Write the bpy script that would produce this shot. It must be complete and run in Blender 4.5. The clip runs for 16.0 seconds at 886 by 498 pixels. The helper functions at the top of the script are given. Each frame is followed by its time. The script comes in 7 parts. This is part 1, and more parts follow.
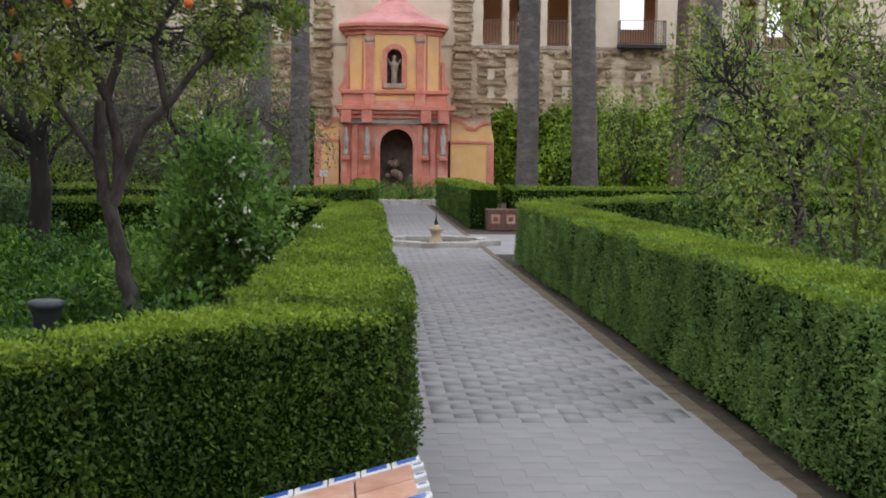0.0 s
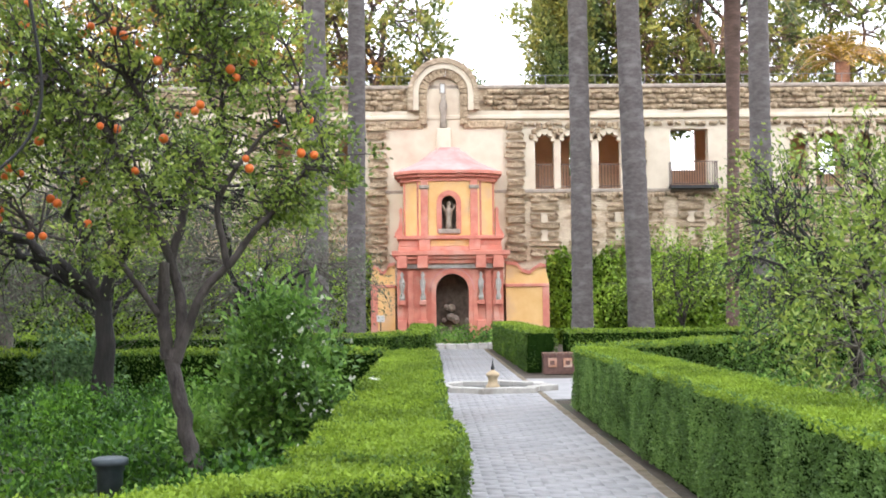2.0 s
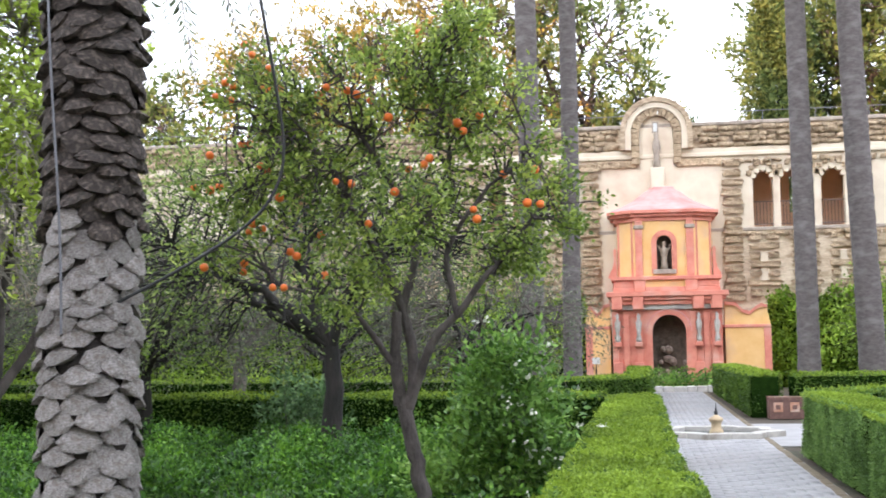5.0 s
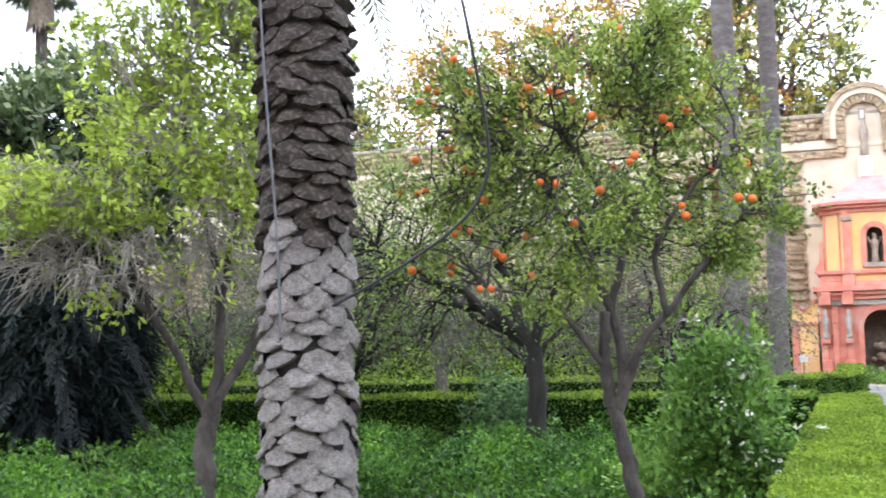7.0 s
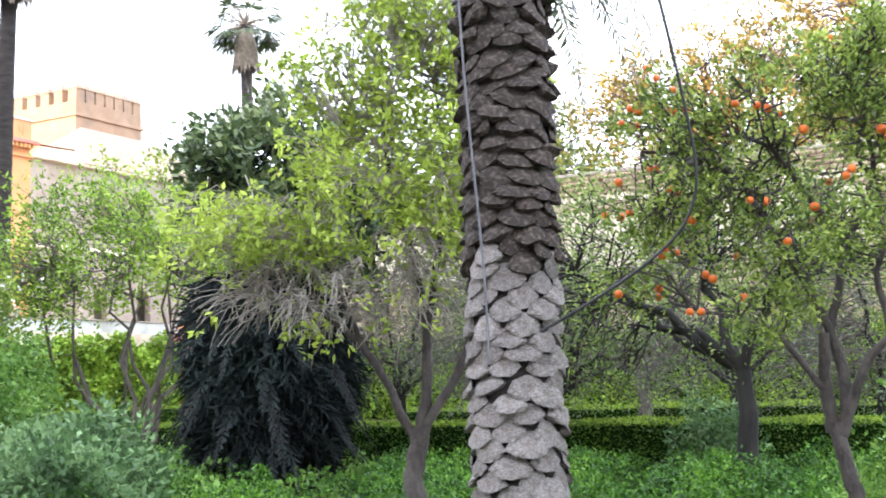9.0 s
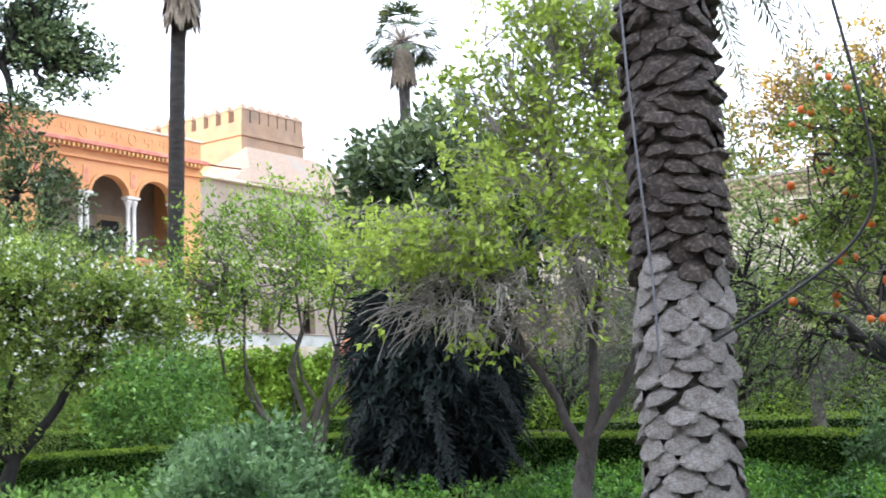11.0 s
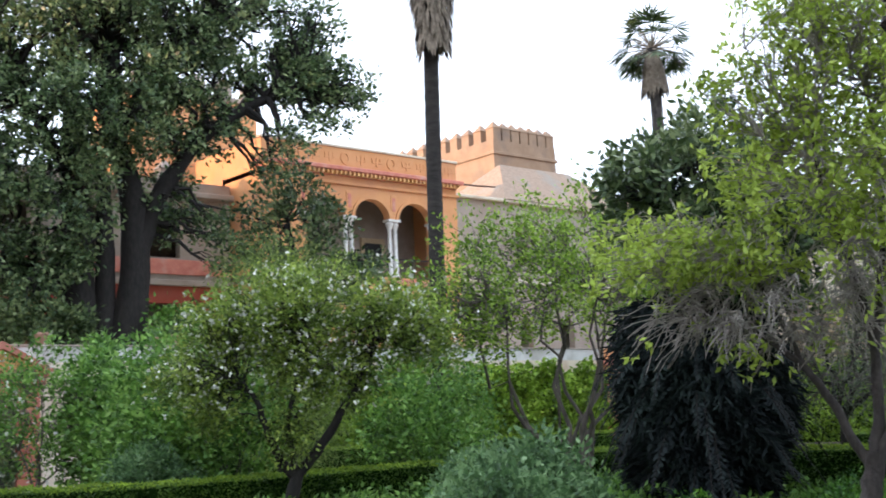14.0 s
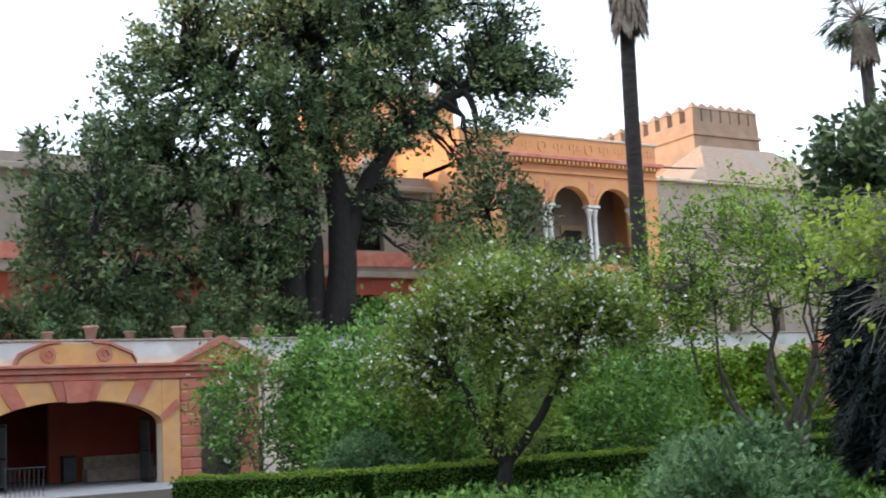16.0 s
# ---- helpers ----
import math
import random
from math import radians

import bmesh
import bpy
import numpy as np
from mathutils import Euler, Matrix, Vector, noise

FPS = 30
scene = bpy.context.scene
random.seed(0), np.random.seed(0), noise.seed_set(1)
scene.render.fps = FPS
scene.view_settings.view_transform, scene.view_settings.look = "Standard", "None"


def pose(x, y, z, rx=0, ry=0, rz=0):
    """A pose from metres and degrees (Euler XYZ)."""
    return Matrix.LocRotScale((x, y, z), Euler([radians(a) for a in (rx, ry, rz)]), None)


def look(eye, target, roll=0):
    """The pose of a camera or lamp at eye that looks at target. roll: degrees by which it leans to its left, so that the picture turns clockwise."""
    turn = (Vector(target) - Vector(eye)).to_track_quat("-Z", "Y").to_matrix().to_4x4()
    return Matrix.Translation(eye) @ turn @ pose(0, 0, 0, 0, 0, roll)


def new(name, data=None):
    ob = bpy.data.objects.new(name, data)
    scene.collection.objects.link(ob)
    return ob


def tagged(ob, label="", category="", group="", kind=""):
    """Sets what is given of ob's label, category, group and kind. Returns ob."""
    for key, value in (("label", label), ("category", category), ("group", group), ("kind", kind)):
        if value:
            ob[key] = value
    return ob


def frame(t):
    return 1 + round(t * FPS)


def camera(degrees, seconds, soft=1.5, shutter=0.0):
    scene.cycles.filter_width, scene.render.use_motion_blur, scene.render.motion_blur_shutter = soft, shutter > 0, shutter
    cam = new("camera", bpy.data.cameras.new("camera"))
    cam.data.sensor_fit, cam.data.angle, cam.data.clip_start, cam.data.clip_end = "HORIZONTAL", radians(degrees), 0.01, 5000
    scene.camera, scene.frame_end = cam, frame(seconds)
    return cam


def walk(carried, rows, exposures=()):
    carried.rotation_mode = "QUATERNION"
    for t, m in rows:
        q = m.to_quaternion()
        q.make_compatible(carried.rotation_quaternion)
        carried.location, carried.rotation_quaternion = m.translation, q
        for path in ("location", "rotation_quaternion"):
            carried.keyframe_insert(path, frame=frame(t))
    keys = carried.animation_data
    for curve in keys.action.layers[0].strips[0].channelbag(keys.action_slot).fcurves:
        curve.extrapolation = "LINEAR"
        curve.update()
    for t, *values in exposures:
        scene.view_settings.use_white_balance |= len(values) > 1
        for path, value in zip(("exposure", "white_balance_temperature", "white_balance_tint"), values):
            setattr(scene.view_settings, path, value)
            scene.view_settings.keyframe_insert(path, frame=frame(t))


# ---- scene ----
cam = camera(41.6, 16.0, 1.7, 0.4)
PATH = [
    (0, (0.170, 0.865, 1.509), (0.2937, 2.8556, 1.3616), 0.62),
    (0.5, (0.184, 0.817, 1.534), (0.2812, 2.8124, 1.4497), 0.35),
    (1, (0.191, 0.776, 1.555), (0.2644, 2.7742, 1.5381), 0.02),
    (1.5, (0.192, 0.741, 1.572), (0.2440, 2.7402, 1.6135), -0.33),
    (2, (0.186, 0.713, 1.587), (0.2127, 2.7105, 1.6821), -0.57),
    (2.5, (0.176, 0.690, 1.600), (0.1713, 2.6857, 1.7318), -0.51),
    (3, (0.163, 0.672, 1.610), (0.1108, 2.6652, 1.7662), -0.35),
    (3.5, (0.145, 0.658, 1.619), (0.0359, 2.6481, 1.7846), -0.24),
    (4, (0.126, 0.648, 1.626), (-0.0605, 2.6319, 1.7954), -0.42),
    (4.2, (0.117, 0.645, 1.628), (-0.0996, 2.6255, 1.7982), -0.53),
    (6.3, (0.018, 0.633, 1.645), (-0.5078, 2.5557, 1.8105), -0.90),
    (6.5, (0.008, 0.633, 1.646), (-0.5519, 2.5462, 1.8125), -0.96),
    (7, (-0.016, 0.635, 1.648), (-0.6662, 2.5180, 1.8213), -1.26),
    (7.5, (-0.039, 0.636, 1.650), (-0.7724, 2.4877, 1.8341), -1.59),
    (8, (-0.060, 0.638, 1.653), (-0.8773, 2.4527, 1.8505), -1.68),
    (8.5, (-0.081, 0.639, 1.655), (-0.9661, 2.4201, 1.8666), -1.78),
    (9, (-0.099, 0.640, 1.657), (-1.0502, 2.3852, 1.8813), -1.81),
    (9.5, (-0.116, 0.640, 1.659), (-1.1227, 2.3524, 1.8924), -1.74),
    (12, (-0.169, 0.616, 1.671), (-1.4528, 2.1273, 1.9344), -2.43),
    (12.5, (-0.174, 0.606, 1.673), (-1.5068, 2.0715, 1.9454), -2.60),
    (13, (-0.176, 0.592, 1.675), (-1.5640, 2.0049, 1.9575), -2.66),
    (13.5, (-0.178, 0.577, 1.677), (-1.6154, 1.9365, 1.9655), -2.59),
    (14, (-0.177, 0.558, 1.677), (-1.6690, 1.8584, 1.9685), -2.75),
    (14.5, (-0.176, 0.538, 1.677), (-1.7172, 1.7781, 1.9685), -2.79),
    (15, (-0.173, 0.514, 1.676), (-1.7690, 1.6844, 1.9666), -2.96),
    (15.5, (-0.171, 0.488, 1.674), (-1.8150, 1.5886, 1.9630), -3.13),
    (16, (-0.168, 0.459, 1.670), (-1.8604, 1.4842, 1.9580), -3.11),
]
walk(cam, [(t, look(eye, target, roll)) for t, eye, target, roll in PATH], [(0.0, 1.2, 6150, 14), (1.0, 1.92, 6100, 13), (2.0, 2.25, 6050, 12), (4.0, 2.22, 5950, 12), (7.0, 2.5, 5800, 13), (9.0, 2.7, 5750, 13), (12.0, 1.92, 5550, 11), (16.0, 1.42, 5550, 10)])

# ---- light ----
wd = bpy.data.worlds.new("sky")
scene.world = wd
wd.use_nodes = True
wn, wl = wd.node_tree.nodes, wd.node_tree.links
SUN_EL, SUN_AZ = 9.0, 198.0          # degrees; azimuth clockwise from +y
sky = wn.new("ShaderNodeTexSky")
sky.sky_type, sky.sun_disc = "NISHITA", False
sky.sun_elevation, sky.sun_rotation = radians(SUN_EL), radians(SUN_AZ)
sky.air_density, sky.dust_density, sky.ozone_density = 1.0, 3.0, 1.0
haze = wn.new("ShaderNodeHueSaturation")
haze.inputs["Saturation"].default_value = 0.3
lift = wn.new("ShaderNodeMixRGB")
lift.inputs[0].default_value, lift.inputs[2].default_value = 0.6, (13.0, 13.1, 13.4, 1)
wl.new(sky.outputs[0], haze.inputs["Color"])
wl.new(haze.outputs[0], lift.inputs[1])
wl.new(lift.outputs[0], wn["Background"].inputs["Color"])
wn["Background"].inputs["Strength"].default_value = 0.08
sun = new("sun", bpy.data.lights.new("sun", "SUN"))
sun.data.energy, sun.data.angle, sun.data.color = 2.0, radians(0.6), (1.0, 0.56, 0.28)
az, el = radians(SUN_AZ), radians(SUN_EL)
sdir = Vector((math.sin(az) * math.cos(el), math.cos(az) * math.cos(el), math.sin(el)))
sun.matrix_world = look(sdir * 200, (0, 0, 0))


# ---- materials ----
def rgb(c):
    return (c[0], c[1], c[2], 1)


def base_mat(name):
    m = bpy.data.materials.new(name)
    m.use_nodes = True
    return m, m.node_tree.nodes, m.node_tree.links, m.node_tree.nodes["Principled BSDF"]


def mat(name, c1, c2, scale=3.0, rough=0.8, bump=0.3, bscale=40.0, dist=0.01, metal=0.0, stain=None, sscale=0.6, stretch=(1, 1, 1), per_piece=0.0):
    """Two scales of noise colour, a stain layer and fine relief."""
    m, n, l, p = base_mat(name)
    tc = n.new("ShaderNodeTexCoord")
    mp = n.new("ShaderNodeMapping")
    mp.inputs["Scale"].default_value = stretch
    l.new(tc.outputs["Object"], mp.inputs[0])
    nz = n.new("ShaderNodeTexNoise")
    nz.inputs["Scale"].default_value, nz.inputs["Detail"].default_value, nz.inputs["Roughness"].default_value = scale, 6, 0.65
    l.new(mp.outputs[0], nz.inputs["Vector"])
    rp = n.new("ShaderNodeValToRGB")
    rp.color_ramp.elements[0].position, rp.color_ramp.elements[1].position = 0.32, 0.68
    rp.color_ramp.elements[0].color, rp.color_ramp.elements[1].color = rgb(c1), rgb(c2)
    l.new(nz.outputs["Fac"], rp.inputs[0])
    col = rp.outputs[0]
    if stain:
        n2 = n.new("ShaderNodeTexNoise")
        n2.inputs["Scale"].default_value, n2.inputs["Detail"].default_value = sscale, 8
        l.new(mp.outputs[0], n2.inputs["Vector"])
        r2 = n.new("ShaderNodeValToRGB")
        r2.color_ramp.elements[0].position, r2.color_ramp.elements[1].position = 0.5, 0.72
        l.new(n2.outputs["Fac"], r2.inputs[0])
        mx = n.new("ShaderNodeMixRGB")
        l.new(r2.outputs[0], mx.inputs[0])
        l.new(col, mx.inputs[1])
        mx.inputs[2].default_value = rgb(stain)
        col = mx.outputs[0]
    if per_piece:
        oi = n.new("ShaderNodeObjectInfo")
        geo = n.new("ShaderNodeNewGeometry")
        ad = n.new("ShaderNodeMath")
        ad.operation = "ADD"
        l.new(oi.outputs["Random"], ad.inputs[0])
        l.new(geo.outputs["Random Per Island"], ad.inputs[1])
        mr = n.new("ShaderNodeMapRange")
        mr.inputs["From Max"].default_value = 2.0
        mr.inputs["To Min"].default_value, mr.inputs["To Max"].default_value = 1 - per_piece, 1 + per_piece
        l.new(ad.outputs[0], mr.inputs["Value"])
        hs = n.new("ShaderNodeHueSaturation")
        l.new(mr.outputs[0], hs.inputs["Value"])
        l.new(col, hs.inputs["Color"])
        col = hs.outputs[0]
    l.new(col, p.inputs["Base Color"])
    p.inputs["Roughness"].default_value, p.inputs["Metallic"].default_value = rough, metal
    if bump:
        n3 = n.new("ShaderNodeTexNoise")
        n3.inputs["Scale"].default_value, n3.inputs["Detail"].default_value = bscale, 5
        l.new(mp.outputs[0], n3.inputs["Vector"])
        bp = n.new("ShaderNodeBump")
        bp.inputs["Strength"].default_value, bp.inputs["Distance"].default_value = bump, dist
        l.new(n3.outputs["Fac"], bp.inputs["Height"])
        l.new(bp.outputs[0], p.inputs["Normal"])
    return m


def leaf_mat(name, c1, c2, c3, rough=0.5, trans=0.35, patch=0.8, spread=0.6):
    """Leaves: a colour for each leaf, drifting over the plant, with light through the blade."""
    m, n, l, p = base_mat(name)
    c1, c2, c3 = [(c[0] * k * 1.1, c[1] * k, c[2] * k * 1.3 + 0.003) for c, k in ((c1, 0.42), (c2, 0.7), (c3, 1.02))]
    trans *= 0.8
    geo = n.new("ShaderNodeNewGeometry")
    tc = n.new("ShaderNodeTexCoord")
    nz = n.new("ShaderNodeTexNoise")
    nz.inputs["Scale"].default_value, nz.inputs["Detail"].default_value = patch, 3
    l.new(tc.outputs["Object"], nz.inputs["Vector"])
    mx = n.new("ShaderNodeMath")
    mx.operation = "MULTIPLY_ADD"
    mx.inputs[1].default_value = spread
    l.new(geo.outputs["Random Per Island"], mx.inputs[0])
    sc = n.new("ShaderNodeMath")
    sc.operation = "MULTIPLY_ADD"
    sc.inputs[1].default_value, sc.inputs[2].default_value = 1.3, -0.15 - 0.5 * spread
    l.new(nz.outputs["Fac"], sc.inputs[0])
    l.new(sc.outputs[0], mx.inputs[2])
    rp = n.new("ShaderNodeValToRGB")
    rp.color_ramp.elements[0].position, rp.color_ramp.elements[1].position = 0.05, 0.95
    rp.color_ramp.elements[0].color, rp.color_ramp.elements[1].color = rgb(c1), rgb(c3)
    e = rp.color_ramp.elements.new(0.5)
    e.color = rgb(c2)
    l.new(mx.outputs[0], rp.inputs[0])
    l.new(rp.outputs[0], p.inputs["Base Color"])
    p.inputs["Roughness"].default_value = rough
    p.inputs["Specular IOR Level"].default_value = 0.3
    if trans:
        tr = n.new("ShaderNodeBsdfTranslucent")
        br = n.new("ShaderNodeHueSaturation")
        br.inputs["Value"].default_value = 1.3
        l.new(rp.outputs[0], br.inputs["Color"])
        l.new(br.outputs[0], tr.inputs["Color"])
        ms = n.new("ShaderNodeMixShader")
        ms.inputs[0].default_value = trans
        l.new(p.outputs[0], ms.inputs[1])
        l.new(tr.outputs[0], ms.inputs[2])
        l.new(ms.outputs[0], n["Material Output"].inputs["Surface"])
    return m


M_EARTH = mat("earth", (0.035, 0.028, 0.018), (0.075, 0.055, 0.035), 2.5, 0.95, 0.6, 18, 0.03, stain=(0.03, 0.05, 0.015))
M_PAVE = mat("paving_brick", (0.25, 0.245, 0.245), (0.36, 0.352, 0.35), 0.9, 0.85, 0.35, 30, 0.003, stain=(0.27, 0.255, 0.245), sscale=0.45, per_piece=0.015)
M_JOINT = mat("paving_joint", (0.25, 0.243, 0.24), (0.35, 0.342, 0.338), 1.2, 0.95, 0.4, 30, 0.003, stain=(0.26, 0.245, 0.235), sscale=0.45)
M_EDGE = mat("damp_edge_brick", (0.10, 0.075, 0.045), (0.2, 0.155, 0.1), 3, 0.85, 0.4, 50, 0.005, stain=(0.06, 0.06, 0.025), per_piece=0.2)
M_STONE = mat("pale_stone", (0.36, 0.34, 0.31), (0.52, 0.49, 0.44), 6, 0.8, 0.4, 30, 0.008, stain=(0.25, 0.22, 0.18), sscale=2)
M_TAN = mat("tan_stone", (0.45, 0.33, 0.2), (0.58, 0.45, 0.28), 8, 0.8, 0.3, 30, 0.006)
M_TERRA = mat("terracotta_tile", (0.42, 0.2, 0.12), (0.56, 0.32, 0.22), 9, 0.75, 0.3, 40, 0.004, stain=(0.55, 0.45, 0.38), sscale=3, per_piece=0.18)
M_GLAZE = mat("white_glaze", (0.62, 0.62, 0.6), (0.74, 0.74, 0.72), 6, 0.25, 0.05, 30, 0.002)
M_BLUE = mat("blue_glaze", (0.03, 0.08, 0.32), (0.07, 0.16, 0.45), 20, 0.25, 0.0)
M_BROWNTILE = mat("maroon_tile", (0.11, 0.06, 0.05), (0.2, 0.11, 0.09), 12, 0.4, 0.1, 30, 0.003)
M_PLASTER = mat("cream_plaster", (0.63, 0.54, 0.41), (0.76, 0.68, 0.54), 0.9, 0.9, 0.4, 14, 0.012, stain=(0.55, 0.43, 0.31), sscale=0.9)
M_RUBBLE = mat("rough_grotto_stone", (0.27, 0.19, 0.11), (0.62, 0.49, 0.33), 7, 0.95, 1.0, 12, 0.08, stain=(0.2, 0.14, 0.085), sscale=2.6, per_piece=0.25)
M_RUBWALL = mat("rubble_masonry", (0.58, 0.46, 0.32), (0.78, 0.68, 0.52), 3.2, 0.95, 1.0, 8, 0.06, stain=(0.42, 0.31, 0.2), sscale=1.8, stretch=(1, 1, 2.2))
M_PARAPET = mat("worn_parapet_stone", (0.28, 0.2, 0.125), (0.58, 0.47, 0.33), 3.6, 0.95, 1.0, 7, 0.06, stain=(0.15, 0.11, 0.075), sscale=1.5, stretch=(1, 1, 2.2))
M_CORAL = mat("coral_paint", (0.54, 0.175, 0.125), (0.68, 0.27, 0.19), 2.2, 0.85, 0.25, 25, 0.006, stain=(0.62, 0.35, 0.27), sscale=1.4)
M_OCHRE = mat("ochre_paint", (0.74, 0.44, 0.16), (0.82, 0.54, 0.24), 1.6, 0.85, 0.15, 25, 0.005, stain=(0.66, 0.42, 0.24), sscale=1.1)
M_PINK = mat("pink_roof_paint", (0.6, 0.26, 0.24), (0.72, 0.36, 0.33), 2, 0.8, 0.2, 22, 0.006, stain=(0.48, 0.22, 0.2), sscale=1.2)
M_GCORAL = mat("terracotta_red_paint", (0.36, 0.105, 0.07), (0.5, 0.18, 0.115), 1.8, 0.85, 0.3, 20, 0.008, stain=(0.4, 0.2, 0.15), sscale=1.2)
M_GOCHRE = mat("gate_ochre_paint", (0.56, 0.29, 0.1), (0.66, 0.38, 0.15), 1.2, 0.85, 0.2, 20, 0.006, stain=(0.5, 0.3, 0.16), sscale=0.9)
M_GREY = mat("weathered_stone", (0.25, 0.21, 0.17), (0.45, 0.38, 0.31), 4, 0.9, 0.5, 20, 0.012)
# Dark backing for niches and wing windows; the shade inside is painted in.
M_DARK = mat("recess_shade", (0.11, 0.09, 0.07), (0.24, 0.2, 0.16), 4, 0.95, 0.8, 10, 0.03)
M_GALLERY = mat("tan_gallery_plaster", (0.66, 0.43, 0.27), (0.76, 0.53, 0.35), 1.5, 0.9, 0.15, 20, 0.005)
M_IRON = mat("dark_iron", (0.03, 0.03, 0.032), (0.06, 0.06, 0.062), 20, 0.55, 0.1, 60, 0.002, metal=0.6)
M_RAIL = mat("brown_rail_iron", (0.12, 0.09, 0.08), (0.2, 0.15, 0.13), 20, 0.6, 0.1, 60, 0.002, metal=0.3)
M_RED = mat("red_wall_paint", (0.3, 0.055, 0.03), (0.42, 0.09, 0.05), 1.2, 0.85, 0.2, 20, 0.006, stain=(0.27, 0.08, 0.05))
M_WHITE = mat("white_wash", (0.55, 0.55, 0.53), (0.68, 0.67, 0.64), 1.2, 0.9, 0.2, 20, 0.006, stain=(0.42, 0.4, 0.36), sscale=0.7)
M_APRICOT = mat("apricot_wall_paint", (0.66, 0.31, 0.12), (0.74, 0.38, 0.17), 0.8, 0.9, 0.15, 12, 0.008, stain=(0.62, 0.3, 0.15), sscale=0.5)
M_TOWER = mat("tower_plaster", (0.3, 0.2, 0.125), (0.38, 0.262, 0.17), 0.8, 0.9, 0.4, 8, 0.02, stain=(0.22, 0.165, 0.125), sscale=0.5)
M_MARBLE = mat("white_marble", (0.6, 0.58, 0.55), (0.74, 0.72, 0.68), 3, 0.45, 0.05, 20, 0.002)
M_ROOF = mat("roof_tile", (0.28, 0.2, 0.14), (0.42, 0.3, 0.21), 4, 0.9, 0.7, 7, 0.05, stain=(0.3, 0.27, 0.22))
M_PALEB = mat("pale_house_wall", (0.31, 0.255, 0.2), (0.42, 0.355, 0.29), 1, 0.9, 0.3, 8, 0.015, stain=(0.33, 0.25, 0.19), sscale=0.7)
M_BARK = mat("grey_brown_bark", (0.024, 0.02, 0.018), (0.09, 0.075, 0.067), 12, 0.9, 1.0, 30, 0.025, stain=(0.12, 0.105, 0.095), sscale=5, stretch=(1, 1, 0.45))
M_BARKD = mat("dark_bark", (0.008, 0.007, 0.006), (0.028, 0.023, 0.02), 8, 0.9, 1.0, 20, 0.02, stretch=(1, 1, 0.35))
M_BARKG = mat("grey_twig_bark", (0.075, 0.062, 0.052), (0.18, 0.155, 0.13), 9, 0.9, 0.7, 30, 0.01, stretch=(1, 1, 0.4))
M_TWIG = mat("pale_grey_twig", (0.2, 0.18, 0.155), (0.38, 0.34, 0.3), 9, 0.9, 0.4, 30, 0.006)
M_PALMG = mat("grey_palm_trunk", (0.075, 0.064, 0.06), (0.15, 0.13, 0.124), 7, 0.9, 0.8, 40, 0.012, stain=(0.19, 0.172, 0.168), sscale=2.6, stretch=(1, 1, 2.2))
M_PALMD = mat("dark_palm_trunk", (0.018, 0.015, 0.013), (0.06, 0.05, 0.045), 2.5, 0.9, 1.0, 30, 0.02, stretch=(1, 1, 4))
M_PALMR = mat("reddish_palm_trunk", (0.085, 0.055, 0.042), (0.19, 0.12, 0.095), 3, 0.9, 1.0, 25, 0.02, stretch=(1, 1, 3))
M_SCALE = mat("pale_leaf_base", (0.13, 0.115, 0.105), (0.41, 0.38, 0.36), 16, 0.9, 1.0, 40, 0.016, stain=(0.17, 0.135, 0.11), sscale=6, per_piece=0.25)
M_SCALED = mat("dark_leaf_base", (0.014, 0.011, 0.009), (0.07, 0.052, 0.042), 14, 0.85, 0.9, 50, 0.01, stain=(0.17, 0.135, 0.11), sscale=6, per_piece=0.3)
M_ORANGE = mat("orange_peel", (0.62, 0.1, 0.012), (0.8, 0.19, 0.02), 12, 0.42, 0.15, 300, 0.001)
M_PETAL = mat("white_petal", (0.6, 0.6, 0.52), (0.76, 0.76, 0.68), 20, 0.6, 0.0)
M_LAMP = mat("grey_blue_lamp_metal", (0.05, 0.065, 0.075), (0.09, 0.11, 0.12), 12, 0.5, 0.05, 60, 0.001, metal=0.3)
M_CABLE = mat("black_cable", (0.015, 0.015, 0.016), (0.03, 0.03, 0.03), 20, 0.5, 0.0)
M_CABLEG = mat("grey_cable", (0.09, 0.09, 0.1), (0.15, 0.15, 0.165), 20, 0.5, 0.0)
M_POT = mat("clay_pot", (0.48, 0.27, 0.2), (0.6, 0.38, 0.3), 8, 0.85, 0.2, 40, 0.004)
M_THATCH = mat("dead_frond", (0.16, 0.125, 0.09), (0.34, 0.28, 0.21), 8, 0.95, 0.3, 40, 0.01, per_piece=0.25)
M_WATER = mat("still_water", (0.05, 0.07, 0.08), (0.07, 0.09, 0.1), 3, 0.08, 0.05, 8, 0.005)
# Near-black: the deep shade between leaves is put into the colour.
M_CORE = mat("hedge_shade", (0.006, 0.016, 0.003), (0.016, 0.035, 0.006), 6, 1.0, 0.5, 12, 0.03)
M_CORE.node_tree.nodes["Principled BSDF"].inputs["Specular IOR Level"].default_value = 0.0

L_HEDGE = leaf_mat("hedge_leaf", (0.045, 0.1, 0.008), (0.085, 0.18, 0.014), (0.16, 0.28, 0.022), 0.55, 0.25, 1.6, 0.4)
# Lighter than the sides: fresh growth, plus sky light put into the colour.
L_HTOP = leaf_mat("skylit_hedge_top_leaf", (0.17, 0.3, 0.014), (0.235, 0.385, 0.021), (0.31, 0.47, 0.033), 0.6, 0.35, 1.3, 0.35)
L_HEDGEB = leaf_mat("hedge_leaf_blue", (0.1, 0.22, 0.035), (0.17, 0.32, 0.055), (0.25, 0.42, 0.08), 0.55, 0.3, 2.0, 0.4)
L_GROUND = leaf_mat("bright_cover_leaf", (0.015, 0.06, 0.006), (0.065, 0.19, 0.011), (0.175, 0.37, 0.024), 0.45, 0.3, 1.2)
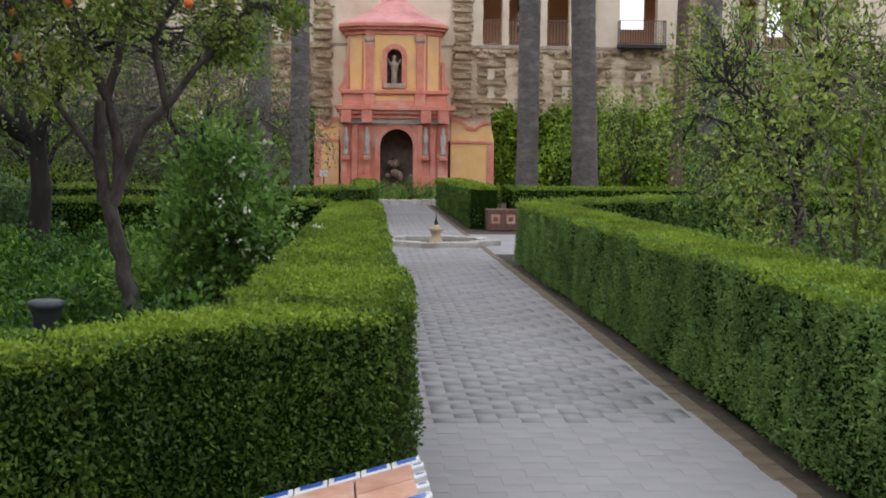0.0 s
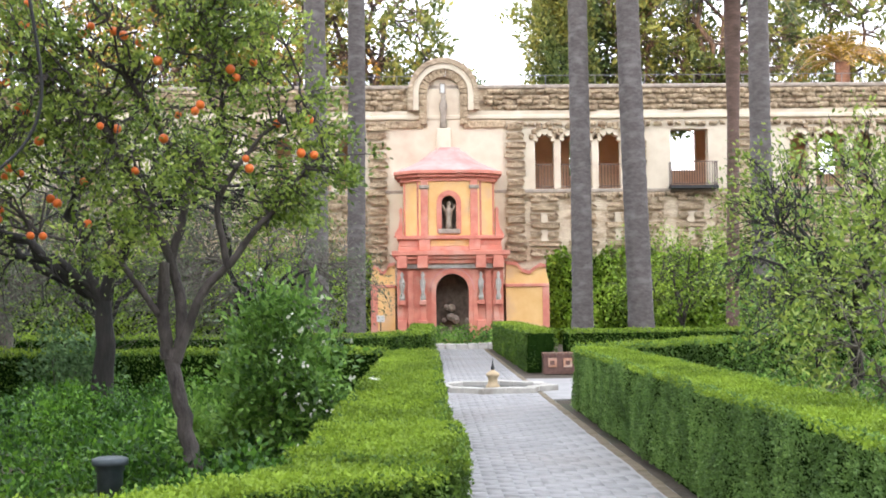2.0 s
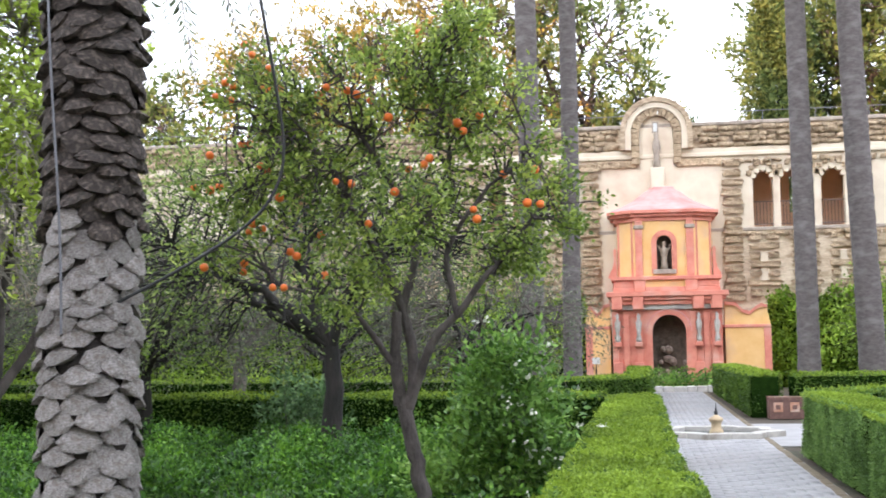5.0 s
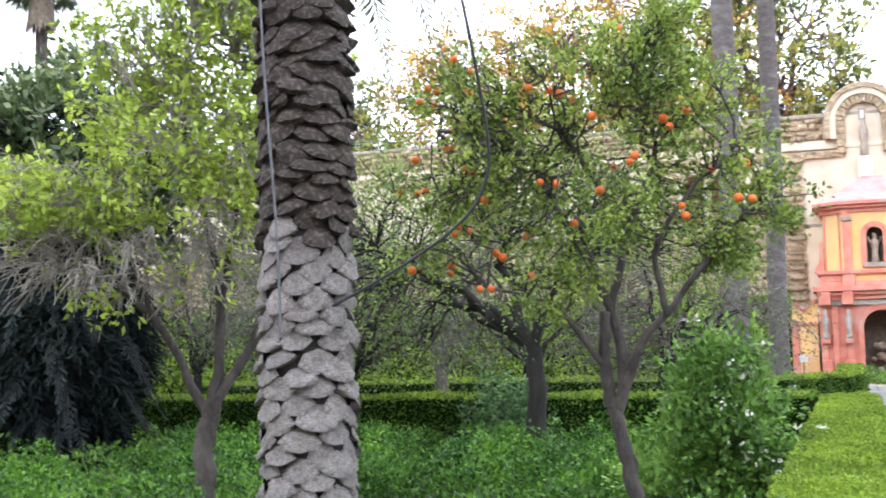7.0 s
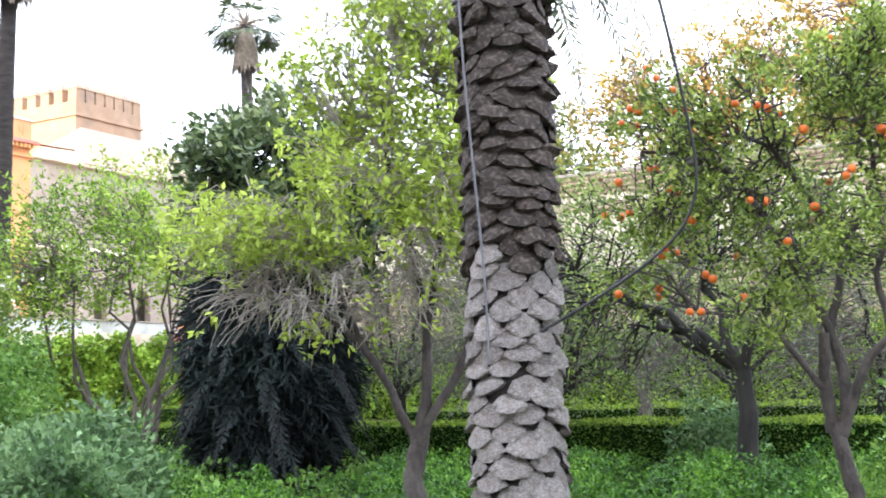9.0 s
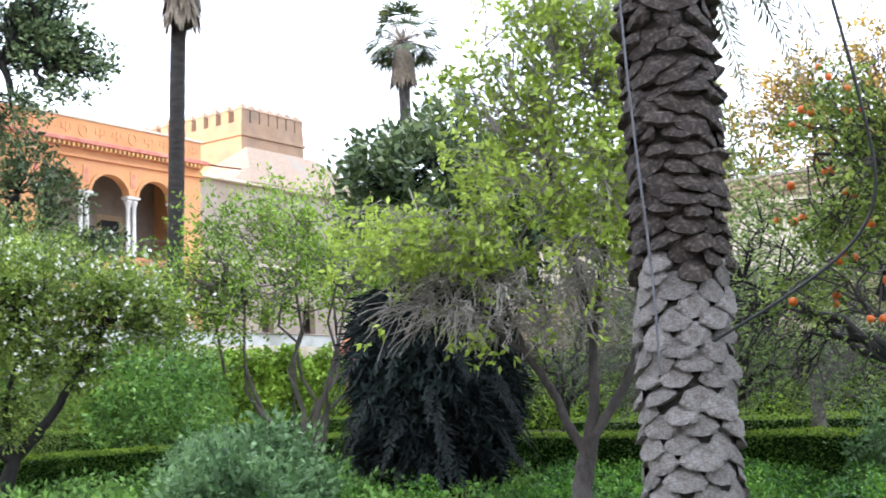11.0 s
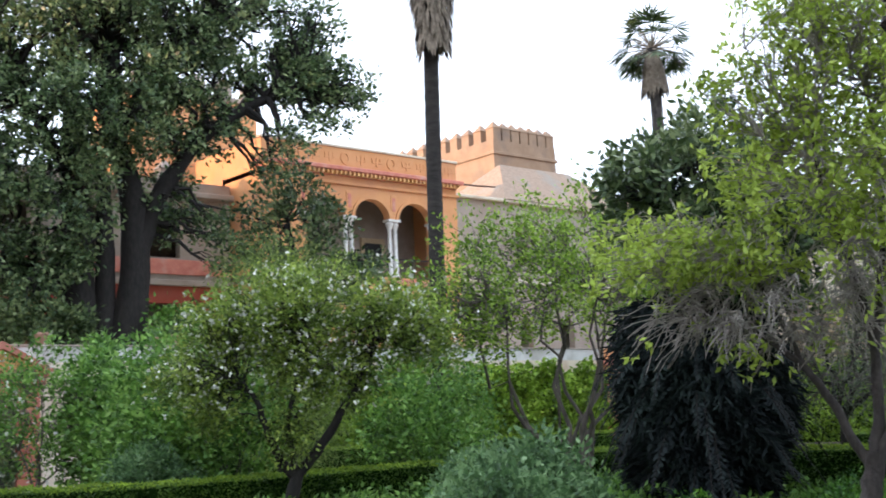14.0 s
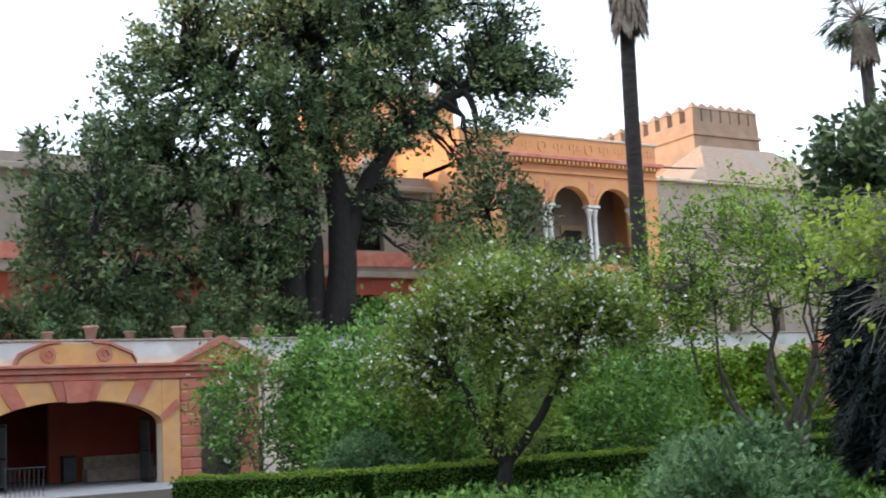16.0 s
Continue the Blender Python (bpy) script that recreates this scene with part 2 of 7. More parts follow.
L_CITRUS = leaf_mat("citrus_leaf", (0.09, 0.17, 0.018), (0.22, 0.35, 0.04), (0.4, 0.53, 0.08), 0.4, 0.4, 2.2)
L_LIME = leaf_mat("young_lime_leaf", (0.26, 0.4, 0.03), (0.42, 0.6, 0.06), (0.56, 0.74, 0.11), 0.5, 0.45, 1.2)
L_ROSE = leaf_mat("rose_leaf", (0.06, 0.16, 0.018), (0.15, 0.33, 0.036), (0.27, 0.47, 0.075), 0.45, 0.35, 1.5)
L_TEAL = leaf_mat("grey_green_leaf", (0.06, 0.14, 0.035), (0.13, 0.26, 0.07), (0.24, 0.39, 0.13), 0.5, 0.35, 1.5)
L_MAGN = leaf_mat("dark_glossy_leaf", (0.035, 0.07, 0.018), (0.09, 0.155, 0.04), (0.2, 0.27, 0.08), 0.35, 0.25, 0.4)
L_MAGNB = leaf_mat("magnolia_leaf", (0.05, 0.1, 0.028), (0.13, 0.22, 0.06), (0.27, 0.36, 0.12), 0.35, 0.3, 0.5, 0.75)
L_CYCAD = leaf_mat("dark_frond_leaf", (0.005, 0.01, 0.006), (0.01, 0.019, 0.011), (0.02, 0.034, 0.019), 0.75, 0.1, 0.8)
L_IVY = leaf_mat("ivy_leaf", (0.13, 0.26, 0.015), (0.26, 0.46, 0.03), (0.4, 0.6, 0.06), 0.45, 0.35, 0.7)
L_PLUME = leaf_mat("feathery_leaf", (0.12, 0.22, 0.03), (0.22, 0.34, 0.06), (0.34, 0.44, 0.1), 0.6, 0.4, 0.8)
L_FAR = leaf_mat("far_tree_leaf", (0.06, 0.12, 0.025), (0.12, 0.19, 0.035), (0.2, 0.25, 0.045), 0.6, 0.35, 0.3)
# Far leaves yellowed: the low sun's warmth is put into their colour.
L_FARSUN = leaf_mat("sunlit_far_leaf", (0.13, 0.16, 0.025), (0.26, 0.24, 0.035), (0.4, 0.3, 0.045), 0.6, 0.35, 0.35)
L_PALM = leaf_mat("palm_frond_leaf", (0.035, 0.07, 0.02), (0.075, 0.13, 0.03), (0.14, 0.2, 0.06), 0.4, 0.25, 0.8)
L_OLIVE = leaf_mat("olive_grey_leaf", (0.07, 0.11, 0.04), (0.14, 0.19, 0.08), (0.22, 0.27, 0.13), 0.5, 0.35, 0.9)


# ---- builders ----
def part(name, bm, material, parent=None, label="", smooth=False):
    me = bpy.data.meshes.new(name)
    bm.to_mesh(me)
    bm.free()
    return obj(name, me, material, parent, label, smooth)


def obj(name, me, material, parent=None, label="", smooth=False):
    if material and not me.materials:
        me.materials.append(material)
    if smooth:
        me.shade_smooth()
    ob = new(name, me)
    if parent:
        ob.parent = parent
    if label:
        ob["label"] = label
    return ob


def thing(name, label, category, group="", kind="", at=(0, 0, 0)):
    ob = new(name)
    ob.location = at
    return tagged(ob, label, category, group, kind)


def mesh_np(name, V, F):
    """A mesh from arrays of vertices and equal-sided faces."""
    V, F = np.asarray(V, np.float32), np.asarray(F, np.int32)
    me = bpy.data.meshes.new(name)
    k = F.shape[1]
    me.vertices.add(len(V))
    me.vertices.foreach_set("co", V.ravel())
    me.loops.add(F.size)
    me.loops.foreach_set("vertex_index", F.ravel())
    me.polygons.add(len(F))
    me.polygons.foreach_set("loop_start", np.arange(0, F.size, k, dtype=np.int32))
    me.update(calc_edges=True)
    return me


def box(bm, x0, x1, y0, y1, z0, z1):
    vs = [bm.verts.new((x, y, z)) for x in (x0, x1) for y in (y0, y1) for z in (z0, z1)]
    for f in ((0, 1, 3, 2), (4, 6, 7, 5), (0, 4, 5, 1), (2, 3, 7, 6), (0, 2, 6, 4), (1, 5, 7, 3)):
        bm.faces.new([vs[i] for i in f])


def bevel(bm, w=0.01, seg=1):
    bmesh.ops.bevel(bm, geom=list(bm.edges), offset=w, segments=seg, affect="EDGES", clamp_overlap=True)


def boxpart(name, dims, material, parent=None, w=0.0, label=""):
    bm = bmesh.new()
    box(bm, *dims)
    if w:
        bevel(bm, w)
    return part(name, bm, material, parent, label)


def prism(bm, pts, fn, d0, d1):
    """Extrude the outline pts between depths d0 and d1; fn(u, v, d) gives the place."""
    a = [bm.verts.new(fn(u, v, d0)) for u, v in pts]
    b = [bm.verts.new(fn(u, v, d1)) for u, v in pts]
    k = len(pts)
    bm.faces.new(a[::-1])
    bm.faces.new(b)
    for i in range(k):
        bm.faces.new((a[i], a[(i + 1) % k], b[(i + 1) % k], b[i]))


def XZ(u, v, d):
    return (u, d, v)


def YZ(u, v, d):
    return (d, u, v)


def arch_band(bm, c, zs, r0, r1, fn, d0, d1, z0=None, n=14, squash=1.0, a0=0.0, a1=180.0):
    """A ring of voussoir prisms from radius r0 to r1 round (c, zs); with z0, legs down to it."""
    an = [radians(a0 + (a1 - a0) * i / n) for i in range(n + 1)]
    for a, b in zip(an, an[1:]):
        prism(bm, [(c + r * math.cos(t), zs + r * math.sin(t) * squash) for r, t in ((r0, a), (r1, a), (r1, b), (r0, b))], fn, d0, d1)
    if z0 is not None:
        for s in (1, -1):
            lo, hi = sorted((c + s * r0, c + s * r1))
            prism(bm, [(lo, z0), (hi, z0), (hi, zs), (lo, zs)], fn, d0, d1)


def spandrel(bm, c, zs, r, ztop, fn, d0, d1, n=14, squash=1.0):
    """Fills the wall between a round arch and the square top ztop above it."""
    an = [radians(180.0 * i / n) for i in range(n + 1)]
    for a, b in zip(an, an[1:]):
        ua, va, ub, vb = c + r * math.cos(a), zs + r * math.sin(a) * squash, c + r * math.cos(b), zs + r * math.sin(b) * squash
        prism(bm, [(ub, vb), (ua, va), (ua, ztop), (ub, ztop)], fn, d0, d1)


def wall(bm, u0, u1, v0, v1, holes, fn, d0, d1):
    """A wall with square holes (a, b, c, d) = u from, to, v from, to."""
    us = sorted({u0, u1, *[h[0] for h in holes], *[h[1] for h in holes]})
    for a, b in zip(us, us[1:]):
        cuts = sorted((h[2], h[3]) for h in holes if h[0] <= a + 1e-6 and h[1] >= b - 1e-6)
        v = v0
        for c, d in cuts + [(v1, v1)]:
            if c > v + 1e-6:
                prism(bm, [(a, v), (b, v), (b, c), (a, c)], fn, d0, d1)
            v = max(v, d)


def lathe(bm, prof, seg=16, at=(0, 0, 0)):
    rings = [[bm.verts.new((at[0] + r * math.cos(2 * math.pi * i / seg), at[1] + r * math.sin(2 * math.pi * i / seg), at[2] + z)) for i in range(seg)] for r, z in prof]
    for a, b in zip(rings, rings[1:]):
        for i in range(seg):
            bm.faces.new((a[i], a[(i + 1) % seg], b[(i + 1) % seg], b[i]))
    if prof[0][0] > 1e-4:
        bm.faces.new(rings[0][::-1])
    if prof[-1][0] > 1e-4:
        bm.faces.new(rings[-1])


def tubes(polys, sides=6):
    """Tapered tubes along polylines: [(points, radii)] -> vertices and faces."""
    V, F, o = [], [], 0
    cs = np.array([(math.cos(2 * math.pi * i / sides), math.sin(2 * math.pi * i / sides)) for i in range(sides)])
    for P, R in polys:
        P, R = np.asarray(P, float), np.asarray(R, float)
        T = np.gradient(P, axis=0)
        T /= np.linalg.norm(T, axis=1)[:, None] + 1e-9
        up = np.array((0.0, 0.0, 1.0)) if abs(T[0][2]) < 0.9 else np.array((1.0, 0.0, 0.0))
        A = np.cross(T, up)
        A /= np.linalg.norm(A, axis=1)[:, None] + 1e-9
        B = np.cross(T, A)
        ring = P[:, None, :] + R[:, None, None] * (cs[None, :, :1] * A[:, None, :] + cs[None, :, 1:] * B[:, None, :])
        V.append(ring.reshape(-1, 3))
        k = len(P)
        idx = np.arange(k * sides).reshape(k, sides) + o
        nx = np.roll(idx, -1, axis=1)
        F.append(np.stack([idx[:-1], nx[:-1], nx[1:], idx[1:]], -1).reshape(-1, 4))
        o += k * sides
    return np.concatenate(V), np.concatenate(F)


def blades(rng, C, size, aspect=0.45, N=None, up=0.3, droop=0.0):
    """One leaf-shaped quad at each place of C. N: outward ways that the blades lean to."""
    n = len(C)
    L = rng.normal(size=(n, 3))
    if N is not None:
        L = L * 0.8 + N * 0.9
    L[:, 2] += up - droop
    L /= np.linalg.norm(L, axis=1)[:, None]
    S = np.cross(L, rng.normal(size=(n, 3)))
    S /= np.linalg.norm(S, axis=1)[:, None] + 1e-9
    s = (size * rng.uniform(0.65, 1.25, n))[:, None]
    V = np.stack([C, C + L * s * 0.45 + S * s * aspect * 0.5, C + L * s, C + L * s * 0.45 - S * s * aspect * 0.5], 1)
    return V.reshape(-1, 3)


def leafmesh(name, V):
    return mesh_np(name, V, np.arange(len(V)).reshape(-1, 4))


def in_blobs(rng, blobs, n, shell=0.45):
    """Places in a union of ellipsoids, thicker towards their skins."""
    w = np.array([b[3] * b[4] * b[5] for b in blobs]) ** 0.8
    pick = rng.choice(len(blobs), n, p=w / w.sum())
    D = rng.normal(size=(n, 3))
    D /= np.linalg.norm(D, axis=1)[:, None]
    r = (shell + (1 - shell) * rng.uniform(0, 1, n) ** 0.6)[:, None]
    B = np.array(blobs)[pick]
    return B[:, :3] + D * r * B[:, 3:6]


def curve_pts(rng, a, b, n=6, sag=0.15, wob=0.06):
    a, b = np.asarray(a, float), np.asarray(b, float)
    t = np.linspace(0, 1, n)[:, None]
    L = np.linalg.norm(b - a)
    P = a + (b - a) * t
    P[:, 2] += sag * L * np.sin(np.pi * t[:, 0]) * 0.6
    P[1:-1] += rng.normal(size=(n - 2, 3)) * wob * L
    return P


def grown(rng, pts, r0):
    """A limb's line: smooth through a few bends, with small knots."""
    P = np.asarray(pts, float)
    s = np.concatenate([[0], np.cumsum(np.linalg.norm(np.diff(P, axis=0), axis=1))])
    u = np.linspace(0, s[-1], 4 * len(P))
    Q = np.column_stack([np.interp(u, s, P[:, i]) for i in range(3)])
    Q[1:-1] = (Q[:-2] + 2 * Q[1:-1] + Q[2:]) / 4
    Q[1:-1] += rng.normal(size=(len(Q) - 2, 3)) * min(r0 * 0.1, 0.012)
    return Q


def tree(name, label, category, base, fork, r, blobs, clusters, mains, leaf, lmat, bmat, seed, per=60, spread=0.3, aspect=0.45, stems=1, twigs=3, up=0.3, group="", bare=0.0, shell=0.45, lean=(0, 0), clump=0.3, limb_r=0.62, twigmat=None, frame_limbs=None, twist=0.05):
    """A trunk that forks into limbs; each limb feeds clusters of leaves in the crown's blobs. Returns the thing and the cluster places."""
    rng = np.random.default_rng(seed)
    t = thing(name, label, category, group)
    base = np.array(base, float)
    C = in_blobs(rng, blobs, clusters, shell)
    top = base + np.array((lean[0], lean[1], fork))
    trunk, limbs, fine = [], [], []
    mains_at = C[rng.choice(clusters, mains, replace=False)]
    cen = C.mean(0)
    forks = []
    if frame_limbs:
        mains = len(frame_limbs) - 1
    elif stems == 1:
        P = curve_pts(rng, base, top, 7, 0, 0.012)
        trunk.append((P, np.linspace(r * 1.25, r * 0.8, 7)))
        forks = [top] * mains
    else:
        for k in range(mains):
            a = 2 * math.pi * k / mains + rng.uniform(0, 0.6)
            forks.append(base + np.array((math.cos(a), math.sin(a), 0)) * r * 1.6 + (0, 0, -0.03))
    spine = []
    for k, (pts, r0, r1) in enumerate(frame_limbs or []):
        P = grown(rng, pts, r0)
        rr = np.linspace(r0, r1, len(P)) * (1 + rng.uniform(-0.06, 0.06, len(P)))
        (limbs if k else trunk).append((P, rr))
        if k:
            spine.append(P)
    for k in range(0 if frame_limbs else mains):
        tgt = cen + (mains_at[k] - cen) * 0.75
        P = curve_pts(rng, forks[k], tgt, 8, 0.12 if stems == 1 else -0.08, 0.035)
        rr = r * (limb_r if stems == 1 else 0.55)
        (limbs if stems == 1 else trunk).append((P, np.linspace(rr, rr * 0.25, 8)))
        spine.append(P)
    S = np.concatenate([p[2:] for p in spine])
    tw = []
    for c in C:
        j = np.argmin(np.linalg.norm(S - c, axis=1) + rng.uniform(0, 0.3, len(S)))
        P = curve_pts(rng, S[j], c, 5, 0.08, twist)
        limbs.append((P, np.linspace(max(r * 0.16, 0.006), 0.005 + r * 0.03, 5)))
        for _ in range(twigs):
            d = rng.normal(size=3)
            d = d / np.linalg.norm(d) + (c - cen) / (np.linalg.norm(c - cen) + 1e-6) * 0.8
            e = c + d * spread * 0.8
            fine.append((curve_pts(rng, P[3], e, 4, 0.1, 0.06), np.linspace(0.004 + r * 0.035, 0.003 + r * 0.008, 4)))
            tw.append(e)
    for one in trunk:
        V, F = tubes([one], 10)
        obj("trunk" if stems == 1 else "stem", mesh_np("trunk", V, F), bmat, t, smooth=True)
    for one in limbs[:mains] if stems == 1 else []:
        V, F = tubes([one], 8)
        obj("limb", mesh_np("limb", V, F), bmat, t, smooth=True)
    V, F = tubes(limbs[mains if stems == 1 else 0:] + fine, 5)
    tagged(obj("branchwork", mesh_np("branchwork", V, F), twigmat or bmat, t, smooth=True), kind="stuff")
    T = np.array(tw) if tw else C
    if bare:
        lo = T[:, 2] < np.quantile(T[:, 2], bare)
        T = T[~lo | (rng.uniform(size=len(T)) < 0.08)]
    if per:
        Q = np.repeat(T, max(1, per // max(twigs, 1)), axis=0)
        Q = Q + rng.normal(size=Q.shape) * spread * clump
        N = Q - cen
        N /= np.linalg.norm(N, axis=1)[:, None] + 1e-6
        obj("crown", leafmesh("crown", blades(rng, Q, leaf, aspect, N * 0.5, up)), lmat, t)
    return t, T


def sprinkle(name, P, rng, size, material, parent, n, jitter=0.15, aspect=0.9):
    """Small blossoms: clutches of broad petals."""
    Q = P[rng.choice(len(P), n)] + rng.normal(size=(n, 3)) * jitter
    Q = np.repeat(Q, 4, axis=0) + rng.normal(size=(n * 4, 3)) * size * 0.25
    return obj(name, leafmesh(name, blades(rng, Q, size, aspect, None, 0.3)), material, parent)


def hedge(name, label, line, width, h, leaf, dens, lmat, seed, group="clipped box hedges"):
    """A clipped hedge along a polyline (x, y): an inner body painted shade-dark and a skin of leaves with hollows."""
    rng = np.random.default_rng(seed)
    t = thing(name, label, "hedge", group)
    bm = bmesh.new()
    Q, N = [], []
    for (ax, ay), (bx, by) in zip(line, line[1:]):
        d = np.array((bx - ax, by - ay))
        L = np.linalg.norm(d)
        d /= L
        s = np.array((-d[1], d[0]))
        w = width / 2 - 0.1
        nseg = max(2, int(L / 0.5))
        rows = []
        for i in range(nseg + 1):
            c = np.array((ax, ay)) + d * L * i / nseg
            j = rng.uniform(-0.015, 0.015, 4)
            rows.append([bm.verts.new((*(c + s * (w + j[0])), -0.02)), bm.verts.new((*(c + s * (w + j[1])), h - 0.1)), bm.verts.new((*(c - s * (w + j[2])), h - 0.1)), bm.verts.new((*(c - s * (w + j[3])), -0.02))])
        for a, b in zip(rows, rows[1:]):
            for i in range(3):
                bm.faces.new((a[i], b[i], b[i + 1], a[i + 1]))
        bm.faces.new(rows[0])
        bm.faces.new(rows[-1][::-1])
        for fn, area, nv in ((1, L * h, s), (-1, L * h, -s), (0, L * width, None), (2, width * h, -d), (3, width * h, d)):
            # the sides turned to the beds grow thinner
            turned = nv is not None and float(np.dot(nv, np.array(((ax + bx) / 2, (ay + by) / 2 - 0.6)))) > 0
            n = int(area * dens * (0.3 if turned else 1.0))
            u, v = rng.uniform(0, 1, n), rng.uniform(0, 1, n)
            if fn in (1, -1):
                xy = np.array((ax, ay)) + d * (u * L)[:, None] + fn * s * (width / 2)
                p, q = np.column_stack([xy, 0.04 + v * (h - 0.04)]), np.tile((*nv, 0.25), (n, 1))
            elif fn == 0:
                xy = np.array((ax, ay)) + d * (u * L)[:, None] + s * ((v - 0.5) * width)[:, None]
                p, q = np.column_stack([xy, np.full(n, h)]), np.tile((0, 0, 1.0), (n, 1))
            else:
                e = np.array((ax, ay)) if fn == 2 else np.array((bx, by))
                xy = e + s * ((u - 0.5) * width)[:, None] + nv * 0.0
                p, q = np.column_stack([xy, 0.04 + v * (h - 0.04)]), np.tile((*nv, 0.25), (n, 1))
            Q.append(p)
            N.append(q)
    Q, N = np.concatenate(Q), np.concatenate(N)
    # hollows and bulges of the clipped face
    ph = rng.uniform(0, 6.28, (7, 3))
    fq = rng.uniform(1.5, 7.5, (7, 3))
    bul = sum(np.sin(Q[:, 0] * fq[k, 0] + ph[k, 0]) * np.sin(Q[:, 1] * fq[k, 1] + ph[k, 1]) * np.sin(Q[:, 2] * fq[k, 2] + ph[k, 2]) for k in range(7)) * 0.3
    fine = np.sin(Q[:, 0] * 17 + Q[:, 2] * 13) * np.sin(Q[:, 1] * 19 - Q[:, 2] * 11)
    along = Q[:, 0] * 1.3 + Q[:, 1]
    cre = np.clip(np.sin(along * 5.3 + 1.3 * np.sin(Q[:, 2] * 5 + along)) * np.sin(along * 2.3 + ph[0, 0]) + 0.35 * np.sin(Q[:, 2] * 9 + along * 3.1), 0, 1) * (np.abs(N[:, 2]) < 0.9)
    depth = bul * 0.055 - cre * 0.06 + fine * 0.018 - 0.02 - np.abs(rng.normal(size=len(Q))) * 0.03
    Q = Q + N * np.maximum(depth, -0.085 + 0.02 * rng.uniform(size=len(Q)))[:, None]
    part("shade_core", bm, M_CORE, t)
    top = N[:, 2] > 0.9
    # Top leaves take the lighter colour, as if brightened by the sky.
    for nm, pick, mt in (("side_foliage", ~top, lmat), ("skylit_top", top, L_HTOP)):
        obj(nm, leafmesh(nm, blades(rng, Q[pick], leaf, 0.55, N[pick] * (0.15 if mt is L_HTOP else 0.4), 0.1)), mt, t, "yellow-green clipped top, fresh growth with sky light in its colour" if mt is L_HTOP else "")
    return t


def bush(name, label, category, blobs, n, leaf, lmat, seed, stems=7, bmat=None, aspect=0.5, group="", up=0.3, lumps=40, shell=0.3):
    """A shrub: stems from the ground and leaves in many small lumps."""
    rng = np.random.default_rng(seed)
    t = thing(name, label, category, group)
    C = in_blobs(rng, blobs, lumps, shell)
    cx, cy = np.mean([b[0] for b in blobs]), np.mean([b[1] for b in blobs])
    if stems:
        st = []
        for c in C[rng.choice(lumps, min(stems * 3, lumps), replace=False)]:
            a = np.array((cx + rng.normal() * 0.12, cy + rng.normal() * 0.12, -0.03))
            st.append((curve_pts(rng, a, c, 6, 0.05, 0.05), np.linspace(0.016, 0.004, 6)))
        V, F = tubes(st, 5)
        tagged(obj("stemwork", mesh_np("stemwork", V, F), bmat or M_BARK, t, smooth=True), kind="stuff")
    rr = np.mean([min(b[3:6]) for b in blobs]) * 0.36
    Q = np.repeat(C, max(1, n // lumps), axis=0)
    D = rng.normal(size=Q.shape)
    Q = Q + D * rr * 0.55
    Q[:, 2] = np.maximum(Q[:, 2], 0.02 if blobs[0][2] < 5 else -99)
    obj("foliage", leafmesh("foliage", blades(rng, Q, leaf, aspect, D / (np.linalg.norm(D, axis=1)[:, None] + 1e-6), up)), lmat, t)
    return t, C


def fronds(rng, top, n, length, rise, droop, width=0.18, pairs=26, a0=0.0):
    """Feather fronds: a bowed rib with leaflets on both sides."""
    ribs, leafs = [], []
    for k in range(n):
        a = a0 + 2 * math.pi * k / n * 2.4 + rng.uniform(-0.2, 0.2)
        e = rise * rng.uniform(0.3, 1.15)
        t = np.linspace(0, 1, 9)
        L = length * rng.uniform(0.8, 1.1)
        out = L * t * math.cos(e * 0.9)
        z = L * (t * math.sin(e) - droop * t ** 2.2)
        P = np.array(top) + np.column_stack([out * math.cos(a), out * math.sin(a), z])
        ribs.append((P, np.linspace(0.03, 0.006, 9) * length / 2.5))
        u = np.linspace(0.12, 1, pairs)
        B = np.column_stack([np.interp(u, t, P[:, i]) for i in range(3)])
        T = np.gradient(B, axis=0)
        T /= np.linalg.norm(T, axis=1)[:, None]
        S = np.cross(T, (0, 0, 1.0))
        S /= np.linalg.norm(S, axis=1)[:, None]
        w = width * length * np.sin(np.pi * np.clip(u * 0.85 + 0.12, 0, 1))[:, None]
        for s in (1, -1):
            D = S * s * 0.8 + T * 0.55 + np.array((0, 0, -0.25)) + rng.normal(size=B.shape) * 0.2
            E = B + D * w
            H = T * (0.012 * length / 2.0 + 0.008)
            leafs.append(np.stack([B - H, (B + E) / 2 - H * 1.3, E, (B + E) / 2 + H * 1.3], 1).reshape(-1, 3))
    return tubes(ribs, 5), np.concatenate(leafs)

# ---- ground ----
bm = bmesh.new()
g = 3000
vs = [bm.verts.new(p) for p in ((-g, -g, -0.03), (g, -g, -0.03), (g, g, -0.03), (-g, g, -0.03))]
bm.faces.new(vs)
tagged(part("ground", bm, M_EARTH), "dark damp garden earth", "ground", kind="structure")
PX0, PX1 = 0.28, 2.24
paths = thing("path", "pale grey brick garden path, worn and dusty", "path", kind="structure")
for nm, d in (("path_bed", (PX0, PX1, -8, 42.2, -0.025, -0.0018)), ("cross_bed", (-14, PX0 - 0.002, 19.6, 25.2, -0.025, -0.006)), ("cross_bed", (PX1 + 0.002, 16, 20.2, 25.6, -0.025, -0.006)), ("plaza_bed", (-6, PX0 - 0.002, -8, 5.3, -0.025, -0.005))):
    boxpart(nm, d, M_PAVE if nm == "path_bed" else M_JOINT, paths)

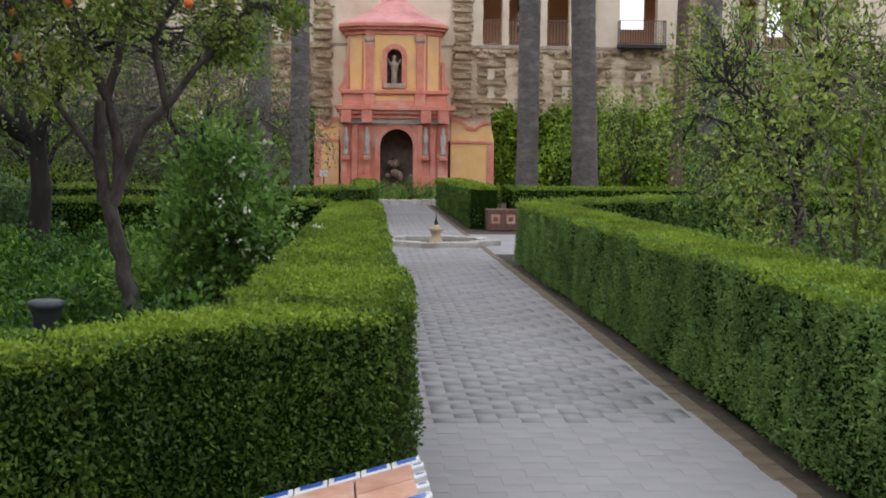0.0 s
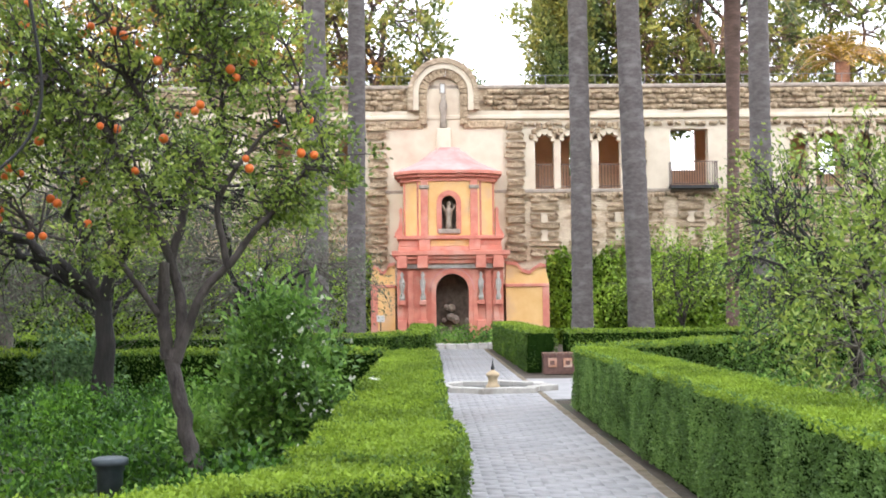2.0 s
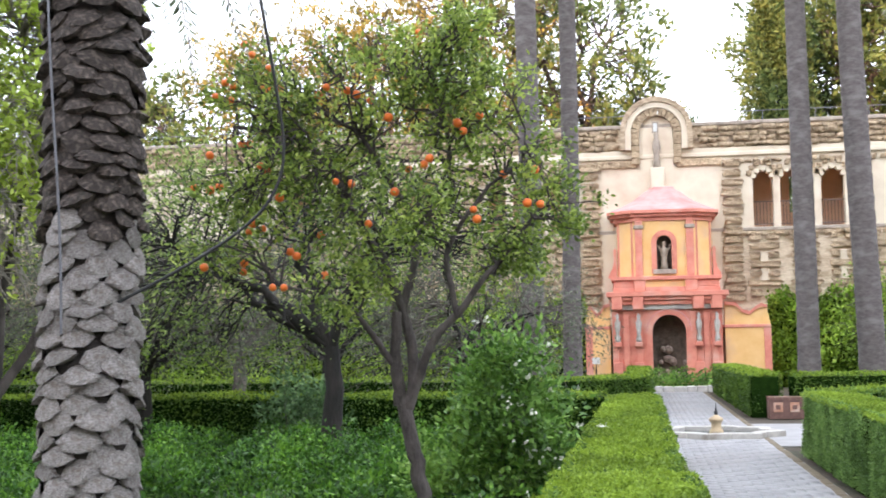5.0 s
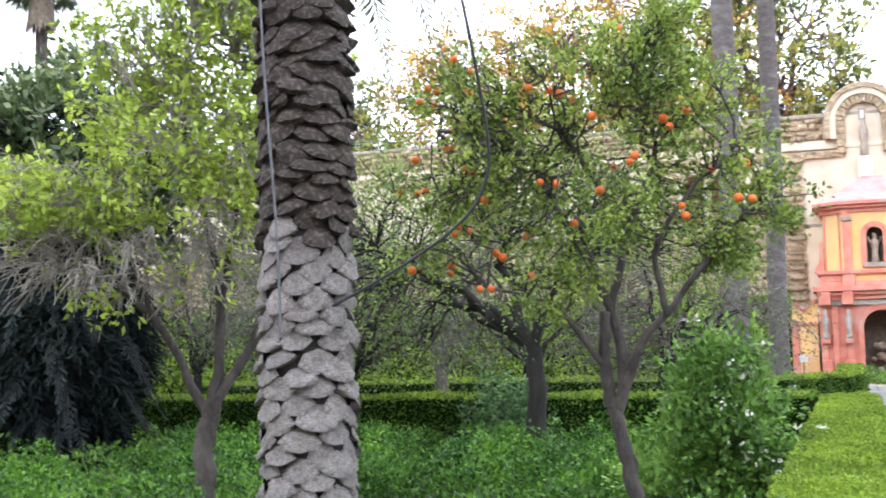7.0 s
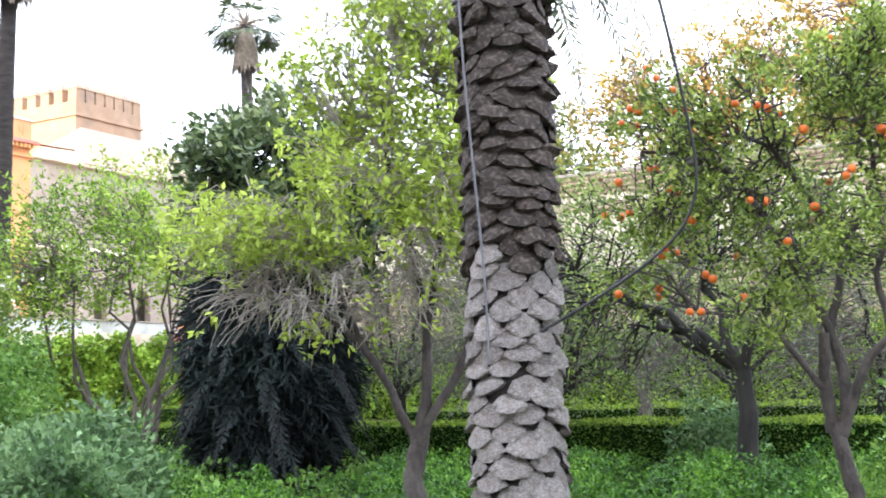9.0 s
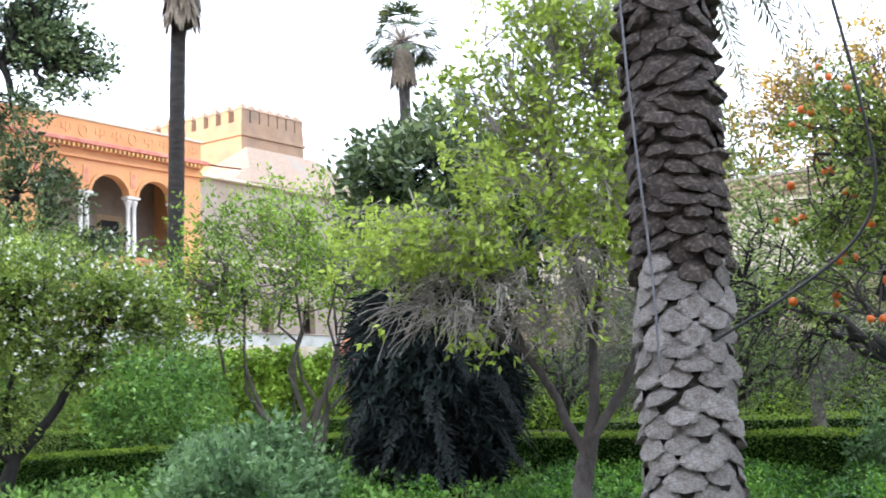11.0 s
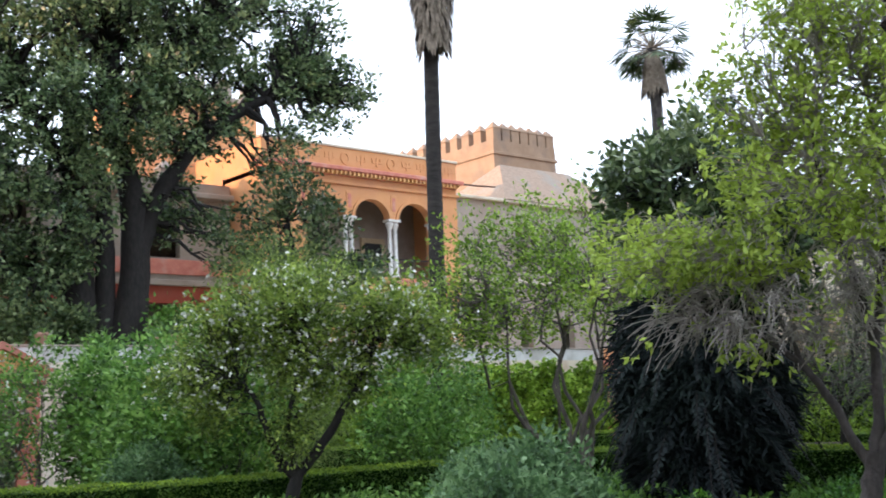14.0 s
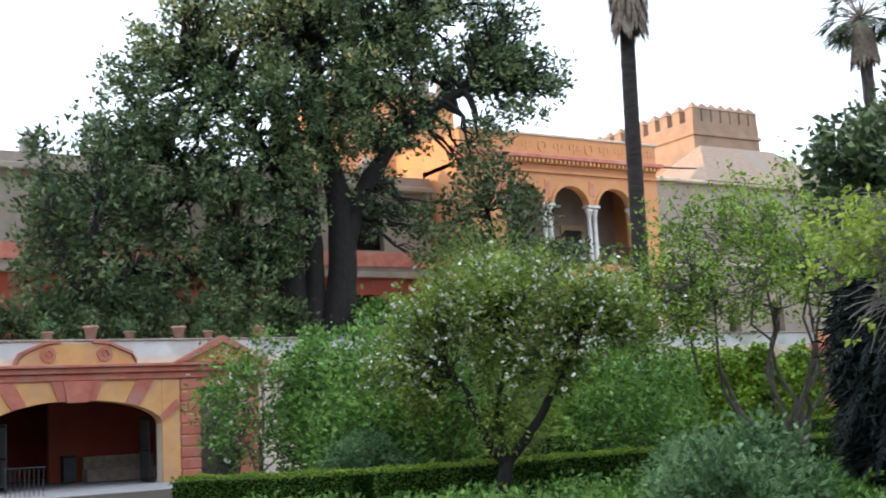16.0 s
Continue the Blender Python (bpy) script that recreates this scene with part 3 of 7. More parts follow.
# ---- grotto wall with its gallery ----
WY, WT = 47.0, 10.3
gw = thing("wall_grotto", "rustic grotto wall of rough stone and cream plaster", "wall", kind="structure")
holes = []
groups = (4.52, 14.75, -5.9)
for g0 in groups:
    holes += [(g0, g0 + 0.76, 6.15, 8.45), (g0 + 1.02, g0 + 2.28, 6.15, 8.45), (g0 + 2.54, g0 + 3.42, 6.15, 8.45)]
wins = (9.95, -9.5, -14.5)
for w0 in wins:
    holes.append((w0, w0 + 1.5, 6.15, 8.52))
bm = bmesh.new()
wall(bm, -34, 48, 6.15, 8.95, [h for h in holes], XZ, WY, WY + 0.45)
part("gallery_front", bm, M_PLASTER, gw)
bm = bmesh.new()
wall(bm, -34, 48, -0.03, 6.15, [(0.45, 1.8, 0.3, 2.9)], XZ, WY, WY + 0.45)
part("lower_wall", bm, M_RUBWALL, gw)
# arch heads inside the gallery openings: lobed fringe
for g0 in groups:
    for a, b in ((g0, g0 + 0.76), (g0 + 1.02, g0 + 2.28), (g0 + 2.54, g0 + 3.42)):
        r = (b - a) / 2
        bm = bmesh.new()
        sq = min(1.0, 0.4 / r)
        spandrel(bm, a + r, 8.02, r, 8.449, XZ, WY + 0.02, WY + 0.43, 12, sq)
        lob = 5
        for k in range(lob):
            ang = math.pi * (k + 0.5) / lob
            lathe_c = (a + r + (r - 0.02) * math.cos(ang), 8.02 + r * sq * math.sin(ang))
            pts = [(lathe_c[0] + 0.1 * math.cos(q), lathe_c[1] + 0.085 * math.sin(q)) for q in [2 * math.pi * i / 8 for i in range(8)]]
            prism(bm, pts, XZ, WY - 0.05, WY + 0.25)
        part("lobed_arch", bm, M_PLASTER, gw)
        # rough radiating stones
        for k in range(7):
            ang = math.pi * (k + 0.5) / 7
            u, v = a + r + (r + 0.16) * math.cos(ang), 8.12 + (r * sq + 0.16) * math.sin(ang)
            boxpart("arch_stone", (u - 0.1, u + 0.1, WY - 0.09, WY - 0.002, v - 0.1, v + 0.1), M_RUBBLE, gw, 0.03)
    for cx in (g0 + 0.89, g0 + 2.41):
        bm = bmesh.new()
        lathe(bm, [(0.14, 0), (0.14, 0.08), (0.1, 0.12), (0.095, 1.55), (0.15, 1.66), (0.16, 1.84)], 12, (cx, WY + 0.2, 6.15))
        part("column", bm, M_STONE, gw, "pale stone gallery column", True)
    for a, b in ((g0, g0 + 0.76), (g0 + 1.02, g0 + 2.28), (g0 + 2.54, g0 + 3.42)):
        rail = thing("gallery_railing", "thin brown iron railing in a gallery opening", "railing", "gallery railings")
        for z in (6.24, 7.12):
            boxpart("rail_bar", (a, b, WY + 0.1, WY + 0.13, z, z + 0.03), M_RAIL, rail)
        k = max(4, int((b - a) / 0.11))
        for i in range(1, k):
            u = a + (b - a) * i / k
            boxpart("baluster", (u - 0.009, u + 0.009, WY + 0.106, WY + 0.124, 6.15, 7.12), M_RAIL, rail)
for w0 in wins:
    bal = thing("balcony", "iron balcony with thin bars on the gallery wall", "balcony", "gallery balconies")
    boxpart("balcony_slab", (w0 - 0.12, w0 + 1.75, WY - 0.62, WY, 6.08, 6.2), M_IRON, bal)
    for z in (6.25, 7.12):
        boxpart("rail_bar", (w0 - 0.1, w0 + 1.73, WY - 0.6, WY - 0.57, z, z + 0.03), M_RAIL, bal)
        for u in (w0 - 0.1, w0 + 1.7):
            boxpart("side_bar", (u, u + 0.03, WY - 0.57, WY, z, z + 0.03), M_RAIL, bal)
    for i in range(19):
        u = w0 - 0.09 + 1.8 * i / 18
        boxpart("baluster", (u - 0.009, u + 0.009, WY - 0.594, WY - 0.576, 6.2, 7.12), M_RAIL, bal)
    for k in range(4):
        for u in (w0 - 0.085, w0 + 1.715):
            boxpart("baluster", (u - 0.009, u + 0.009, WY - 0.48 + k * 0.14, WY - 0.462 + k * 0.14, 6.2, 7.12), M_RAIL, bal)
# gallery rooms behind
bm = bmesh.new()
wall(bm, -34, 48, 6.0, 9.3, [(6.25, 6.95, 7.0, 8.5), (10.45, 11.65, 7.2, 9.0), (16.9, 17.7, 7.0, 8.5), (-4.6, -3.9, 7.0, 8.5)], XZ, 50.0, 50.3)
part("gallery_back", bm, M_GALLERY, gw)
boxpart("gallery_floor", (-34, 48, WY + 0.45, 50.0, 5.95, 6.1), M_GALLERY, gw)
boxpart("gallery_roof", (-34, 48, WY + 0.45, 50.3, 9.0, 9.2), M_GALLERY, gw)
for u in (3.9, 8.6, 12.3, 13.9, -6.6, -2.0):
    boxpart("gallery_cross_wall", (u, u + 0.3, WY + 0.45, 50.0, 6.1, 9.0), M_GALLERY, gw)
# string course, parapet and coping
boxpart("string_course", (-34, 48, WY - 0.14, WY + 0.5, 8.95, 9.12), M_PLASTER, gw, 0.03)
boxpart("string_band", (-34, 48, WY - 0.07, WY + 0.5, 9.122, 9.3), M_PLASTER, gw, 0.01)
boxpart("parapet", (-34, 48, WY - 0.02, WY + 0.4, 9.302, 10.18), M_PARAPET, gw)
boxpart("coping", (-34, 48, WY - 0.1, WY + 0.5, 10.182, 10.34), M_GREY, gw, 0.03)
boxpart("sill_band", (-34, 48, WY - 0.06, WY - 0.002, 6.0, 6.14), M_GREY, gw, 0.02)
rail = thing("parapet_rail", "thin pale metal rail along the parapet", "railing")
boxpart("rail_bar", (-34, 48, WY + 0.3, WY + 0.33, 10.76, 10.79), M_CABLEG, rail)
for i in range(40):
    u = -33 + i * 2.0
    if not -0.6 < u < 2.4:
        boxpart("rail_post", (u, u + 0.03, WY + 0.3, WY + 0.33, 10.34, 10.76), M_CABLEG, rail)
# crowning gable with the niche over the pavilion
GC = 0.87
gab = thing("crowning_gable", "arched stone gable with a hollow plaster niche on the wall", "gable")
for k in range(15):
    bm = bmesh.new()
    arch_band(bm, GC, 9.98, 0.66, 0.97, XZ, WY - 0.28 - 0.03 * (k % 2), WY + 0.1, None, 1, 1.0, 12 * k + 0.6, 12 * k + 11.4)
    part("arch_stone", bm, M_RUBBLE, gab)
for s in (1, -1):
    for k in range(5):
        bm = bmesh.new()
        lo, hi = sorted((GC + s * 0.66, GC + s * 0.97))
        prism(bm, [(lo, 8.75 + k * 0.246), (hi, 8.75 + k * 0.246), (hi, 8.98 + k * 0.246), (lo, 8.98 + k * 0.246)], XZ, WY - 0.28 - 0.03 * (k % 2), WY + 0.1)
        part("arch_stone", bm, M_RUBBLE, gab)
bm = bmesh.new()
arch_band(bm, GC, 9.98, 0.982, 1.2, XZ, WY - 0.34, WY + 0.3, 9.3, 20)
part("plaster_arch", bm, M_PLASTER, gab)
bm = bmesh.new()
arch_band(bm, GC, 9.98, 1.202, 1.4, XZ, WY - 0.42, WY + 0.3, 9.3, 20)
part("outer_arch", bm, M_PARAPET, gab)
bm = bmesh.new()
prism(bm, [(GC - 0.655, 7.5), (GC + 0.655, 7.5)] + [(GC + 0.655 * math.cos(radians(q)), 9.98 + 0.655 * math.sin(radians(q))) for q in range(0, 181, 15)], XZ, WY - 0.09, WY + 0.5)
part("niche_back", bm, M_PLASTER, gab)
boxpart("small_opening", (GC - 0.15, GC + 0.1, WY - 0.11, WY - 0.092, 9.98, 10.42), M_GREY, gab, 0.008)
# White panel set on the grey one; no hole is cut.
boxpart("opening_white", (GC - 0.1, GC + 0.05, WY - 0.125, WY - 0.112, 10.03, 10.36), M_GLAZE, gab)
bm = bmesh.new()
lathe(bm, [(0.16, 0), (0.13, 0.3), (0.1, 0.5), (0.15, 0.75), (0.16, 1.0), (0.08, 1.2), (0.1, 1.34), (0.02, 1.45)], 10, (GC, WY - 0.2, 8.55))
tagged(part("niche_figure", bm, M_GREY, None, "", True), "weathered grey stone figure in the gable niche", "statue")
boxpart("figure_pedestal", (GC - 0.28, GC + 0.28, WY - 0.5, WY, 7.6, 8.55), M_PLASTER, gab, 0.04)
# smooth plaster field behind the pavilion
boxpart("plaster_field", (-1.3, 3.25, WY - 0.05, WY - 0.002, 3.2, 8.6), M_PLASTER, gw)
for a, b in ((-1.45, 0.1), (1.65, 3.35)):
    boxpart("rough_band", (a, b, WY - 0.16, WY - 0.002, 8.6, 8.9), M_RUBBLE, gw, 0.04)

# rough stone blocks: pilasters and courses
rng = np.random.default_rng(5)
variants = []
for k in range(8):
    bm = bmesh.new()
    bmesh.ops.create_cube(bm, size=1.0)
    bmesh.ops.subdivide_edges(bm, edges=list(bm.edges), cuts=1, use_grid_fill=True)
    for v in bm.verts:
        v.co += Vector(rng.normal(size=3)) * 0.07
    me = bpy.data.meshes.new("rough_stone")
    bm.to_mesh(me)
    bm.free()
    me.materials.append(M_RUBBLE)
    variants.append(me)
count = 0


def stone(u0, u1, z0, z1, proud=0.16):
    global count
    count += 1
    ob = new("rough_stone", variants[int(rng.integers(8))])
    ob.parent = gw
    ob.location = ((u0 + u1) / 2, WY + 0.1 - proud / 2, (z0 + z1) / 2)
    ob.scale = (u1 - u0, 0.25 + proud, z1 - z0)


for u0, u1 in ((-2.1, -1.42), (3.38, 4.08), (8.35, 8.9), (12.55, 13.2), (-6.9, -6.2), (18.6, 19.3)):
    for k in range(15):
        z = 3.3 + k * 0.375
        stone(u0 + rng.uniform(-0.05, 0.05), u1 + rng.uniform(-0.05, 0.05), z, z + 0.24)
for u0, u1 in ((4.3, 5.4), (5.9, 6.9), (7.35, 8.2), (8.95, 9.6), (10.2, 11.2), (11.7, 12.4), (13.4, 14.5), (15, 16), (-5.9, -4.9), (-4.4, -3.4), (-3.1, -2.2)):
    for k in range(7):
        z = 3.5 + k * 0.36
        m = (u0 + u1) / 2
        if k % 2:
            stone(u0, u1, z, z + 0.22)
        else:
            stone(u0, m - 0.12, z, z + 0.22)
            stone(m + 0.12, u1, z, z + 0.22)
# small rough stones too many to count: parapet, fringe under the string course and the far courses
SV, SF = [], []


def rubble(u0, u1, z0, z1, y0, y1):
    o = len(SV)
    for x in (u0, u1):
        for y in (y0, y1):
            for z in (z0, z1):
                SV.append((x + rng.normal() * 0.03, y + rng.normal() * 0.03, z + rng.normal() * 0.025))
    SF.extend([tuple(o + i for i in f) for f in ((0, 1, 3, 2), (4, 6, 7, 5), (0, 4, 5, 1), (2, 3, 7, 6), (0, 2, 6, 4), (1, 5, 7, 3))])


for z0, h, a, b, wmin, wmax, gap, skip in [(9.33 + 0.21 * k, 0.17, -30, 26, 0.22, 0.6, 0.03, (-0.6, 2.35)) for k in range(4)] + [(8.66, 0.16, -30, 26, 0.16, 0.34, 0.12, (-1.5, 3.4))] + [(3.4 + 0.33 * k, 0.2, -30, 26, 0.35, 0.95, 0.14, (-2.2, 12.4)) for k in range(8)] + [(5.82, 0.14, -30, 26, 0.2, 0.5, 0.05, (-2.2, 3.4))]:
    u = a + rng.uniform(0, 0.3)
    while u < b:
        w = rng.uniform(wmin, wmax)
        if u > skip[1] or u + w < skip[0]:
            rubble(u, u + w, z0 + rng.uniform(-0.02, 0.02), z0 + h + rng.uniform(-0.03, 0.03), WY - rng.uniform(0.06, 0.17), WY + 0.1)
        u += w + gap * rng.uniform(0.4, 1.8)
tagged(obj("rubble_courses", mesh_np("rubble_courses", SV, SF), M_RUBBLE, gw), kind="stuff")
# pale plaster shields between the rough courses
for u in (4.85, 6.4, 7.8, 10.7, 13.95, -5.4, -3.9):
    boxpart("plaster_shield", (u - 0.17, u + 0.17, WY - 0.1, WY - 0.002, 3.9, 5.2), M_PLASTER, gw, 0.04)

# ---- pavilion fountain ----
PY = 45.0
pv = thing("pavilion", "two-storey wall pavilion painted coral and ochre with a pink dome", "pavilion")
CX = 1.03


def pbox(name, u0, u1, z0, z1, proud, material, w=0.015):
    return boxpart(name, (u0, u1, PY - proud, WY - 0.06, z0, z1), material, pv, w)


bm = bmesh.new()
wall(bm, -0.95, 3.06, 0, 3.12, [(0.5, 1.74, 0.25, 2.78)], XZ, PY, PY + 0.3)
spandrel(bm, 1.12, 2.14, 0.62, 2.781, XZ, PY, PY + 0.3)
part("lower_front", bm, M_CORAL, pv)
for a, b in ((-0.95, -0.65), (2.76, 3.06)):
    boxpart("side_wall", (a, b, PY + 0.302, WY - 0.06, 0, 3.12), M_CORAL, pv)
bm = bmesh.new()
box(bm, 0.3, 1.95, PY + 1.3, PY + 1.5, 0.0, 3.0)
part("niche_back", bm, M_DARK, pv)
rng2 = np.random.default_rng(8)
for k in range(16):
    bm = bmesh.new()
    u, z = rng2.uniform(0.5, 1.75), rng2.uniform(0.1, 1.5)
    r = rng2.uniform(0.1, 0.22)
    o = Matrix.LocRotScale((u, PY + 1.1 - z * 0.1, z), Euler(rng2.uniform(0, 3, 3)), (r, r, r * 0.8))
    bmesh.ops.create_icosphere(bm, subdivisions=1, radius=1, matrix=o)
    part("niche_rock", bm, M_GREY, pv, "rough grotto rock")
bm = bmesh.new()
arch_band(bm, 1.12, 2.14, 0.62, 0.8, XZ, PY - 0.08, PY, 0.3, 16)
part("arch_moulding", bm, M_CORAL, pv)
bm = bmesh.new()
arch_band(bm, 1.12, 2.14, 0.802, 0.84, XZ, PY - 0.11, PY, None, 16)
part("arch_lip", bm, M_PINK, pv)
for u in (-0.86, -0.46, 0.02, 2.0, 2.48, 2.78):
    pbox("pier", u - 0.11, u + 0.11, 0.3, 2.9, 0.1, M_CORAL)
for u in (-0.78, 0.0, 2.2, 2.86):
    bm = bmesh.new()
    lathe(bm, [(0.09, 0), (0.11, 0.12), (0.06, 0.3), (0.1, 0.5), (0.11, 0.72), (0.05, 0.86), (0.07, 0.98), (0.02, 1.08)], 10, (u, PY - 0.2, 1.75))
    part("carved_herm", bm, M_STONE, pv, "weathered stone carving", True)
    pbox("herm_bracket", u - 0.13, u + 0.13, 1.58, 1.75, 0.3, M_CORAL)
pbox("plinth", -1.05, 0.42, 0, 0.32, 0.14, M_CORAL)
pbox("plinth", 1.82, 3.16, 0, 0.32, 0.14, M_CORAL)
for u in (-0.78, 0.0, 2.2, 2.86):
    pbox("ressaut", u - 0.2, u + 0.2, 2.95, 3.61, 0.44, M_CORAL, 0.03)
    pbox("pedestal", u - 0.17, u + 0.17, 0.3, 1.0, 0.26, M_CORAL, 0.02)
for u in (0.08, 1.98):
    pbox("attic_ressaut", u - 0.22, u + 0.22, 3.63, 4.19, 0.18, M_CORAL, 0.03)
pbox("frieze", -0.9, 3.0, 2.95, 3.13, 0.12, M_STONE)
pbox("cornice_low", -0.98, 3.12, 3.132, 3.3, 0.22, M_CORAL)
pbox("cornice_mid", -1.06, 3.2, 3.302, 3.44, 0.34, M_CORAL)
pbox("cornice_top", -1.16, 3.3, 3.442, 3.62, 0.46, M_CORAL)
pbox("attic", -0.92, 3.02, 3.622, 3.8, 0.12, M_CORAL)
pbox("attic_panel", 0.1, 2.0, 3.8, 4.06, 0.06, M_OCHRE)
pbox("attic_block", -0.9, 0.098, 3.802, 4.06, 0.08, M_CORAL)
pbox("attic_block", 2.002, 3.0, 3.802, 4.06, 0.08, M_CORAL)
pbox("attic_lip", -0.98, 3.08, 4.062, 4.2, 0.2, M_CORAL)
# canted upper storey
UP = [(-0.8, WY - 0.06), (-0.8, PY + 0.75), (-0.05, PY + 0.12), (2.05, PY + 0.12), (2.8, PY + 0.75), (2.8, WY - 0.06)]


def canted(name, z0, z1, grow, material):
    bm = bmesh.new()
    pts = [(CX + (x - CX) * (1 + grow), WY - 0.06 if y > WY - 0.1 else PY + 0.12 + (y - PY - 0.12) - grow * 1.8) for x, y in UP]
    prism(bm, pts, lambda u, v, d: (u, v, d), z0, z1)
    return part(name, bm, material, pv)


bm = bmesh.new()
wall(bm, -0.05, 2.05, 4.202, 6.3, [(0.74, 1.3, 4.45, 5.75)], XZ, PY + 0.12, PY + 0.32)
spandrel(bm, 1.02, 5.47, 0.28, 5.751, XZ, PY + 0.12, PY + 0.32)
part("upper_front", bm, M_OCHRE, pv)
for s in (1, -1):
    bm = bmesh.new()
    pts = [(CX + s * 1.02, PY + 0.122), (CX + s * 1.77, PY + 0.75), (CX + s * 1.77, WY - 0.06), (CX + s * 1.5, WY - 0.06), (CX + s * 1.02, PY + 0.6)]
    prism(bm, pts, lambda u, v, d: (u, v, d), 4.202, 6.3)
    part("upper_cant", bm, M_OCHRE, pv)
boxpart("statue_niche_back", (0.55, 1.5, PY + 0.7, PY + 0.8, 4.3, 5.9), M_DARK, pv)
bm = bmesh.new()
arch_band(bm, 1.02, 5.47, 0.28, 0.47, XZ, PY + 0.05, PY + 0.12, 4.3, 14)
part("niche_frame", bm, M_CORAL, pv)
boxpart("niche_shelf", (0.6, 1.44, PY, PY + 0.4, 4.28, 4.46), M_GREY, pv, 0.02)
bm = bmesh.new()
lathe(bm, [(0.15, 0), (0.12, 0.2), (0.1, 0.45), (0.14, 0.6), (0.15, 0.78), (0.05, 0.88), (0.08, 0.96), (0.07, 1.04), (0.01, 1.09)], 12, (1.02, PY + 0.32, 4.46))
for s in (1, -1):
    o = Matrix.Translation((1.02 + s * 0.15, PY + 0.3, 5.22)) @ Euler((0, s * 0.5, 0)).to_matrix().to_4x4()
    bmesh.ops.create_cone(bm, segments=8, radius1=0.045, radius2=0.035, depth=0.42, cap_ends=True, matrix=o)
tagged(part("niche_statue", bm, M_GREY, None, "", True), "pale stone statue standing in the pavilion niche", "statue")
for u in (0.08, 1.98):
    boxpart("pilaster", (u - 0.14, u + 0.14, PY + 0.02, PY + 0.12, 4.2, 6.3), M_CORAL, pv, 0.015)
    boxpart("pilaster_cap", (u - 0.19, u + 0.19, PY - 0.04, PY + 0.12, 6.0, 6.14), M_GREY, pv, 0.02)
for s in (1, -1):
    for q in (1.15, 1.66):
        boxpart("corner_pilaster", (CX + s * q - 0.09, CX + s * q + 0.09, PY + 0.13 + (q - 1.02) * 0.85, PY + 0.5 + (q - 1.02) * 0.85, 4.2, 6.3), M_CORAL, pv, 0.015)
    # scrolled buttress beside the upper storey
    bm = bmesh.new()
    prof = [(1.8, 4.2), (2.12, 4.2), (2.08, 4.35), (1.96, 4.55), (1.9, 4.9), (1.92, 5.25), (1.86, 5.35), (1.8, 5.3)]
    prism(bm, [(CX + s * u, v) for u, v in prof], XZ, PY + 0.6, PY + 1.0)
    part("scroll_buttress", bm, M_CORAL, pv)
canted("upper_frieze", 6.302, 6.46, 0.03, M_CORAL)
canted("upper_cornice", 6.462, 6.58, 0.1, M_CORAL)
canted("upper_cornice", 6.582, 6.7, 0.16, M_CORAL)
bm = bmesh.new()
rings = []
for f, z in ((1.1, 6.702), (1.06, 6.78), (0.86, 6.95), (0.66, 7.15), (0.5, 7.38), (0.4, 7.55), (0.28, 7.68), (0.26, 7.78)):
    pts = [(CX + (x - CX) * f, WY - 0.06 if y > WY - 0.1 else WY - 0.06 + (y - WY) * f) for x, y in UP]
    rings.append([bm.verts.new((x, y, z)) for x, y in pts])
for a, b in zip(rings, rings[1:]):
    for i in range(len(a)):
        bm.faces.new((a[i], a[(i + 1) % 6], b[(i + 1) % 6], b[i]))
bm.faces.new(rings[-1])
part("dome_roof", bm, M_PINK, pv, "pink painted swept dome roof")
# low wings with scrolls
for a, b, s in ((-1.98, -1.06, 1), (3.17, 4.82, -1)):
    wing = boxpart("wing", (a, b, PY + 0.2, WY - 0.06, 0, 2.24), M_OCHRE, pv)
    boxpart("wing_band", (a - 0.03, b, PY + 0.14, WY - 0.06, 2.242, 2.36), M_CORAL, wing, 0.015)
    e = a if s == 1 else b
    boxpart("wing_pier", (min(e, e + s * 0.26), max(e, e + s * 0.26), PY + 0.16, PY + 0.198, 0, 2.24), M_CORAL, wing)
    bm = bmesh.new()
    w = b - a
    o = a if s == 1 else b
    prof = [(0, 2.36), (0.08, 2.95), (0.2, 3.02), (0.32, 2.9), (0.45, 2.72), (0.62, 2.8), (0.75, 3.05), (1.0, 3.1), (1.0, 2.36)]
    prism(bm, [(o + s * u * w, v) for u, v in prof], XZ, PY + 0.2, PY + 0.5)
    part("wing_scroll", bm, M_OCHRE, wing)
    bm = bmesh.new()
    for (u0, v0), (u1, v1) in zip(prof[1:-1], prof[2:-1]):
        prism(bm, [(o + s * u0 * w, v0), (o + s * u1 * w, v1), (o + s * u1 * w, v1 + 0.12), (o + s * u0 * w, v0 + 0.12)], XZ, PY + 0.12, PY + 0.52)
    part("scroll_edge", bm, M_CORAL, wing)
sg = thing("small_sign", "small white notice board beside the pavilion", "sign")
boxpart("sign_board", (-1.75, -1.45, PY - 0.3, PY - 0.28, 0.95, 1.2), M_WHITE, sg, 0.005)
boxpart("sign_post", (-1.62, -1.58, PY - 0.28, PY - 0.25, -0.03, 1.2), M_IRON, sg)

# low stone step at the end of the path, with flowers behind it
ls = thing("stone_kerb", "low rough pale stone kerb closing the path", "kerb")
rng3 = np.random.default_rng(3)
u = -0.2
while u < 3.2:
    w = rng3.uniform(0.25, 0.5)
    boxpart("kerb_stone", (u, u + w - 0.012, 42.2, 42.6, -0.02, 0.2 + rng3.uniform(-0.02, 0.02)), M_STONE, ls, 0.025)
    u += w

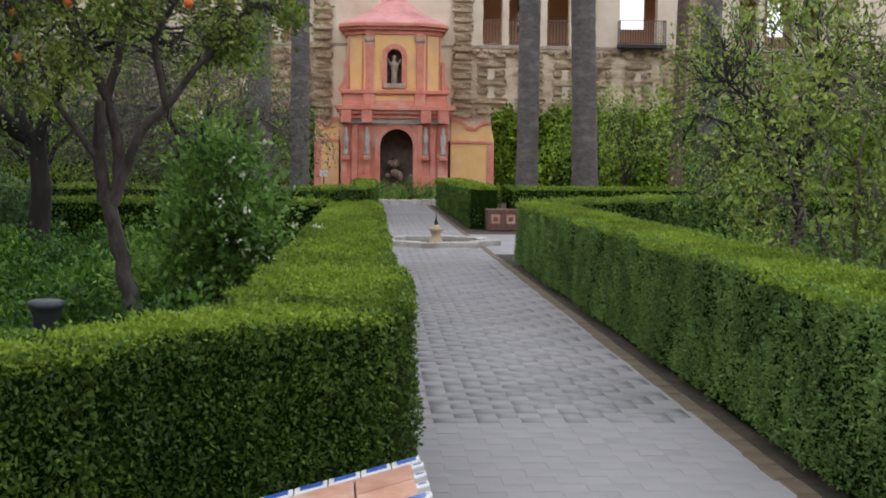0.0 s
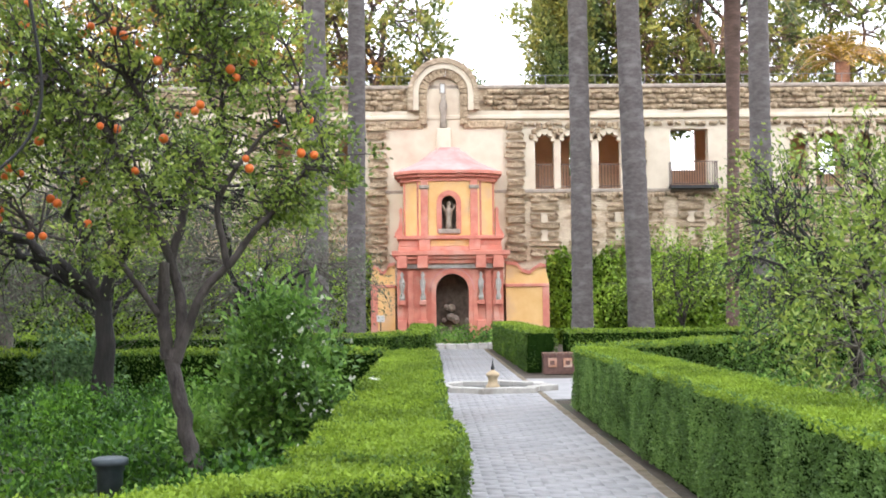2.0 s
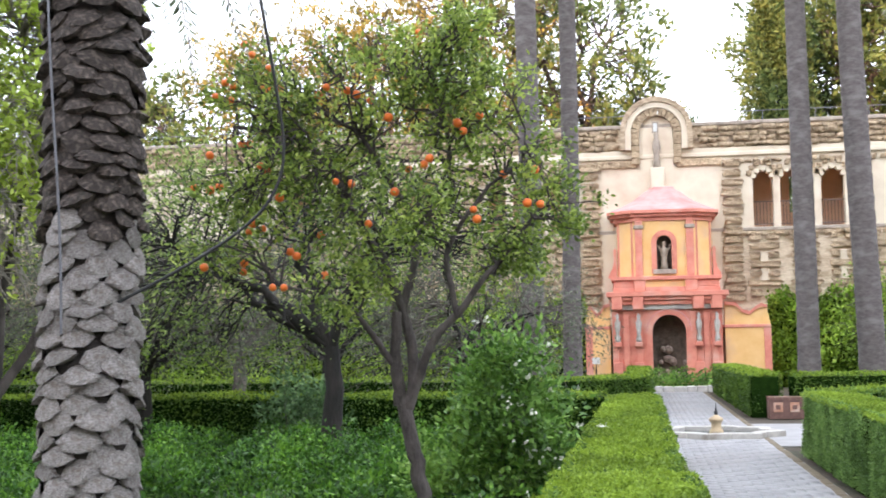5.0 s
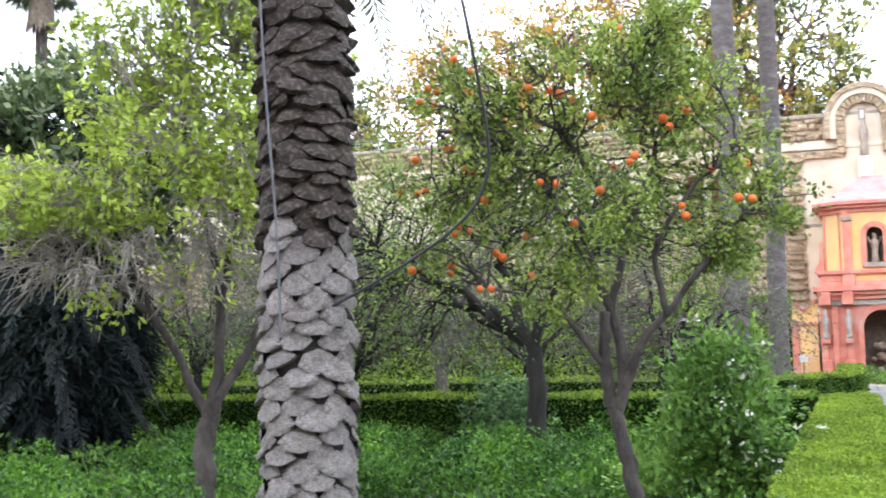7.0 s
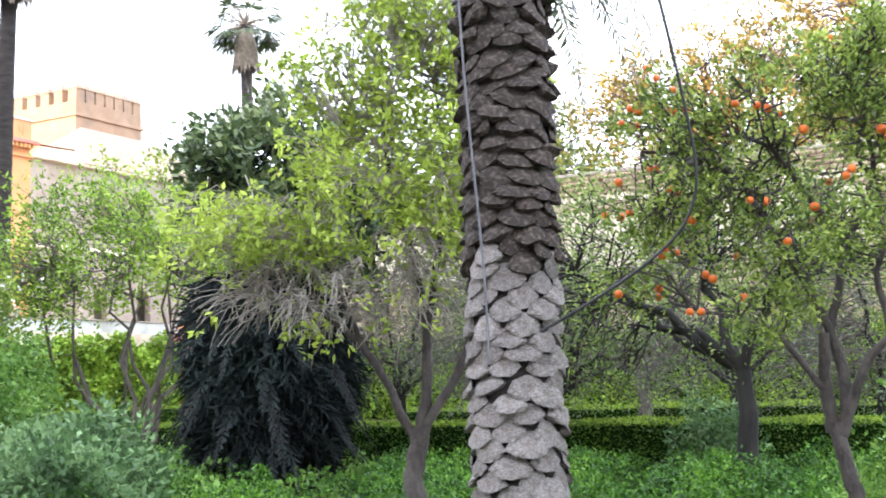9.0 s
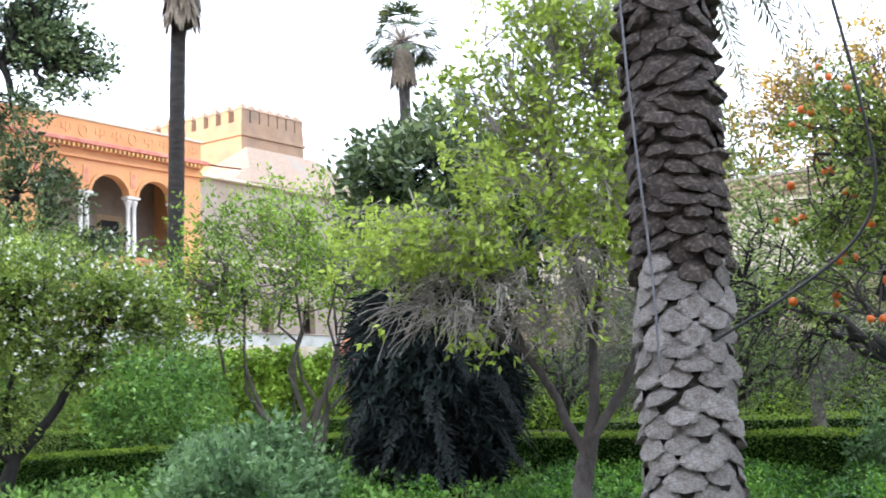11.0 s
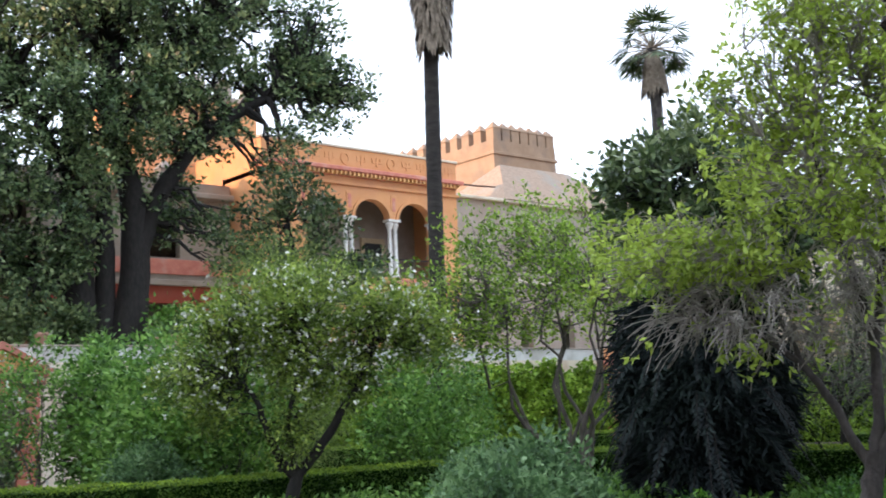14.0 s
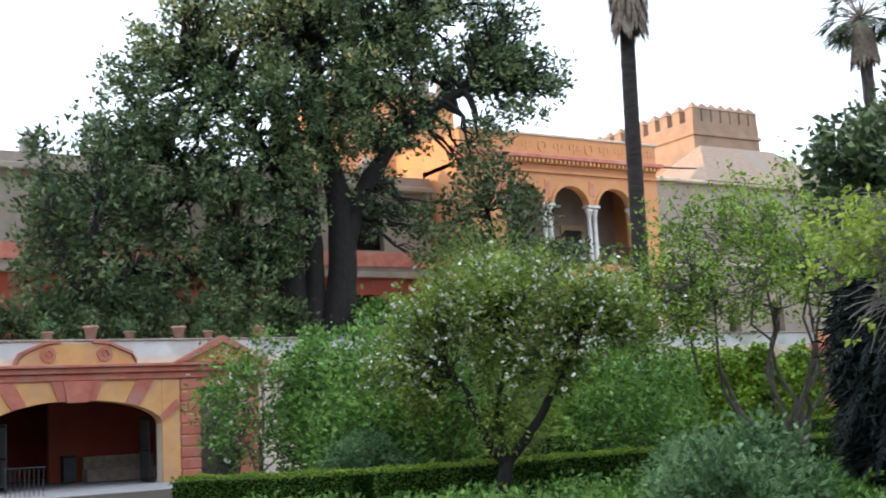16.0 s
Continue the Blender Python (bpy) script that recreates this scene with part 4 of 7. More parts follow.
# ---- star-shaped low fountain ----
FX, FY = 1.38, 22.5
ft = thing("fountain", "low star-shaped pale stone fountain set in the paving", "fountain")
bm = bmesh.new()
star = []
for k in range(16):
    a = 2 * math.pi * k / 16 + math.pi / 16
    r = 1.22 if k % 2 else 1.0
    star.append((FX + r * math.cos(a), FY + r * math.sin(a)))
inner = [(FX + (x - FX) * 0.78, FY + (y - FY) * 0.78) for x, y in star]
for k in range(16):
    j = (k + 1) % 16
    bmk = bmesh.new()
    prism(bmk, [star[k], star[j], inner[j], inner[k]], lambda u, v, d: (u, v, d), -0.02, 0.1)
    bevel(bmk, 0.012)
    part("rim_stone", bmk, M_STONE, ft)
prism(bm, inner, lambda u, v, d: (u, v, d), -0.02, 0.02)
part("basin_water", bm, M_WATER, ft, "still water in the basin")
bm = bmesh.new()
lathe(bm, [(0.13, 0), (0.13, 0.05), (0.09, 0.09), (0.09, 0.2), (0.13, 0.24), (0.12, 0.28), (0.05, 0.32), (0.04, 0.34)], 12, (FX, FY, 0.02))
part("spout_base", bm, M_TAN, ft, "yellowish stone spout base", True)
bm = bmesh.new()
lathe(bm, [(0.03, 0), (0.035, 0.04), (0.012, 0.12), (0.004, 0.22)], 8, (FX, FY, 0.36))
part("spout", bm, M_IRON, ft, "dark metal spout", True)

# ---- tiled benches ----
def tiled_bench(name, label, m, L, D, H, slant=None, edging=M_GLAZE, motif=M_BLUE, tops=M_TERRA):
    t = thing(name, label, "bench", "tiled garden benches")
    t.matrix_basis = m
    boxpart("bench_body", (0, L, 0, D, -0.02, H - 0.05), M_BROWNTILE, t, 0.01)
    n = max(3, int(L / 0.3))
    for i in range(n):
        for j in range(2):
            boxpart("top_tile", (0.05 + (L - 0.1) * i / n, 0.05 + (L - 0.1) * (i + 1) / n - 0.006, 0.06 + (D - 0.12) * j / 2, 0.06 + (D - 0.12) * (j + 1) / 2 - 0.006, H - 0.048, H), tops, t, 0.004)
    k = max(4, int(L / 0.14))
    for i in range(k):
        u = L * i / k
        for y0, y1 in ((-0.012, 0.055), (D - 0.055, D + 0.012)):
            boxpart("edge_tile", (u, u + L / k - 0.004, y0, y1, H - 0.07, H + 0.004), edging, t, 0.004)
            boxpart("blue_motif", (u + 0.02, u + L / k - 0.03, y0 + 0.014, y1 - 0.014, H + 0.004, H + 0.007), motif, t)
    for i in range(max(2, int(L / 0.35))):
        u = 0.1 + i * 0.35
        boxpart("panel_tile", (u, u + 0.2, -0.014, -0.001, H * 0.3, H * 0.75), M_TERRA, t, 0.004)
        boxpart("panel_tile", (u + 0.05, u + 0.15, -0.022, -0.015, H * 0.42, H * 0.63), M_BROWNTILE, t, 0.004)
    for u in (0.0, L):
        for i in range(4):
            y = D * i / 4
            x0, x1 = (u - 0.012, u + 0.055) if u == 0 else (u - 0.055, u + 0.012)
            boxpart("edge_tile", (x0, x1, y + 0.07, y + D / 4, H - 0.066, H + 0.002), edging, t, 0.004)
            boxpart("blue_motif", (x0 + 0.014, x1 - 0.014, y + 0.09, y + D / 4 - 0.03, H + 0.002, H + 0.005), motif, t)
    if slant:
        for o in t.children:
            o.data.transform(slant)
    return t


tiled_bench("garden_bench", "terracotta-topped bench with blue and white glazed edging", pose(0.35, 5.0, 0), 1.5, 0.5, 0.45, Matrix(((-0.707, 0.03, 0, 0), (-0.707, -1.0, 0, 0), (0, 0, 1, 0), (0, 0, 0, 1))))
tiled_bench("garden_bench", "maroon tiled garden bench against a clipped hedge", pose(2.8, 27.25, 0), 1.5, 0.42, 0.46, None, M_BROWNTILE, M_TERRA, M_EDGE)

# ---- hedges ----
HH = 0.93
hedge("hedge", "clipped bright green box hedge beside the path", [(-0.05, 18.2), (-0.05, 7.4)], 0.74, HH, 0.026, 5600, L_HEDGE, 11)
hedge("hedge", "clipped bright green box hedge beside the path", [(-0.03, 7.3), (-0.03, 5.75)], 0.8, HH + 0.02, 0.023, 9000, L_HEDGE, 12)
hedge("hedge", "clipped green hedge turning round the plaza corner", [(0.06, 5.66), (-0.94, 4.66), (-2.54, 3.04), (-5.5, 2.84)], 0.64, HH + 0.02, 0.023, 9000, L_HEDGE, 13)
hedge("hedge", "long clipped blue-green hedge beside the path", [(2.67, 3.4), (2.67, 18.2)], 0.72, HH + 0.02, 0.028, 5600, L_HEDGEB, 14)
hedge("hedge", "clipped hedge turning away round the fountain place", [(2.58, 18.65), (3.3, 19.0), (6.2, 22.0)], 0.72, HH + 0.04, 0.045, 1500, L_HEDGEB, 15)
hedge("hedge", "clipped hedge enclosing a planted bed", [(6.2, 22.0), (14.0, 22.6)], 0.72, HH, 0.06, 700, L_HEDGE, 16)
hedge("hedge", "clipped hedge along the far path", [(2.8, 27.9), (2.8, 41.0)], 0.8, HH + 0.05, 0.06, 900, L_HEDGE, 17)
hedge("hedge", "clipped hedge behind the tiled bench", [(3.4, 28.1), (9, 28.6), (16, 28.6)], 0.8, HH + 0.05, 0.06, 700, L_HEDGE, 18)
hedge("hedge", "clipped hedge at the far corner of the fountain place", [(0.0, 29.8), (-1.6, 27.2)], 0.75, HH, 0.06, 900, L_HEDGE, 19)
hedge("hedge", "clipped hedge at the far path", [(0.0, 30.2), (0.0, 41.0)], 0.7, HH, 0.07, 500, L_HEDGE, 20)
hedge("hedge", "dark sided clipped hedge bordering the orange beds", [(-0.5, 18.4), (-14.5, 19.2)], 0.95, 0.95, 0.055, 900, L_HEDGE, 21)
hedge("hedge", "clipped hedge behind the cross path", [(-1.8, 27.0), (-16, 27.6)], 0.9, 0.95, 0.07, 500, L_HEDGE, 22)
hedge("hedge", "low clipped hedge in front of the terrace wall", [(-31.5, 17.0), (-31.5, 36.0)], 1.0, 1.0, 0.08, 450, L_HEDGE, 23)
hedge("hedge", "clipped hedge behind the blossoming tree", [(-21.5, 7.5), (-18.7, 9.8), (-18.7, 24.0)], 0.9, 0.88, 0.055, 1000, L_HEDGE, 24)

# ---- ivy on the walls ----
def ivy(name, label, a, b, z0, z1, thick, n, leaf, lmat, seed, along="x", ragged=0.35):
    rng = np.random.default_rng(seed)
    t = thing(name, label, "climber")
    bm = bmesh.new()
    # Slab behind the ivy leaves, coloured as the shade within them.
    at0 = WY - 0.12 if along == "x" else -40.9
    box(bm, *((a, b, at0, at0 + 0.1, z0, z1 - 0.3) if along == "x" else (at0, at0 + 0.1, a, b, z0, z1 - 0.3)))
    part("shade_core", bm, M_CORE, t)
    u, v = rng.uniform(a, b, n), rng.uniform(0, 1, n)
    top = z1 + ragged * np.array([noise.noise(Vector((q * 0.7, seed, 0))) for q in u]) + 0.12 * np.sin(u * 7.1)
    z = z0 + v * (top - z0)
    d = 0.05 + thick * np.abs(rng.normal(size=n)) * (0.6 + 0.5 * np.sin(u * 2.3) * np.sin(z * 3.1))
    sgn = (0, -1, 0) if along == "x" else (1, 0, 0)
    P = np.column_stack([u, at0 - d, z]) if along == "x" else np.column_stack([at0 + 0.1 + d, u, z])
    obj("foliage", leafmesh("foliage", blades(rng, P, leaf, 0.75, np.tile(sgn, (n, 1)).astype(float), 0.1)), lmat, t)


ivy("wall_ivy", "bright green ivy on the foot of the grotto wall", 4.9, 26, -0.02, 3.65, 0.2, 36000, 0.17, L_IVY, 31)
ivy("wall_ivy", "bright green ivy on the foot of the grotto wall", -34, -2.05, -0.02, 3.6, 0.25, 34000, 0.17, L_IVY, 32)

# ---- ground cover in the beds ----
def cover(name, label, x0, x1, y0, y1, lumps, per, h, leaf, lmat, seed, keep_clear=None):
    """Mounded low planting: many leafy domes with shaded gaps between."""
    rng = np.random.default_rng(seed)
    c = np.column_stack([rng.uniform(x0, x1, lumps), rng.uniform(y0, y1, lumps)])
    r = rng.uniform(0.3, 0.7, lumps)
    hz = h * rng.uniform(0.4, 1.25, lumps)
    if keep_clear:
        k = ~((c[:, 0] > keep_clear[0]) & (c[:, 0] < keep_clear[1]) & (c[:, 1] > keep_clear[2]) & (c[:, 1] < keep_clear[3]))
        c, r, hz = c[k], r[k], hz[k]
    n = len(c) * per
    i = np.repeat(np.arange(len(c)), per)
    a, ct = rng.uniform(0, 2 * math.pi, n), rng.uniform(0.0, 1.0, n)
    st = np.sqrt(1 - ct ** 2)
    wob = 1 + 0.18 * np.sin(a * 3 + i) * np.sin(ct * 7 + i * 2)
    D = np.column_stack([st * np.cos(a), st * np.sin(a), ct])
    Q = np.column_stack([c[i], np.full(n, 0.03)]) + D * np.column_stack([r[i] * wob, r[i] * wob, hz[i] * wob]) + rng.normal(size=(n, 3)) * 0.025
    Q[:, 2] = np.maximum(Q[:, 2], 0.0)
    return tagged(obj(name, leafmesh(name, blades(rng, Q, leaf, 0.55, D * 0.5, 0.35)), lmat), label, "ground cover", kind="stuff")


cover("ground_cover", "low bright green leafy ground cover in the bed", -9.8, -0.6, 6.2, 17.6, 190, 850, 0.52, 0.058, L_GROUND, 41, (-2.75, -1.35, 6.6, 9.25))
cover("ground_cover", "low leafy ground cover under the trees", -20, -9.8, 8, 26, 520, 90, 0.42, 0.12, L_ROSE, 42)
cover("ground_cover", "low leafy planting behind the hedge", 3.6, 13, 5.0, 21.5, 420, 120, 0.5, 0.085, L_ROSE, 43)
cover("ground_cover", "low flowers and leaves in front of the pavilion", -0.3, 3.0, 43.0, 44.4, 26, 160, 0.65, 0.12, L_ROSE, 44)

# ---- orange tree ----
rng = np.random.default_rng(77)
ot, tips = tree("orange_tree", "orange tree with ripe fruit and a leaning grey trunk", "tree", (-1.33, 9.0, -0.03), 1.6, 0.066,
     [(-1.7, 9.0, 3.5, 0.75, 0.6, 0.42), (-2.5, 9.0, 3.5, 0.45, 0.5, 0.35), (-2.2, 9.0, 3.05, 0.55, 0.6, 0.33), (-1.2, 9.0, 3.5, 0.45, 0.5, 0.45), (-0.8, 9.0, 3.0, 0.42, 0.5, 0.38), (-1.5, 8.9, 2.75, 0.6, 0.6, 0.3),
      (-2.5, 8.9, 2.75, 0.5, 0.5, 0.3), (-1.85, 8.8, 2.2, 0.42, 0.4, 0.2), (-0.62, 9.0, 2.65, 0.3, 0.4, 0.25), (-2.85, 9.0, 2.6, 0.3, 0.4, 0.4), (-1.3, 9.1, 3.85, 0.35, 0.4, 0.25), (-1.0, 9.0, 2.35, 0.35, 0.35, 0.2)],
     220, 6, 0.05, L_CITRUS, M_BARK, 101, per=96, spread=0.17, aspect=0.5, shell=0.2, twist=0.09, frame_limbs=[
         ([(-1.33, 9.0, -0.03), (-1.44, 9.0, 0.35), (-1.5, 9.0, 0.6), (-1.6, 9.0, 1.1), (-1.64, 9.0, 1.3)], 0.064, 0.052),
         ([(-1.66, 9.0, 1.22), (-1.69, 8.98, 1.58), (-1.67, 8.96, 1.9)], 0.05, 0.036),
         ([(-1.6, 9.0, 1.2), (-1.55, 9.02, 1.38), (-1.58, 9.04, 1.68), (-1.64, 9.04, 1.92), (-1.74, 9.0, 2.2), (-1.91, 8.96, 2.51), (-2.06, 8.94, 2.81), (-2.16, 8.9, 3.04), (-2.34, 8.86, 3.16), (-2.58, 8.82, 3.24), (-2.85, 8.8, 3.29)], 0.044, 0.014),
         ([(-1.58, 9.0, 1.25), (-1.42, 8.95, 1.68), (-1.22, 8.92, 1.87), (-1.02, 8.9, 2.12), (-0.86, 8.9, 2.3), (-0.66, 8.9, 2.55)], 0.04, 0.012),
         ([(-1.64, 9.04, 1.92), (-1.55, 9.1, 2.3), (-1.53, 9.14, 2.57), (-1.66, 9.12, 2.75), (-1.83, 9.1, 3.03), (-1.95, 9.05, 3.24), (-2.32, 9.0, 3.46)], 0.034, 0.011),
         ([(-1.54, 9.12, 2.5), (-1.34, 9.16, 2.8), (-1.28, 9.14, 3.12), (-1.36, 9.1, 3.46), (-1.46, 9.08, 3.82)], 0.028, 0.01),
         ([(-1.22, 8.92, 1.87), (-1.3, 8.9, 2.3), (-1.18, 8.88, 2.52), (-0.96, 8.86, 2.8), (-0.66, 8.84, 2.97)], 0.026, 0.009),
         ([(-1.68, 8.98, 1.5), (-1.78, 8.94, 1.64), (-1.96, 8.9, 1.91), (-2.16, 8.86, 2.02), (-2.56, 8.8, 2.12)], 0.026, 0.009)])
bm = bmesh.new()
bmesh.ops.create_icosphere(bm, subdivisions=2, radius=0.031)
me = bpy.data.meshes.new("orange_fruit")
bm.to_mesh(me)
bm.free()
me.materials.append(M_ORANGE)
me.shade_smooth()
# fruit in twos and threes along the crown's near side
for cx, cz, k in ((-2.75, 3.83, 2), (-2.88, 3.64, 2), (-2.58, 3.7, 1), (-2.92, 3.52, 2), (-2.55, 3.52, 3), (-2.78, 3.18, 2), (-3.02, 3.08, 1), (-2.65, 2.95, 2), (-3.06, 2.84, 3), (-2.16, 3.5, 2), (-1.92, 3.48, 3),
                  (-1.67, 3.36, 1), (-1.44, 3.95, 1), (-1.15, 3.2, 2), (-1.45, 2.99, 3), (-2.03, 2.84, 2), (-1.82, 2.59, 1), (-1.65, 2.76, 1), (-0.86, 2.84, 1), (-0.61, 2.83, 1), (-0.62, 2.64, 2), (-2.22, 2.51, 1),
                  (-2.5, 2.76, 1), (-2.7, 2.52, 3), (-2.8, 2.26, 2), (-3.09, 2.24, 1), (-2.42, 2.32, 2), (-2.18, 2.22, 1), (-2.49, 2.08, 2), (-1.0, 3.3, 1), (-1.05, 2.62, 2)):
    for q in range(k):
        ob = new("orange_fruit", me)
        ob.parent = [o for o in ot.children if o.name.startswith("crown")][0]
        ob.location = (cx + (q - (k - 1) / 2) * 0.07 + rng.normal() * 0.015, 8.8 + rng.uniform(-0.1, 0.1), cz + rng.normal() * 0.03)
        ob.scale = (rng.uniform(0.85, 1.12),) * 3

b, C = bush("rose_bush", "leafy rose bush dotted with small white blossoms", "bush", [(-0.98, 9.9, 1.0, 0.52, 0.5, 0.85), (-1.2, 9.8, 0.5, 0.5, 0.5, 0.45)], 14000, 0.066, L_ROSE, 103, lumps=90)
sprinkle("blossoms", C[C[:, 0] > -1.0], np.random.default_rng(2), 0.035, M_PETAL, b, 90, 0.16)
cn = thing("spot_lamp", "grey-blue metal garden spot lamp on a short post", "lamp")
bm = bmesh.new()
lathe(bm, [(0.085, 0.0), (0.09, 0.16), (0.1, 0.17), (0.1, 0.2), (0.125, 0.21), (0.125, 0.25), (0.1, 0.26)], 18, (-2.03, 8.9, 0.29))
part("lamp_can", bm, M_LAMP, cn, "", True)
boxpart("lamp_post", (-2.06, -2.0, 8.87, 8.93, -0.03, 0.29), M_LAMP, cn, 0.008)

# ---- near palm with a scaled trunk ----
pl = thing("date_palm", "thick date palm, pale scaled below and dark above", "palm")
bx, by, R = -3.47, 7.8, 0.285
bm = bmesh.new()
lathe(bm, [(R + 0.04, -0.03), (R, 0.6), (R - 0.02, 3.0), (R - 0.02, 8.0), (R + 0.1, 8.6)], 24, (bx, by, 0))
part("trunk", bm, M_PALMD, pl, "", True)
smesh = []
rng = np.random.default_rng(9)
for k in range(6):
    bm = bmesh.new()
    # a cut leaf base: a lens-shaped shield, sloping out to a ragged lower lip, with a shaded underside
    cols, lev = 7, (0.5, 0.2, -0.12, -0.34)
    grid = []
    tilt = rng.uniform(-0.08, 0.08)
    for q, h in enumerate(lev):
        ring = []
        for c in range(cols):
            x = c / (cols - 1) - 0.5
            lens = 1 - (abs(x) * 2) ** 3.2
            z = (h * lens if h > 0 else h * (0.15 + 0.85 * lens)) + tilt * x
            y = (0.02, 0.2, 0.33, 0.36)[q] * (0.25 + 0.75 * lens ** 0.7)
            ring.append(bm.verts.new((x + rng.normal() * 0.012, y + rng.normal() * 0.025, z + rng.normal() * 0.022)))
        grid.append(ring)
    grid.append([bm.verts.new((v.co.x * 0.96, -0.1, v.co.z + 0.03)) for v in grid[-1]])
    for ra, rb in zip(grid, grid[1:]):
        for c in range(cols - 1):
            bm.faces.new((ra[c], ra[c + 1], rb[c + 1], rb[c]))
    bmesh.ops.recalc_face_normals(bm, faces=bm.faces)
    pair = []
    for mm in (M_SCALE, M_SCALED):
        me = bpy.data.meshes.new("leaf_base")
        bm.to_mesh(me)
        me.materials.append(mm)
        pair.append(me)
    bm.free()
    smesh.append(pair)
row, z = 0, 0.0
while z < 5.6:
    n = 7 if z < 2.45 else 9
    for i in range(n):
        a = 2 * math.pi * (i + 0.5 * (row % 2)) / n + rng.uniform(-0.06, 0.06)
        zz = z + rng.uniform(-0.035, 0.035)
        dark = zz > 2.42 + 0.06 * math.sin(a * 3)
        ob = new("leaf_base", smesh[int(rng.integers(6))][1 if dark else 0])
        ob.parent = pl
        rr = R - 0.01
        ob.location = (bx + rr * math.cos(a), by + rr * math.sin(a), zz)
        j = rng.normal(size=3) * (0.09 if not dark else 0.2)
        ob.rotation_euler = (radians(-6 if not dark else 8) + j[0], j[1], a - math.pi / 2 + j[2])
        w = (0.27 if not dark else 0.25) * rng.uniform(0.8, 1.15)
        ob.scale = (w, (0.17 if not dark else 0.18) * rng.uniform(0.5, 1.4), (0.18 if not dark else 0.175) * rng.uniform(0.8, 1.2))
    row, z = row + 1, z + 0.1
(V, F), LV = fronds(np.random.default_rng(4), (bx, by, 8.5), 26, 3.2, 1.1, 0.75)
obj("frond_ribs", mesh_np("frond_ribs", V, F), M_THATCH, pl)
obj("fronds", leafmesh("fronds", LV), L_PALM, pl)


def cable(name, label, pts, r, material):
    c = bpy.data.curves.new(name, "CURVE")
    c.dimensions, c.bevel_depth, c.bevel_resolution = "3D", r, 2
    s = c.splines.new("NURBS")
    s.points.add(len(pts) - 1)
    for p, q in zip(s.points, pts):
        p.co = (*q, 1)
    s.use_endpoint_u, s.order_u = True, 4
    c.materials.append(material)
    return tagged(new(name, c), label, "cable")


cable("hanging_cable", "black cable slung from the palm trunk up into the trees", [(-3.25, 7.62, 1.93), (-3.0, 7.72, 2.07), (-2.65, 7.84, 2.28), (-2.3, 7.91, 2.54), (-2.17, 7.92, 2.85), (-2.2, 7.85, 3.2), (-2.24, 7.75, 3.6), (-2.3, 7.62, 4.1), (-2.6, 7.6, 5.6), (-3.2, 7.6, 8.0)], 0.011, M_CABLE)
cable("trunk_cable", "thin grey cable running down the palm trunk", [(-3.42, 7.3, 1.75), (-3.44, 7.33, 2.3), (-3.5, 7.33, 3.0), (-3.56, 7.33, 3.8), (-3.6, 7.33, 5.0), (-3.6, 7.36, 7.5)], 0.008, M_CABLEG)

# ---- other trees of the garden ----
HALFBARE = [([(-5.32, 9.6, -0.03), (-5.33, 9.6, 0.6), (-5.33, 9.62, 1.06), (-5.29, 9.65, 1.26)], 0.1, 0.085),
            ([(-5.31, 9.63, 1.13), (-5.46, 9.54, 1.43), (-5.52, 9.52, 1.63), (-5.7, 9.39, 1.98), (-5.9, 9.28, 2.19), (-6.15, 9.09, 2.39), (-6.6, 8.9, 2.6)], 0.046, 0.012),
            ([(-5.28, 9.65, 1.2), (-5.11, 9.74, 1.52), (-4.95, 9.83, 1.78), (-4.85, 9.89, 2.2), (-4.78, 9.92, 2.7), (-4.9, 9.9, 3.4)], 0.05, 0.012),
            ([(-5.29, 9.65, 1.22), (-5.24, 9.7, 1.62), (-5.25, 9.75, 2.17), (-5.36, 9.7, 2.83), (-5.5, 9.6, 3.35), (-5.5, 9.5, 4.1)], 0.055, 0.012),
            ([(-5.25, 9.75, 2.1), (-5.05, 9.7, 3.0), (-5.0, 9.72, 3.7), (-5.1, 9.72, 4.4)], 0.035, 0.01),
            ([(-5.7, 9.39, 1.98), (-6.0, 9.3, 2.7), (-6.3, 9.1, 3.2)], 0.026, 0.01)]
tree("fruit_tree", "half-bare tree with grey twigs and young lime leaves", "tree", (-5.32, 9.6, -0.03), 1.5, 0.04,
     [(-5.95, 9.2, 2.45, 0.8, 0.7, 0.42), (-6.4, 8.95, 2.45, 0.55, 0.5, 0.35), (-5.3, 9.5, 2.6, 0.5, 0.5, 0.5), (-6.1, 9.1, 3.0, 0.75, 0.7, 0.4), (-5.4, 9.5, 3.4, 0.7, 0.7, 0.55), (-6.5, 8.8, 3.05, 0.5, 0.5, 0.35), (-5.2, 9.7, 4.2, 0.6, 0.6, 0.5), (-5.7, 9.4, 3.8, 0.6, 0.6, 0.45), (-4.9, 9.8, 3.3, 0.4, 0.5, 0.7), (-5.3, 9.6, 4.85, 0.65, 0.6, 0.45), (-4.7, 9.8, 4.3, 0.5, 0.5, 0.6), (-5.95, 9.3, 4.3, 0.5, 0.5, 0.35)],
     390, 8, 0.085, L_LIME, M_BARK, 111, per=54, spread=0.27, twigs=6, bare=0.3, shell=0.15, clump=0.16, twigmat=M_TWIG, twist=0.17, up=-0.1, frame_limbs=HALFBARE)
tree("olive_like_tree", "drooping grey-green tree behind the orange tree", "tree", (-4.05, 16.0, -0.03), 1.7, 0.13,
     [(-4.3, 16.0, 3.4, 2.4, 1.8, 1.3), (-6.3, 16.2, 2.7, 1.8, 1.5, 1.2), (-2.6, 16.0, 3.3, 1.4, 1.2, 1.0)], 150, 6, 0.08, L_PLUME, M_BARKD, 112, per=60, spread=0.5, twigs=4, shell=0.3, up=-0.3)
